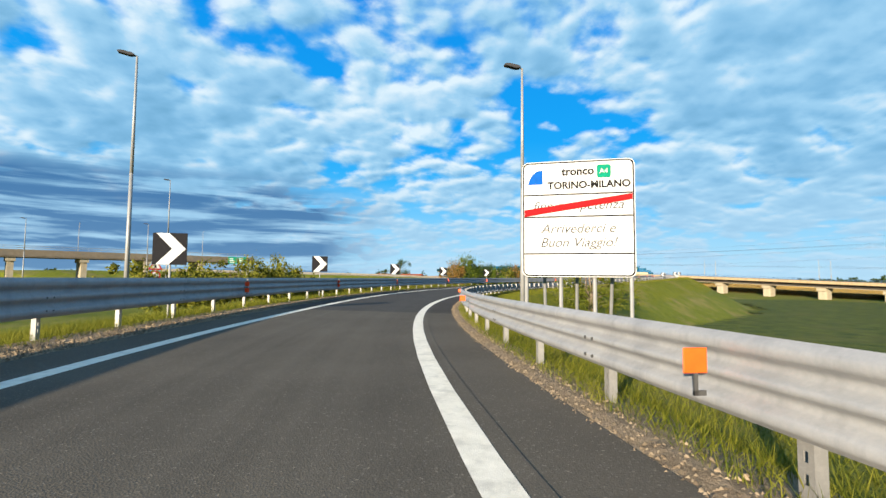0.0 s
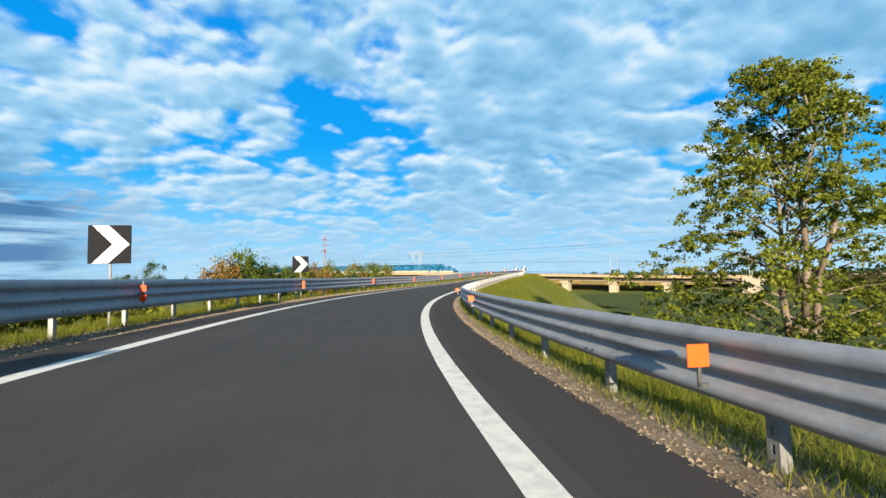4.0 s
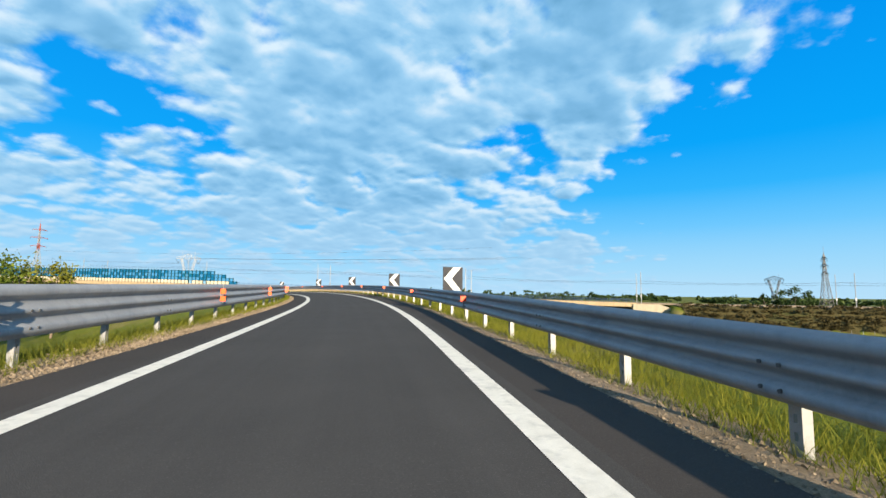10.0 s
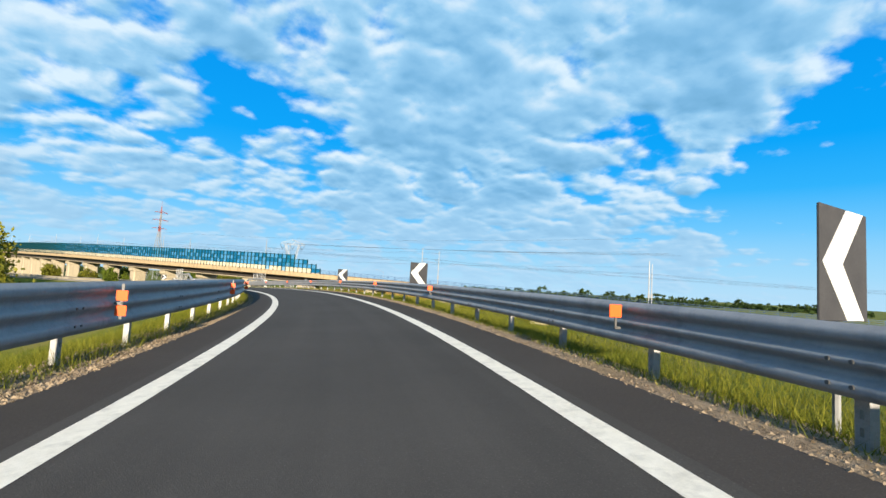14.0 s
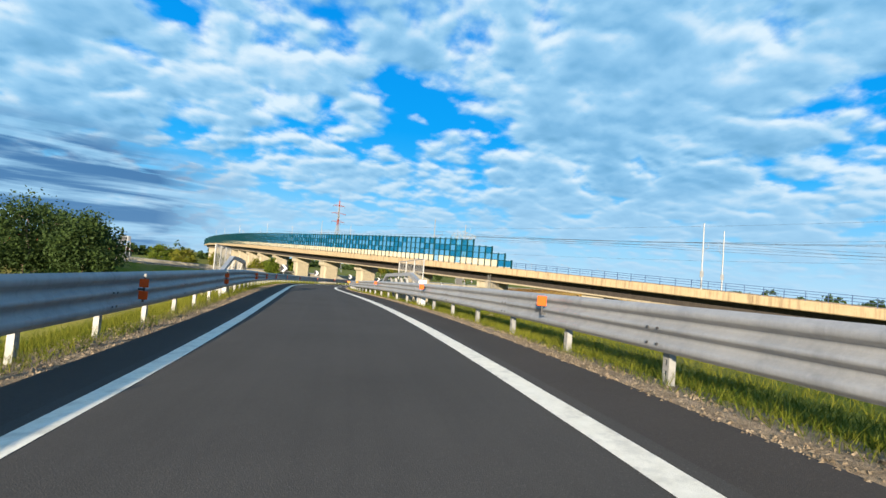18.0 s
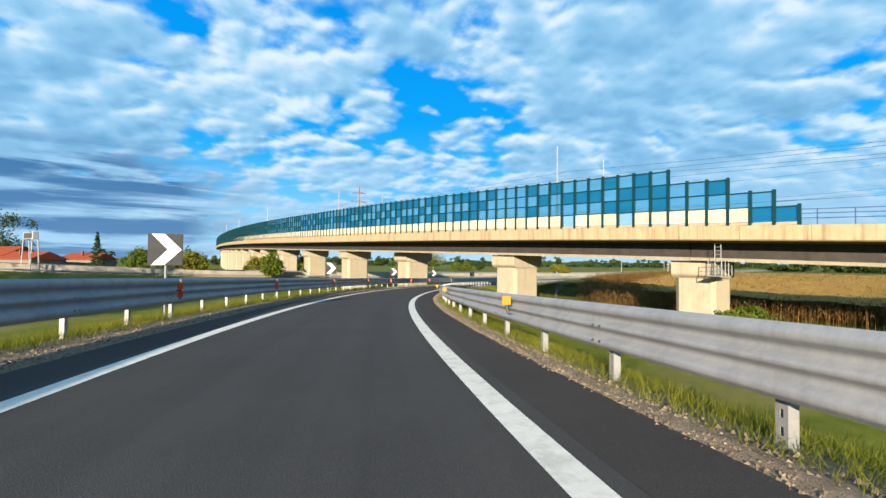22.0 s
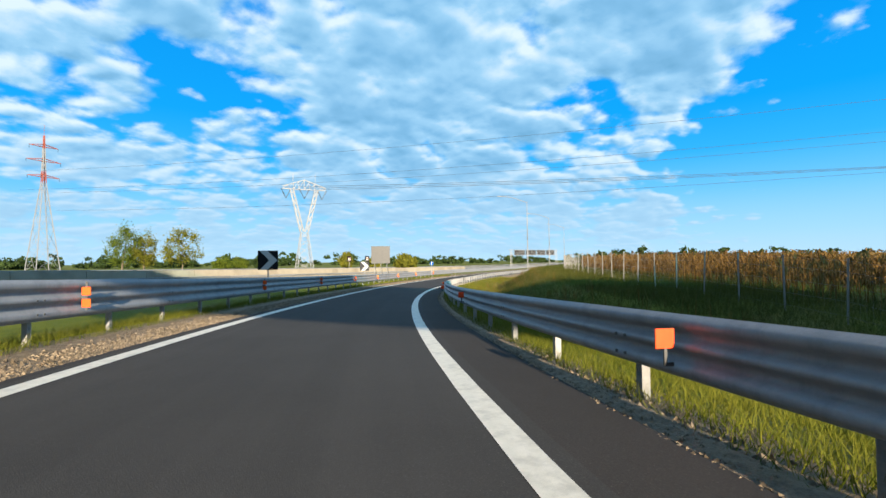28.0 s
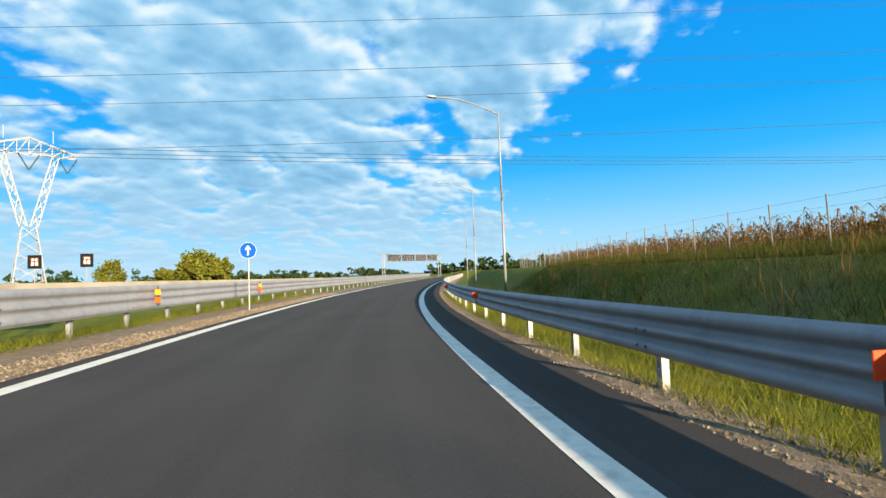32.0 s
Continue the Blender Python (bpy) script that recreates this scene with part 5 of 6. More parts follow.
# ---- bridge parapet with mesh screens, over the watercourse ----
def bridge_parapet(face, sign, s_low, s_knee, s_far, s_end, f0, f1, label, lift=0.0):
    p0 = road_point(s_knee, float(face(s_knee)) + sign * 0.75)
    ob = empty("bridge_parapet", p0)
    inv = Matrix.Translation(-Vector(p0))
    tagged(ob, label, "parapet")

    def at(s, out, dz):
        return Vector(road_point(s, float(face(s)) + sign * out, dz))

    def add(name, bm, mat):
        q = part(name, bm, mat)
        q.parent, q.matrix_parent_inverse = ob, inv

    tops = [(s_low, 0.42 + lift), (s_knee, 1.22 + lift), ((s_knee + s_far) / 2, 1.22 + lift), (s_far, 1.2 + lift * 0.8), (s_end, 0.35 + lift)]
    for (a, za), (b, zb) in zip(tops, tops[1:]):
        va, vb = at(a, 0.55, za), at(b, 0.55, zb)
        d = (vb - va).normalized()
        side = d.cross(Vector((0, 0, 1))).normalized()
        up = side.cross(d)
        bm = bmesh.new()
        vs = []
        for c in (va - d * 0.06, vb + d * 0.06):
            for q, r in ((-0.09, -0.085), (0.09, -0.085), (0.09, 0.085), (-0.09, 0.085)):
                vs.append(bm.verts.new(c + side * q + up * r))
        for i in range(4):
            bm.faces.new((vs[i], vs[(i + 1) % 4], vs[4 + (i + 1) % 4], vs[4 + i]))
        bm.faces.new(vs[:4][::-1])
        bm.faces.new(vs[4:])
        bmesh.ops.recalc_face_normals(bm, faces=bm.faces)
        add("top_rail", bm, M_STEEL)
    for s in np.arange(s_knee, s_far + 0.1, 1.35):
        bm = bmesh.new()
        va, vb = at(s, 0.95, -0.25), at(s, 0.62, 1.15 + lift * 0.9)
        tube(bm, va, vb, 0.085, 0.07, 4)
        add("post", bm, M_POST)
    for dz in (0.35, 0.8):
        bm = bmesh.new()
        ss = np.linspace(s_knee, s_far, 6)
        poly_tube(bm, [at(q, 1.15, dz) for q in ss], 0.05, 6)
        add("lower_rail", bm, M_STEEL)
    bm = bmesh.new()
    for s in np.arange(s_knee, s_far, 0.16):
        tube(bm, at(s, 1.2, -0.2), at(s, 1.2, 0.8), 0.012, n=4, cap=False)
    add("bars", bm, M_STEEL)
    for s in (s_low + 0.3, s_low + 0.9):
        bm = bmesh.new()
        c = at(s, 0.35, 0)
        box(bm, -0.09, 0.09, -0.09, 0.09, -0.6, 0.98, Matrix.Translation(c), bevel=0.02)
        add("marker_post", bm, M_WHITE)
    # mesh screen, higher towards the near end
    ss = np.linspace(f0, f1, 4)
    hs = [h + lift * 0.6 for h in (2.0, 2.02, 2.03, 2.05)]
    for s, h in zip(ss, hs):
        bm = bmesh.new()
        tube(bm, at(s, 1.3, -0.2), at(s, 1.3, h), 0.035, n=6)
        add("screen_post", bm, M_GALV)
    for (a, ha), (b, hb) in zip(zip(ss, hs), list(zip(ss, hs))[1:]):
        bm = bmesh.new()
        tube(bm, at(a, 1.3, ha), at(b, 1.3, hb), 0.025, n=6)
        add("screen_frame", bm, M_GALV)
        bm = bmesh.new()
        tube(bm, at(a, 1.3, 0.6), at(b, 1.3, 0.6), 0.025, n=6)
        add("screen_frame", bm, M_GALV)
        bm = bmesh.new()
        for i in range(1, 26):
            q = i / 26
            za, zb = 0.6 + (ha - 0.6) * q, 0.6 + (hb - 0.6) * q
            tube(bm, at(a, 1.3, za), at(b, 1.3, zb), 0.004, n=3, cap=False)
        for i in range(1, 18):
            q = i / 18
            tube(bm, at(a + (b - a) * q, 1.3, 0.6), at(a + (b - a) * q, 1.3, ha + (hb - ha) * q), 0.004, n=3, cap=False)
        add("wire_mesh", bm, M_GALV)
    return ob


bridge_parapet(RIGHT_FACE, 1, 233.6, 237.2, 243.3, 245.6, 238.0, 243.8, "galvanised steel bridge parapet with a box rail and wire mesh screen")
bridge_parapet(LEFT_FACE, -1, 238.0, 241.6, 247.0, 248.6, 241.2, 246.6, "galvanised steel bridge parapet with a box rail and wire mesh screen", 0.42)
for sign, face, s0, s1 in ((1, RIGHT_FACE, 236.0, 245.6), (-1, LEFT_FACE, 240.0, 249.0)):
    kerb = sweep("bridge_edge", np.arange(s0, s1, 1.5), [(lambda s, q=q: face(s) + sign * q, z) for q, z in ((0.75, -0.25), (0.75, -0.12), (1.6, -0.12), (1.6, -1.0), (1.2, -1.1), (0.75, -1.1))], M_CONCRETE, closed=True)
    tagged(kerb, "concrete edge beam of the small bridge", "bridge edge", kind="structure")


# ---- main carriageway beside the ramp ----
ks = np.arange(-415, 296, 5.0)
tagged(MAIN.sweep("road", ks, [(-13.5, 0.0), (-0.1, 0.0)], M_OLD_ASPHALT), "worn grey asphalt of the main carriageway", "road", kind="structure")
wall = empty("barrier_wall", MAIN.at(-150))
tagged(wall, "sunlit tan concrete barrier wall of the main carriageway", "barrier")
W_INV = Matrix.Translation(-Vector(MAIN.at(-150)))
for a in np.arange(-414, -20, 6.0):
    kk = np.linspace(a + 0.02, a + 5.98, 3)
    into(MAIN.sweep("wall_segment", kk, [(0.25, -0.9), (0.18, 0.35), (0.12, 1.0), (-0.12, 1.0), (-0.18, 0.35), (-0.3, -0.1)], M_BARRIER, closed=True), wall, W_INV)


def far_rail(line, lat, k0, k1, low, label, step=3.0, mat=None):
    ob = empty("guard_rail", line.at(k0, lat))
    inv = Matrix.Translation(-Vector(line.at(k0, lat)))
    tagged(ob, label, "guard rail", "guard rails of the main road")
    for a in np.arange(k0, k1, 12.0):
        kk = np.linspace(a, min(a + 12.0, k1), 5)
        into(line.sweep("beam", kk, [(lat, low), (lat + 0.06, low + 0.07), (lat, low + 0.15), (lat + 0.06, low + 0.23), (lat, low + 0.31)], mat or M_POST), ob, inv)
    bm = bmesh.new()
    for a in np.arange(k0, k1, step):
        box(bm, -0.05, 0.05, -0.05, 0.05, -0.9, low + 0.28, pose(*line.at(a, lat - 0.1), 0, 0, line.heading(a)))
    tagged(into(part("posts", bm, M_POST), ob, inv), kind="stuff")


far_rail(MAIN, -13.9, -412, 250, 0.75, "pale galvanised guard rail along the far side of the main road")
far_rail(MAIN, 1.6, -410, -60, -0.05, "pale galvanised guard rail below the barrier wall")
far_rail(MAIN, -0.7, -60, 280, 0.45, "pale galvanised guard rail along the main road")
far_rail(MAIN, -6.8, -412, 250, 0.5, "pale galvanised guard rail in the median")

# portal over the main road
p = MAIN.at(-208, -1)
ob = empty("sign_portal", p, MAIN.heading(-208) + 8)
tagged(ob, "white lattice sign portal beside the main road", "sign portal")
for x in (-2.4, 2.4):
    for y in (-0.3, 0.3):
        bm = bmesh.new()
        tube(bm, (x, y * 2, -1.0), (x, y, 6.2), 0.1)
        part("leg", bm, M_PYLON_WHITE, ob)
bm = bmesh.new()
box(bm, -2.6, 2.6, -0.35, 0.35, 5.0, 6.2, bevel=0.03)
part("head_box", bm, M_PYLON_WHITE, ob)
bm = bmesh.new()
box(bm, -2.2, 2.2, -0.40, -0.36, 5.2, 6.0)
part("sign_face", bm, M_ALU, ob)


# ---- lattice pylons ----
def lattice(bm, a, b, r):
    tube(bm, a, b, r, n=4, cap=False)


def red_pylon(x, y, base, height, mat_low, label, foot=3.6, bar=1.8):
    ob = empty("pylon", (x, y, base), 25)
    tagged(ob, label, "pylon", "power pylons")
    H = height

    def half(z):
        return foot * (1 - z / (0.62 * H)) * (z < 0.62 * H) + 0.62 if z < 0.62 * H else max(0.12, 0.62 * (1 - (z - 0.62 * H) / (0.40 * H)))

    zs = [0, 0.16 * H, 0.30 * H, 0.42 * H, 0.52 * H, 0.62 * H, 0.70 * H, 0.78 * H, 0.86 * H, 0.95 * H]
    for i, (z0, z1) in enumerate(zip(zs, zs[1:])):
        bm = bmesh.new()
        h0, h1 = half(z0), half(z1)
        cs = [(-1, -1), (1, -1), (1, 1), (-1, 1)]
        for j in range(4):
            c, d = cs[j], cs[(j + 1) % 4]
            lattice(bm, (c[0] * h0, c[1] * h0, z0), (c[0] * h1, c[1] * h1, z1), 0.10 * bar)
            lattice(bm, (c[0] * h0, c[1] * h0, z0), (d[0] * h1, d[1] * h1, z1), 0.055)
            lattice(bm, (d[0] * h0, d[1] * h0, z0), (c[0] * h1, c[1] * h1, z1), 0.055)
            lattice(bm, (c[0] * h1, c[1] * h1, z1), (d[0] * h1, d[1] * h1, z1), 0.05)
        part("lattice_stage", bm, mat_low if i < 4 or mat_low is M_ALU else (M_PYLON_RED if i in (5, 8) else M_PYLON_WHITE), ob)
    for z, w in ((0.66 * H, 0.094 * H), (0.77 * H, 0.102 * H), (0.87 * H, 0.085 * H)):
        bm = bmesh.new()
        for sx in (-1, 1):
            for sy in (-0.3, 0.3):
                lattice(bm, (0, sy, z), (sx * w, 0, z + 0.15), 0.09 * bar)
                lattice(bm, (0, sy, z + 1.1), (sx * w, 0, z + 0.15), 0.08 * bar)
        part("crossarm", bm, M_PYLON_RED if mat_low is not M_ALU else M_ALU, ob)
        for sx in (-1, 1):
            bm = bmesh.new()
            tube(bm, (sx * w, 0, z + 0.1), (sx * w, 0, z - 1.1), 0.09, n=6)
            part("insulator", bm, M_INSUL, ob)
    bm = bmesh.new()
    tube(bm, (0, 0, 0.95 * H), (0, 0, H + 1.5), 0.06, n=4)
    part("tip", bm, M_PYLON_RED if mat_low is not M_ALU else M_ALU, ob)


def portal_pylon(x, y, base, H, turn, label, size=1.0):
    """A cat's-head lattice pylon: waist, spreading arms, a bridge with V strings."""
    ob = empty("pylon", (x, y, base), turn)
    tagged(ob, label, "pylon", "power pylons")

    def stage(p0, p1, w0, w1, n, name, r=0.085):
        for i in range(n):
            a0, a1 = i / n, (i + 1) / n
            bm = bmesh.new()
            c0, c1 = Vector(p0).lerp(Vector(p1), a0), Vector(p0).lerp(Vector(p1), a1)
            h0, h1 = w0 + (w1 - w0) * a0, w0 + (w1 - w0) * a1
            cs = [(-1, -1), (1, -1), (1, 1), (-1, 1)]
            for j in range(4):
                c, d = cs[j], cs[(j + 1) % 4]
                q = lambda cc, k, h: cc + Vector((k[0] * h, k[1] * h, 0))
                lattice(bm, q(c0, c, h0), q(c1, c, h1), r)
                lattice(bm, q(c0, c, h0), q(c1, d, h1), r * 0.6)
                lattice(bm, q(c0, d, h0), q(c1, c, h1), r * 0.6)
            part(name, bm, M_PYLON_WHITE, ob)

    waist = 0.40 * H
    stage((0, 0, 0), (0, 0, waist), 1.9, 0.75, 5, "base_lattice")
    for sx in (-1, 1):
        stage((sx * 0.55, 0, waist), (sx * 2.9, 0, 0.84 * H), 0.42, 0.38, 5, "arm_lattice")
    n = 8
    for i in range(n):
        x0, x1 = -5.0 + 10.0 * i / n, -5.0 + 10.0 * (i + 1) / n
        za, zb = [0.84 * H + (0.1 * H) * (1 - abs(v) / 5.0 * 0.75) for v in (x0, x1)]
        bm = bmesh.new()
        for sy in (-0.35, 0.35):
            lattice(bm, (x0, sy, 0.84 * H), (x1, sy, 0.84 * H), 0.08)
            lattice(bm, (x0, sy, za), (x1, sy, zb), 0.08)
            lattice(bm, (x0, sy, 0.84 * H), (x1, sy, zb), 0.05)
            lattice(bm, (x1, sy, 0.84 * H), (x1, sy, zb), 0.05)
        part("bridge_lattice", bm, M_PYLON_WHITE, ob)
    for cx in (-4.2, 0, 4.2):
        for sx in (-1, 1):
            bm = bmesh.new()
            tube(bm, (cx + sx * 1.1, 0, 0.84 * H), (cx, 0, 0.84 * H - 2.2), 0.09, n=6)
            part("insulator", bm, M_INSUL, ob)
    for sx in (-1, 1):
        bm = bmesh.new()
        tube(bm, (sx * 2.6, 0, 0.92 * H), (sx * 2.6, 0, 1.0 * H), 0.06, n=4)
        part("peak", bm, M_PYLON_WHITE, ob)
    ob.scale = (size, size, size)
    return ob


red_pylon(111.0, 566.0, UP, 59.0, M_PYLON_WHITE, "red and white banded lattice power pylon")
portal_pylon(187.0, 486.0, UP, 23.0, -14, "white galvanised lattice power pylon with V-shaped insulators", 1.61)
red_pylon(278.2, 112.4, 0.0, 27.0, M_ALU, "grey lattice power pylon far beyond the railway", 1.6, 1.0)
portal_pylon(375.0, 138.0, 0.0, 20.0, 60, "pale lattice power pylon with a spreading head far beyond the railway", 1.1)


def span_wire(a, b, sag, label="thin dark power line sagging between pylons", r=0.022):
    a, b = Vector(a), Vector(b)
    pts = np.array([a.lerp(b, q) - Vector((0, 0, sag * 4 * q * (1 - q))) for q in np.linspace(0, 1, 25)])
    side = Vector((b.y - a.y, a.x - b.x, 0)).normalized() * r
    ring = np.array([(side.x, side.y, 0), (0, 0, r), (-side.x, -side.y, 0), (0, 0, -r)])
    faces = [(i * 4 + j, i * 4 + (j + 1) % 4, i * 4 + 4 + (j + 1) % 4, i * 4 + 4 + j) for i in range(24) for j in range(4)]
    ob = mesh_ob("power_line", (pts[:, None] + ring[None]).reshape(-1, 3), faces, M_WIRE)
    tagged(ob, label, "wire", "power lines")


for dx in (-8.0, 0.0, 8.0):
    for side in (-0.25, 0.25):
        span_wire((187 + dx * 0.85 + side, 486 - dx * 0.14, 31.6 + UP), (372 + dx, 300 + dx + side, 38.0 + dx * 0.2), 1.2, r=0.032)
for dx, z in ((-5.0, 27.0), (5.0, 27.0), (-4.0, 33.0), (4.0, 21.0)):
    span_wire((110 + dx, 515, z + UP), (268 + dx, 260, z + UP + 0.5), 3.0, r=0.028)


# ---- trees and bushes ----
def leaf_cloud(rs, centre, radii, n, size, droop=0.0):
    """n leaf triangles in pairs, spread through clumps in an ellipsoid; flat bottom, ragged edge."""
    clumps = max(6, n // 90)
    d = rs.normal(size=(clumps, 3))
    d /= np.linalg.norm(d, axis=1)[:, None]
    cc = d * (rs.uniform(0.35, 1.0, (clumps, 1)) ** 0.6) * np.array(radii)
    cc[:, 2] = np.where(cc[:, 2] < 0, cc[:, 2] * 0.8, cc[:, 2])
    pick = rs.integers(0, clumps, n)
    spread = np.array(radii) * rs.uniform(0.14, 0.30, (clumps, 1))[pick]
    p = cc[pick] + rs.normal(size=(n, 3)) * spread * 0.6
    p[:, 2] -= droop * np.hypot(p[:, 0], p[:, 1])
    p += np.array(centre)
    a = rs.normal(size=(n, 3))
    a /= np.linalg.norm(a, axis=1)[:, None]
    b = np.cross(a, rs.normal(size=(n, 3)))
    b /= np.linalg.norm(b, axis=1)[:, None] + 1e-9
    s = size * rs.uniform(0.6, 1.4, (n, 1))
    return np.concatenate([np.stack([p - a * s, p + b * s * 0.55, p + a * s], 1), np.stack([p - a * s, p + a * s, p - b * s * 0.55], 1)])


def tree(x, y, base, height, spread, mat, label, seed, leaves=2600, size=0.17, name="tree", bare=0.25, limbs=6, category="tree"):
    rs = np.random.default_rng(seed)
    ob = empty(name, (x, y, base))
    tagged(ob, label, category, "trees" if name == "tree" else "bushes")
    bm = bmesh.new()
    lean = rs.normal(0, 0.05, 2)
    r0 = max(0.05, height * 0.018)
    tip = Vector((lean[0] * height, lean[1] * height, height * 0.8))
    last, lr = Vector((0, 0, -0.4)), r0
    for i in range(1, 5):
        q = i / 4
        nxt = tip * q + Vector((*rs.normal(0, 0.02 * height, 2), 0))
        tube(bm, last, nxt, lr, r0 * (1 - 0.8 * q), 7)
        last, lr = nxt, r0 * (1 - 0.8 * q)
    part("trunk", bm, M_BARK, ob, smooth=True)
    bm = bmesh.new()
    for i in range(limbs):
        z = height * (bare + (0.85 - bare) * (i + 0.5) / limbs)
        a = rs.uniform(0, 2 * math.pi)
        L = spread * rs.uniform(0.5, 0.95)
        p0 = tip * (z / (height * 0.8))
        p1 = p0 + Vector((math.cos(a) * L * 0.5, math.sin(a) * L * 0.5, height * 0.07))
        p2 = p0 + Vector((math.cos(a) * L, math.sin(a) * L, height * rs.uniform(0.04, 0.16)))
        tube(bm, p0, p1, r0 * 0.38, r0 * 0.22, 5)
        tube(bm, p1, p2, r0 * 0.22, r0 * 0.06, 5)
    part("limbs", bm, M_BARK, ob)
    c = (lean[0] * height * 0.6, lean[1] * height * 0.6, height * (0.5 + bare * 0.45))
    tri_stuff("crown", leaf_cloud(rs, c, (spread, spread, height * (0.52 - bare * 0.45)), leaves, size), mat, ob)
    return ob


def bush(x, y, base, height, spread, mat, label, seed, leaves=900, size=0.16):
    return tree(x, y, base, height, spread, mat, label, seed, leaves, size, "bush", 0.05, 4, "bush")


def locust_tree():
    """The open, layered tree just beyond the first bend."""
    rs = np.random.default_rng(5)
    x, y = 16.2, 51.5
    base = on_ground(x, y)
    ob = empty("tree", (x, y, base))
    tagged(ob, "open-crowned green tree with layered drooping branches", "tree", "trees")
    H = 13.0 - base
    for stem in range(3):
        bm = bmesh.new()
        a = stem * 2.1
        last, lr = Vector((0.25 * math.cos(a), 0.25 * math.sin(a), -0.4)), 0.14
        tipx, tipy = rs.normal(0, 0.9, 2)
        for i in range(1, 7):
            q = i / 6
            nxt = Vector((tipx * q + rs.normal(0, 0.12), tipy * q + rs.normal(0, 0.12), H * (0.96 - 0.1 * stem) * q))
            tube(bm, last, nxt, lr, 0.14 * (1 - 0.88 * q), 7)
            last, lr = nxt, 0.14 * (1 - 0.88 * q)
        part("trunk", bm, M_BARK, ob, smooth=True)
    bmb = bmesh.new()
    tris = []
    for i in range(70):
        q = (i + 0.5) / 70
        z = H * (0.10 + 0.86 * q)
        a = i * 2.399 + rs.normal(0, 0.3)
        L = (4.9 * (1 - q) ** 0.8 + 0.5) * rs.uniform(0.65, 1.1)
        root = Vector((rs.normal(0, 0.25), rs.normal(0, 0.25), z))
        prev = root
        for j in range(1, 6):
            f = j / 5
            p = root + Vector((math.cos(a) * L * f, math.sin(a) * L * f, H * 0.10 * math.sin(f * 2.2) - 0.25 * f * f * L * 0.3))
            tube(bmb, prev, p, 0.035 * (1.1 - f), 0.035 * (1.05 - f), 4, False)
            prev = p
            if j > 1:
                tris.append(leaf_cloud(rs, p, (0.62, 0.62, 0.36), 190, 0.052, 0.12))
    part("limbs", bmb, M_BARK, ob)
    tris.append(leaf_cloud(rs, (0, 0, 1.8), (3.6, 3.6, 1.9), 6000, 0.06))
    tri_stuff("crown", np.concatenate(tris), M_LOCUST, ob)


locust_tree()
tree(220.0, 118.5, 0.0, 11.2, 5.2, M_LEAF_DARK, "dark green round-headed tree beyond the railway bank", 77, 2600, 0.30, bare=0.3)
tree(210.5, 125.0, 0.0, 9.3, 2.2, M_LEAF_DARK, "thin dark green tree beyond the railway bank", 78, 700, 0.28, bare=0.4)
rt = random.Random(4)
mats = [M_LEAF, M_LEAF_OLIVE, M_LEAF_OLIVE, M_LEAF_RUST, M_LEAF]
names = {id(M_LEAF): "green leafy", id(M_LEAF_OLIVE): "olive-green", id(M_LEAF_RUST): "rust-tinged", id(M_LEAF_DARK): "dark green"}
n = 0
for s in np.arange(31, 76, 2.2):           # low scrub behind the first rail
    lat = float(LEFT_FACE(s)) - rt.uniform(7, 14)
    p = road_point(s, lat)
    m = rt.choice(mats[1:3])
    g = on_ground(p[0], p[1])
    bush(p[0], p[1], g, (rt.uniform(1.5, 2.9) if s < 44 else rt.uniform(0.3, 0.9)) + p[2] - g, rt.uniform(1.7, 2.9), m, names[id(m)] + " scrub bush on the bank", 100 + n, 1500, 0.10)
    n += 1
for x, y, top, sp in ((3, 158, 13.5, 4.2), (7, 161, 15.8, 4.6), (11, 167, 14.6, 4.0), (14, 171, 11.8, 3.6), (19, 176, 11.6, 3.6), (24, 180, 12.0, 3.8), (29, 185, 12.8, 4.2),
                      (33, 189, 13.2, 3.8), (37, 192, 10.8, 3.0), (42, 197, 12.4, 4.0), (45, 199, 13.6, 3.8), (50, 204, 14.6, 4.6), (54, 207, 13.2, 3.6), (60, 213, 13.6, 4.0)):   # hedgerow across the field
    m = rt.choice(mats)
    g = on_ground(x, y)
    tree(x, y, g, top - g, sp, m, names[id(m)] + " hedgerow tree in mixed growth", 200 + n, 2600, 0.26, bare=0.12)
    n += 1
for x, y, h, sp in ((16, 300, 14, 6.5), (28, 293, 14.5, 7), (40, 288, 13.5, 6.5), (50, 284, 12, 5.5), (22, 282, 13, 6.5), (8, 290, 14, 6.5), (36, 300, 13.5, 6.5), (45, 294, 13, 5.5)):
    tree(x, y, on_ground(x, y), h, sp, M_LEAF_DARK, "dense dark green broadleaf tree", 300 + n, 8000, 0.26, bare=0.04)
    n += 1
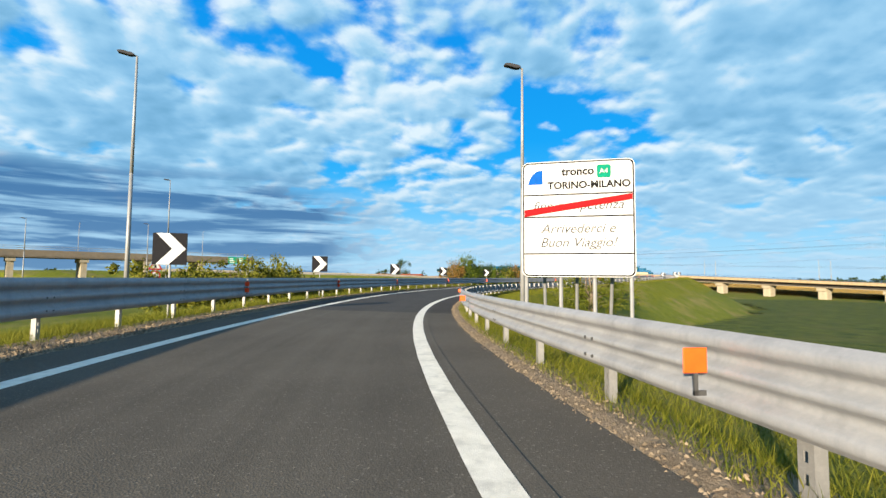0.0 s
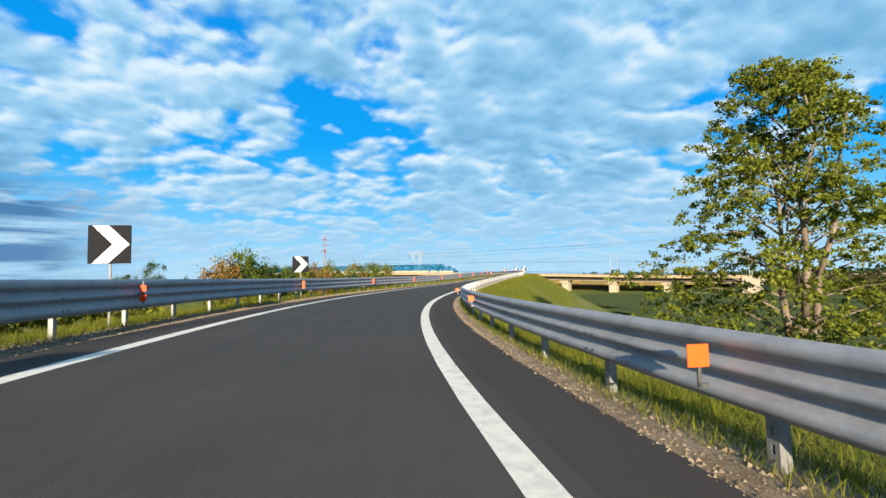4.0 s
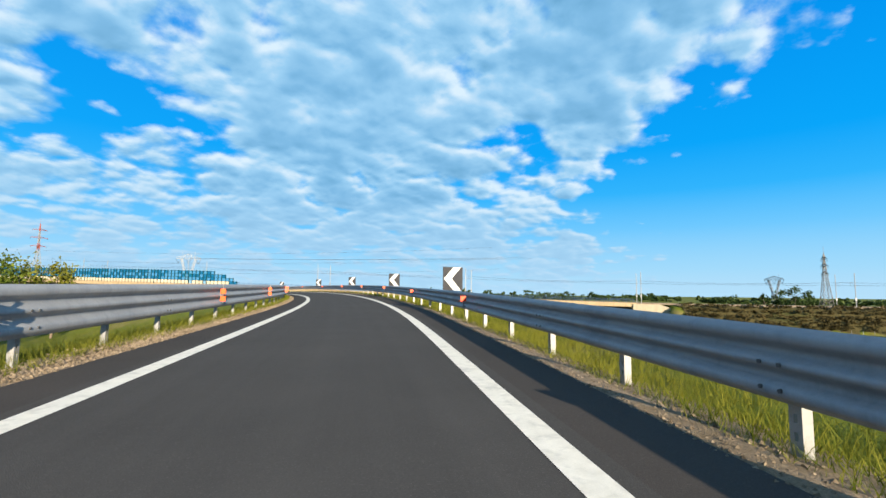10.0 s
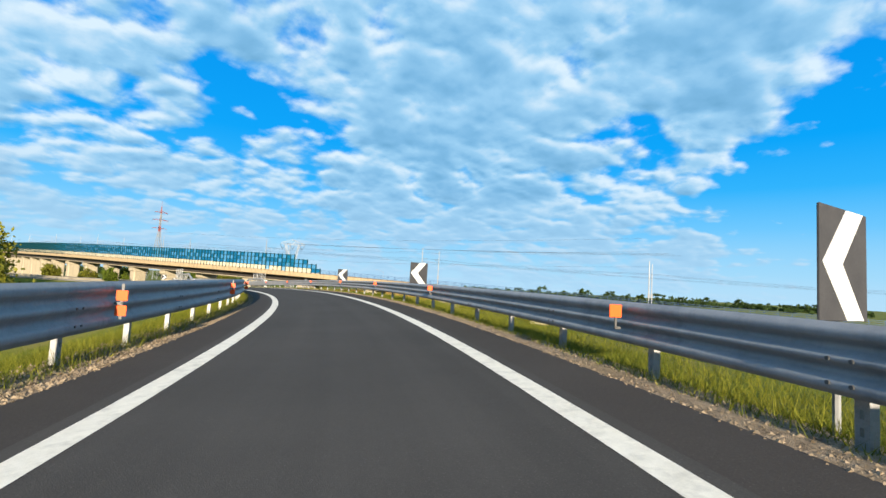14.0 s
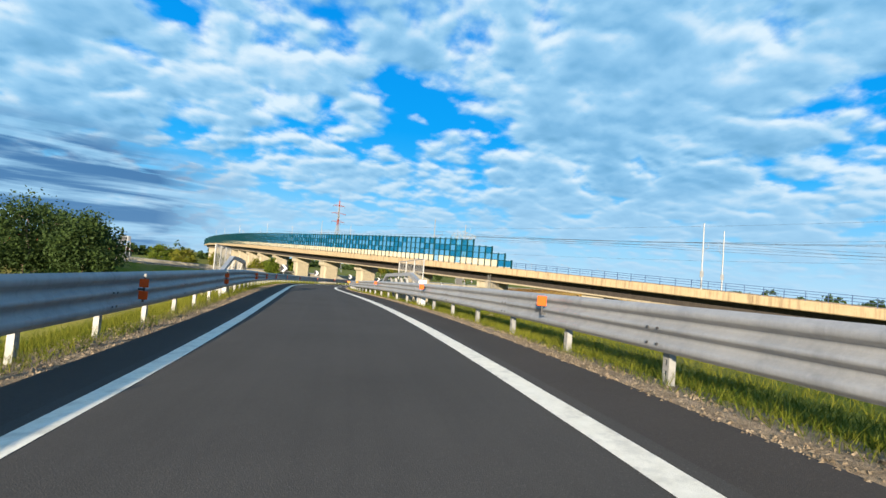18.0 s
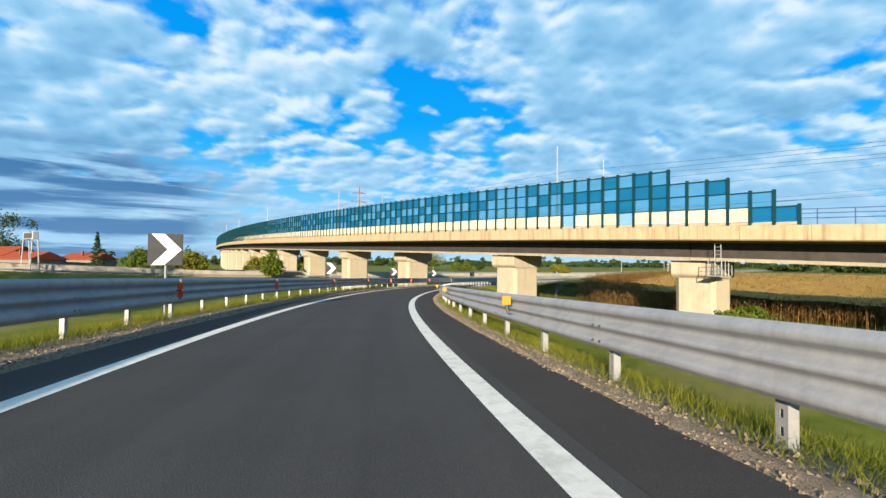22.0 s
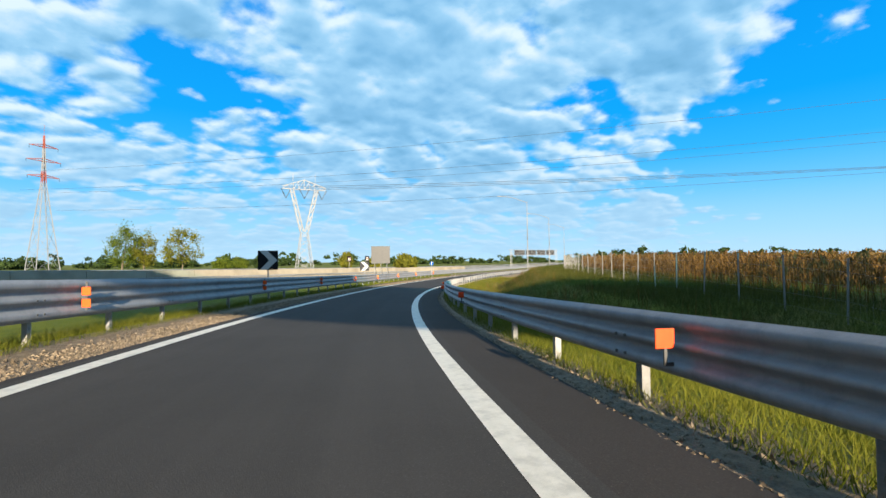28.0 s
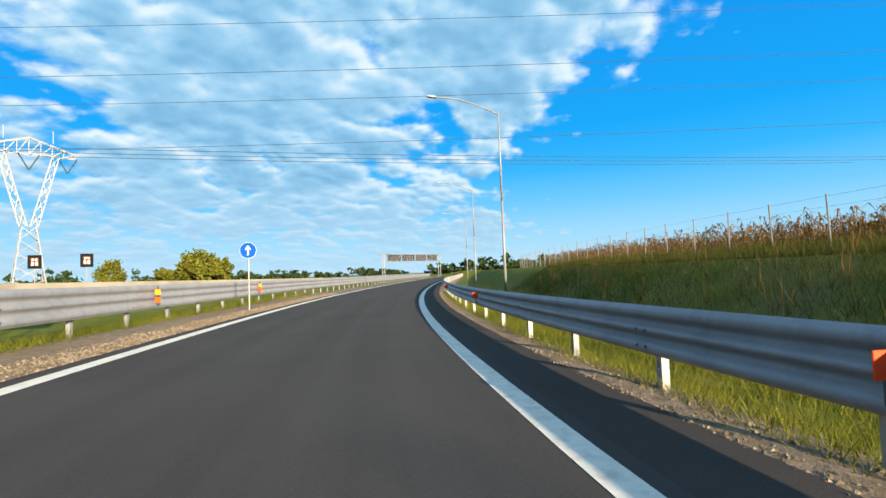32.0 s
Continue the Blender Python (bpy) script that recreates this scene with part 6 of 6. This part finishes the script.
for x, y, h, sp, m in ((131, 507, 16.5, 6.0, M_LEAF), (138, 509, 14, 4.5, M_LEAF_OLIVE), (149, 505, 15, 6.5, M_LEAF_OLIVE), (161, 500, 5, 3.5, M_LEAF), (170, 508, 5, 3.5, M_LEAF), (182, 520, 6, 3, M_LEAF_DARK),
                       (196, 470, 6.5, 2.6, M_LEAF_OLIVE), (206, 466, 4.5, 2.6, M_LEAF_OLIVE), (175, 405, 4.2, 2.2, M_LEAF_OLIVE), (178, 407, 4.0, 2.0, M_LEAF_OLIVE), (83, 380, 7, 3.5, M_LEAF), (70, 372, 6, 3, M_LEAF_OLIVE),
                       (76, 348, 5, 2.4, M_LEAF), (60, 352, 5, 2.6, M_LEAF_OLIVE), (28, 420, 9, 5, M_LEAF), (38, 410, 8, 5, M_LEAF_OLIVE)):
    tree(x, y, on_ground(x, y), h, sp, m, names[id(m)] + " roundish tree in the fields", 400 + n, 4200, 0.28, bare=0.08)
    n += 1
for dk, lat, h, sp in ((-3.2, 2.6, 2.2, 1.9), (-2.6, 5.2, 1.7, 1.6), (-3.4, 7.6, 2.3, 2.0), (-1.5, 0.6, 1.9, 1.7)):
    p = RAIL.at(PIER_K + dk, lat)
    bush(p[0], p[1], on_ground(p[0], p[1]), h, sp, M_LEAF, "green leafy bush at the foot of a viaduct pier", 600 + n, 1500, 0.13)
    n += 1
for x, y, h, sp in ((-43, 477, 24, 13), (-62, 478, 14, 8), (40, 190, 9.5, 3)):
    tree(x, y, on_ground(x, y), h, sp, M_LEAF_DARK, "dark round-topped tree far across the fields", 500 + n, 2200, 0.5, bare=0.1)
    n += 1


def bank_scrub():
    """Unbroken low thicket behind the first rail."""
    rs = np.random.default_rng(15)
    out = []
    for s in np.arange(27, 78, 0.65):
        lat = float(LEFT_FACE(s)) - 7.0 - rs.uniform(0, 6) - 0.08 * s
        p = road_point(s, lat)
        top = p[2] + (rs.uniform(0.9, 2.0) if s < 46 else rs.uniform(0.2, 0.7))
        g = on_ground(p[0], p[1])
        out.append(leaf_cloud(rs, (p[0], p[1], (top + g) / 2), (1.5, 1.5, (top - g) / 2 + 0.3), 420, 0.13))
    return tagged(tri_stuff("thicket", np.concatenate(out), M_LEAF_OLIVE), "low yellow-green thicket along the bank", "thicket", kind="stuff")


bank_scrub()


def fir(x, y, base, H):
    rs = np.random.default_rng(77)
    ob = empty("fir_tree", (x, y, base))
    tagged(ob, "dark pointed fir tree beside the houses", "tree", "trees")
    bm = bmesh.new()
    tube(bm, (0, 0, -0.3), (0, 0, H * 0.97), 0.3, 0.03, 8)
    part("trunk", bm, M_BARK, ob)
    tris = []
    for i in range(26):
        q = i / 26
        tris.append(leaf_cloud(rs, (0, 0, H * (0.12 + 0.86 * q)), (2.9 * (1 - q) + 0.2, 2.9 * (1 - q) + 0.2, 0.45), 130, 0.28, 0.15))
    tri_stuff("crown", np.concatenate(tris), M_LEAF_DARK, ob)


fir(5.5, 443.0, on_ground(5.5, 443.0), 16.0)


def blob_woods(name, x0, y0, x1, y1, n, h, spread, mat, label, seed, size=0.8):
    rs = np.random.default_rng(seed)
    out = []
    for i in range(n):
        q = rs.uniform()
        x, y = x0 + (x1 - x0) * q + rs.normal(0, 12), y0 + (y1 - y0) * q + rs.normal(0, 12)
        hh = h * (0.35 + 1.1 * rs.beta(1.3, 2.6))
        out.append(leaf_cloud(rs, (x, y, float(plain_level(y)) + hh * 0.5), (spread * rs.uniform(0.6, 1.4), spread * rs.uniform(0.6, 1.4), hh * 0.55), 150, size))
    ob = tri_stuff(name, np.concatenate(out), mat)
    return tagged(ob, label, "woods", kind="stuff")


blob_woods("far_woods", -520, 420, 60, 760, 150, 11, 8, M_LEAF_DARK, "far line of dark trees on the plain", 1, 1.3)
blob_woods("far_woods", 60, 780, 620, 700, 150, 9, 8, M_LEAF_DARK, "far line of dark trees on the plain", 2, 1.3)
blob_woods("far_woods", 420, 520, 820, 330, 150, 10, 9, M_LEAF_DARK, "far line of dark trees on the plain", 3, 1.3)
blob_woods("far_woods", 640, 330, 720, -200, 120, 8, 8, M_LEAF_DARK, "far line of dark trees on the plain", 4, 1.3)
blob_woods("far_woods", -600, 420, -420, -100, 110, 12, 8, M_LEAF_DARK, "far line of dark trees on the plain", 5, 1.3)
blob_woods("far_woods", -100, 62, -130, 40, 26, 14, 7, M_LEAF_DARK, "dark trees beside the flyover", 6, 0.5)


def bank_hedge():
    """Brownish scrub along the railway bank."""
    rs = np.random.default_rng(9)
    out = []
    for k in np.arange(-480, -150, 1.35):
        for lat in (-9.0, -7.0, -5.0, -3.0, -1.2):
            p = RAIL.at(k + rs.normal(0, 0.8), lat + rs.normal(0, 0.8))
            z = float(ground_height(np.array([p[0]]), np.array([p[1]]))[0]) if lat < -6 else p[2] - 0.6 - max(0, -lat - 1.0) * 0.62
            out.append(leaf_cloud(rs, (p[0], p[1], z + 0.5), (1.9, 1.9, rs.uniform(0.4, 0.65)), 110, 0.24))
    ob = tri_stuff("bank_scrub", np.concatenate(out), M_SCRUB)
    return tagged(ob, "brown-green scrub covering the railway bank", "scrub", kind="stuff")


M_BROWN_BANK = surface("brown weedy bank", (0.040, 0.036, 0.012), (0.088, 0.070, 0.026), 0.5, 9.0, 0.95, bump=0.9, bump_dist=0.15, stain=(0.05, 0.055, 0.016), stain_scale=0.08)
cover = RAIL.sweep("verge", np.arange(-480, -147, 3.0), [(-10.5, -6.3), (-7.0, -4.0), (-4.0, -2.2), (-1.2, -0.4), (0.3, -0.3)], M_BROWN_BANK, smooth=True)
tagged(cover, "brown-green weedy slope of the railway bank", "verge", kind="structure")
M_SCRUB = foliage("scrub", (0.038, 0.032, 0.011), (0.085, 0.066, 0.026), 0.12)
bank_hedge()


# ---- grass on the verges ----
def blades(rs, pts, hmin, hmax, width, lean_by=0.5):
    n = len(pts)
    h = hmin + (hmax - hmin) * rs.beta(1.5, 2.6, (n, 1))
    a = rs.uniform(0, 2 * math.pi, n)
    side = np.stack([np.cos(a), np.sin(a), np.zeros(n)], 1) * width * rs.uniform(0.6, 1.4, (n, 1))
    lean = np.concatenate([rs.normal(0, lean_by, (n, 2)) * h, h], 1)
    return np.stack([pts - side, pts + side, pts + lean], 1)


def verge_grass(name, s0, s1, face, sign, near, far, count, hmin, hmax, seed, mat, label):
    rs = np.random.default_rng(seed)
    s = rs.uniform(s0, s1, count)
    tuft = np.round(s * 2.2) / 2.2 + rs.normal(0, 0.13, count)
    s = np.where(rs.uniform(size=count) < 0.6, tuft, s)
    out = near + (far - near) * rs.beta(1.2, 1.5, count)
    bare = (s > 320) & (s < 341) & (rs.uniform(size=count) < 0.85)
    s, out = s[~bare], out[~bare]
    lat = np.array([face(s)]).ravel() + sign * out
    p = road_point(s, lat)
    g = ground_height(p[:, 0], p[:, 1])
    road_z = p[:, 2] - 0.04 - np.maximum(out - 0.3, 0) * 0.25
    p[:, 2] = np.where(out < 0.85, road_z, g - 0.02)
    return tagged(tri_stuff(name, blades(rs, p, hmin, hmax, 0.0042), mat), label, "grass", kind="stuff")


for a in range(-20, 430, 50):
    verge_grass("verge_grass", a, a + 50, RIGHT_FACE, 1, -0.06, 2.2, 56000, 0.04, 0.26, 600 + a, M_GRASS, "rough green and straw-coloured grass under the guard rail")
    verge_grass("verge_grass", a, a + 50, LEFT_FACE, -1, -0.28, 3.6, 60000, 0.05, 0.40, 700 + a, M_GRASS, "rough green and straw-coloured grass under the guard rail")
# past station 310 the bank's shade is in the blades' colour
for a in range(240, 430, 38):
    verge_grass("bank_grass", a, a + 38, RIGHT_FACE, 1, 1.8 if a < 310 else 4.2, 9.5, 34000, 0.12, 0.45 if a < 310 else 0.62, 1600 + a, M_GRASS if a < 310 else M_BANK_SHADE, "tall unmown grass on the roadside bank")


verge_grass("tall_weeds", 352, 440, RIGHT_FACE, 1, 1.2, 9.5, 1500, 0.7, 1.5, 4600, M_STRAW, "pale dry weed stalks standing on the bank")
for a in range(28, 248, 44):
    verge_grass("bank_grass", a, a + 44, RIGHT_FACE, 1, 1.8, 9.5, 34000, 0.10, 0.40, 3600 + a, M_GRASS, "tall unmown grass on the roadside bank")
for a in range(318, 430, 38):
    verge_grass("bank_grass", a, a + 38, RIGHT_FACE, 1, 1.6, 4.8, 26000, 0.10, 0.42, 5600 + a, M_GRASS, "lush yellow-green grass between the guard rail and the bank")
    # coloured darker in place of the shade on this strip
    verge_grass("field_edge_grass", a, a + 38, RIGHT_FACE, 1, 8.0, 17.5, 60000, 0.25, 0.85, 2600 + a, M_BANK_SHADE, "rank grass between the fence and the maize, shade put into its colour")


def pebbles(name, s0, s1, face, sign, near, far, count, seed):
    """Loose stones lying on the gravel strip."""
    rs = np.random.default_rng(seed)
    s = rs.uniform(s0, s1, count)
    p = road_point(s, np.array([face(s)]).ravel() + sign * (near + (far - near) * rs.beta(1.2, 2.2, count)), -0.018)
    r = rs.uniform(0.012, 0.038, (count, 1, 1)) * np.array([1, 1, 0.8])
    a = rs.uniform(0, 6.28, count)
    corners = np.stack([np.stack([np.cos(a + k * 2.09), np.sin(a + k * 2.09), rs.uniform(-0.2, 0.2, count)], 1) for k in range(3)], 1) * r
    top = np.stack([rs.normal(0, 0.3, count), rs.normal(0, 0.3, count), np.ones(count)], 1)[:, None] * r
    base = p[:, None]
    c, t = base + corners, base + top
    tris = np.concatenate([np.stack([c[:, k], c[:, (k + 1) % 3], t[:, 0]], 1) for k in range(3)])
    return tagged(tri_stuff(name, tris, M_PEBBLE), "loose tan stones along the edge of the asphalt", "gravel", kind="stuff")


M_PEBBLE = foliage("pebbles", (0.10, 0.075, 0.048), (0.34, 0.265, 0.18), 2.0)
for a in range(-10, 430, 55):
    pebbles("gravel_stones", a, a + 55, lambda q: left_line(q) - left_shoulder(q), -1, -0.03, 1.1, 5000 if 190 < a < 310 else 16000, 40 + a)
    pebbles("gravel_stones", a, a + 55, right_line, 1, 1.05, 1.6, 9000, 90 + a)


def weeds():
    rs = np.random.default_rng(31)
    s = rs.uniform(350, 425, 420)
    out = rs.uniform(2.0, 8.5, 420)
    p = road_point(s, RIGHT_FACE(s) + out)
    p[:, 2] = ground_height(p[:, 0], p[:, 1])
    tris = blades(rs, np.repeat(p, 3, 0) + rs.normal(0, 0.03, (1260, 3)) * np.array([1, 1, 0]), 0.6, 1.1, 0.009, 0.10)
    tagged(tri_stuff("weeds", tris, M_CORN), "dry weed stalks standing on the bank", "weeds", kind="stuff")


weeds()


# ---- maize field ----
def maize_field():
    rs = np.random.default_rng(21)
    gx, gy = np.meshgrid(np.arange(112, 300, 0.8), np.arange(180, 400, 0.42))
    px = (gx + rs.normal(0, 0.06, gx.shape)).ravel()
    py = (gy + rs.normal(0, 0.1, gy.shape)).ravel()
    i, off, dist = near_line(px, py, A_X[::4], A_Y[::4], A_HEAD[::4])
    s = S[::4][i]
    keep = (off > np.where(s > 340, 17.0, 19.0)) & (s > 225) & (s < 470)
    i2, off2, d2 = near_line(px, py, RAIL.x[::3], RAIL.y[::3], RAIL.h[::3])
    k2 = RAIL.k[::3][i2]
    keep &= (off2 > DECK_W + 5.0)
    front = keep & ((off < 30) | (off2 < DECK_W + 12))
    rest = keep & ~front & (rs.uniform(size=len(px)) < 0.16) & (off < 90)

    def stalks(sel, leaves, name):
        p = np.stack([px[sel], py[sel], np.maximum(ground_height(px[sel], py[sel]), 0)], 1)
        n = len(p)
        h = rs.uniform(2.25, 2.9, n) * (1 - 0.27 * smoothstep(335, 362, s[sel]))
        tris = []
        a = rs.uniform(0, 2 * math.pi, n)
        w = np.stack([np.cos(a), np.sin(a), 0 * a], 1) * 0.022
        top = p + np.stack([rs.normal(0, 0.06, n), rs.normal(0, 0.06, n), h], 1)
        tris += [np.stack([p - w, p + w, top], 1)]
        for j in range(leaves):
            q = rs.uniform(0.25, 0.95, (n, 1))
            b = rs.uniform(0, 2 * math.pi, n)
            d = np.stack([np.cos(b), np.sin(b), 0 * b], 1)
            root = p + (top - p) * q
            mid = root + d * rs.uniform(0.2, 0.36, (n, 1)) + np.array([0, 0, 0.16])
            end = root + d * rs.uniform(0.4, 0.7, (n, 1)) - np.array([0, 0, 1]) * rs.uniform(0.05, 0.35, (n, 1))
            sd = np.cross(d, [0, 0, 1.0]) * 0.035
            tris += [np.stack([root, mid - sd, mid + sd], 1), np.stack([mid - sd, end, mid + sd], 1)]
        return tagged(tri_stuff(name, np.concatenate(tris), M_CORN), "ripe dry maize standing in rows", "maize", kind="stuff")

    stalks(front, 6, "maize")
    stalks(rest, 5, "maize")


maize_field()
# the closed tops of the field behind the first rows
gx, gy = np.arange(120, 420, 3.0), np.arange(180, 420, 3.0)
mx, my = np.meshgrid(gx, gy)
fx, fy = mx.ravel(), my.ravel()
i, off, dist = near_line(fx, fy, A_X[::4], A_Y[::4], A_HEAD[::4])
i2, off2, d2 = near_line(fx, fy, RAIL.x[::3], RAIL.y[::3], RAIL.h[::3])
ok = (off > 25) & (S[::4][i] > 225) & (S[::4][i] < 470) & (off2 > DECK_W + 9)
zz = np.maximum(ground_height(fx, fy), 0) + 2.2 * (1 - 0.30 * smoothstep(335, 362, S[::4][i])) + np.random.default_rng(3).normal(0, 0.12, len(fx))
w = len(gx)
fc = [(r * w + c, r * w + c + 1, (r + 1) * w + c + 1, (r + 1) * w + c) for r in range(len(gy) - 1) for c in range(w - 1)
      if ok[r * w + c] and ok[r * w + c + 1] and ok[(r + 1) * w + c + 1] and ok[(r + 1) * w + c]]
tagged(mesh_ob("maize_tops", np.stack([fx, fy, zz], 1), fc, M_CORN_SUNLIT), "tawny tops of the ripe maize field, sunlight put into the tone", "maize", kind="stuff")


# ---- crop field right of the first bend ----
M_CROP = surface("young crop", (0.022, 0.038, 0.006), (0.105, 0.118, 0.020), 0.35, 3.0, 0.95, bump=1.0, bump_dist=0.25, stain=(0.085, 0.085, 0.022), stain_scale=0.09)
gx, gy = np.arange(14, 190, 4.0), np.arange(-40, 190, 4.0)
mx, my = np.meshgrid(gx, gy)
fx, fy = mx.ravel(), my.ravel()
gz = ground_height(fx, fy)
i, off, dist = near_line(fx, fy, A_X[::4], A_Y[::4], A_HEAD[::4])
i2, off2, d2 = near_line(fx, fy, RAIL.x[::3], RAIL.y[::3], RAIL.h[::3])
ok = (off > 15) & (off2 < -12.5) & (gz < 0.5)
w = len(gx)
fc = [(r * w + c, r * w + c + 1, (r + 1) * w + c + 1, (r + 1) * w + c) for r in range(len(gy) - 1) for c in range(w - 1)
      if ok[r * w + c] and ok[r * w + c + 1] and ok[(r + 1) * w + c + 1] and ok[(r + 1) * w + c]]
tagged(mesh_ob("crop_field", np.stack([fx, fy, np.maximum(gz, 0) + 0.32], 1), fc, M_CROP, smooth=True), "dark green young crop field", "field", kind="structure")


# ---- roadside fence by the maize ----
M_FENCE = surface("weathered fence steel", (0.15, 0.145, 0.13), (0.23, 0.22, 0.20), 3.0, 40.0, 0.7)


def wire_fence(s0, s1, lat, label):
    p0 = road_point(s0, lat)
    ob = empty("wire_fence", (p0[0], p0[1], on_ground(p0[0], p0[1])))
    inv = Matrix.Translation(-ob.location)
    tagged(ob, label, "fence")
    bm = bmesh.new()
    tube(bm, (0, 0, -0.3), (0, 0, 2.0), 0.03, n=6)
    tube(bm, (0, 0, 1.98), (0.0, 0, 2.02), 0.04, n=6)
    me = mesh_data(bm, "fence_post", M_FENCE)
    tops = []
    for s in np.arange(s0, s1, 2.6):
        p = road_point(s, lat + 0.3 * math.sin(s * 0.05))
        z = on_ground(p[0], p[1])
        q = new("fence_post", me)
        q.parent, q.matrix_parent_inverse = ob, inv
        q.matrix_basis = pose(p[0], p[1], z, 1.5 * math.sin(s * 1.7), 1.5 * math.cos(s * 2.3), 0)
        tops.append(Vector((p[0], p[1], z)))
    for dz in (0.25, 0.7, 1.15, 1.6, 1.95):
        bm = bmesh.new()
        poly_tube(bm, [a + Vector((0, 0, dz)) for a in tops], 0.004, 3)
        q = part("wire", bm, M_FENCE)
        q.parent, q.matrix_parent_inverse = ob, inv
    bm = bmesh.new()
    for a, b in zip(tops, tops[1:]):
        for i in range(12):
            c = a.lerp(b, i / 12)
            tube(bm, c + Vector((0, 0, 0.1)), c + Vector((0, 0, 1.95)), 0.0016, n=3, cap=False)
    q = part("netting", bm, M_FENCE)
    q.parent, q.matrix_parent_inverse = ob, inv


wire_fence(345, 470, 14.2, "galvanised wire fence on thin posts along the maize")
bm = bmesh.new()
me = mesh_data(tube(bm, (0, 0, -0.2), (0, 0, 1.1), 0.05, n=5), "fence_stake", M_GALV)
ob = empty("stake_fence", RAIL.at(-140, -15))
tagged(ob, "row of pale fence stakes at the foot of the railway bank", "fence")
inv = Matrix.Translation(-ob.location)
for k in np.arange(-330, -118, 2.2):
    p = RAIL.at(k, -13.0)
    q = new("stake", me)
    q.parent, q.matrix_parent_inverse = ob, inv
    q.matrix_basis = pose(p[0], p[1], on_ground(p[0], p[1]))


# ---- houses and the far flyover ----
def house(x, y, turn, w, d, h, label):
    g = on_ground(x, y)
    ob = empty("house", (x, y, g), turn)
    tagged(ob, label, "house", "houses")
    bm = bmesh.new()
    box(bm, -w / 2, w / 2, -d / 2, d / 2, -0.5, h)
    part("wall", bm, M_PLASTER, ob)
    bm = bmesh.new()
    prism(bm, [(-w / 2 - 0.5, h), (w / 2 + 0.5, h), (w / 2 + 0.5, h + 0.2), (0, h + 0.24 * w), (-w / 2 - 0.5, h + 0.2)], -d / 2 - 0.5, d / 2 + 0.5)
    bmesh.ops.recalc_face_normals(bm, faces=bm.faces)
    part("roof", bm, M_ROOF, ob)
    for i in range(int(w // 3)):
        for z in ([1.0, 3.8] if h > 5 else [1.0]):
            bm = bmesh.new()
            xx = -w / 2 + 1.5 + i * 3
            box(bm, xx - 0.5, xx + 0.5, -d / 2 - 0.03, -d / 2 + 0.05, z, z + 1.4)
            part("window", bm, M_WINDOW, ob)
    bm = bmesh.new()
    box(bm, -w / 4 - 0.3, -w / 4 + 0.3, -0.3, 0.3, h + 0.05 * w, h + 0.3 * w)
    part("chimney", bm, M_ROOF, ob)


house(-30, 452, 68, 16, 22, 6.0, "house with a broad red tiled roof")
house(-14, 440, 60, 12, 18, 5.0, "house with a broad red tiled roof")
house(-62, 470, 75, 14, 20, 6.5, "house with a broad red tiled roof")
house(-5, 462, 70, 12, 14, 5.0, "house with a broad red tiled roof")


def flyover():
    a, b = Vector((-190, 55, 10.2)), Vector((-72, 172, 10.4))
    d = (b - a)
    L = d.xy.length
    ob = empty("flyover", (a.x, a.y, 0), math.degrees(math.atan2(d.y, d.x)))
    tagged(ob, "grey concrete motorway flyover on slim piers", "flyover")
    bm = bmesh.new()
    box(bm, 0, L, -6, 6, 12.6, 13.8)
    part("deck", bm, M_SOFFIT, ob)
    for y in (-6.1, 5.9):
        bm = bmesh.new()
        box(bm, 0, L, y, y + 0.2, 12.9, 14.6)
        part("parapet", bm, M_SOFFIT, ob)
    for i in range(10):
        bm = bmesh.new()
        x = 8 + i * (L - 10) / 10
        box(bm, x, x + 1.4, -4.5, 4.5, -1, 11.5)
        box(bm, x - 0.3, x + 1.7, -5.5, 5.5, 11.5, 12.6)
        part("pier", bm, M_CONCRETE, ob)
    for z in (15.1, 15.6):
        bm = bmesh.new()
        tube(bm, (0, -6, z), (L, -6, z), 0.06)
        part("rail", bm, M_GALV, ob)
    for i in range(56):
        bm = bmesh.new()
        tube(bm, (i * L / 56, -6, 14.5), (i * L / 56, -6, 15.65), 0.05, n=4)
        part("rail_post", bm, M_GALV, ob)
    for i in range(5):
        bm = bmesh.new()
        tube(bm, (15 + i * 34, 0, 13.7), (15 + i * 34, 0, 23), 0.1, 0.06)
        tube(bm, (15 + i * 34, 0, 23), (15 + i * 34, -1.5, 23.3), 0.06, 0.05)
        part("lamp_mast", bm, M_GALV, ob)


flyover()
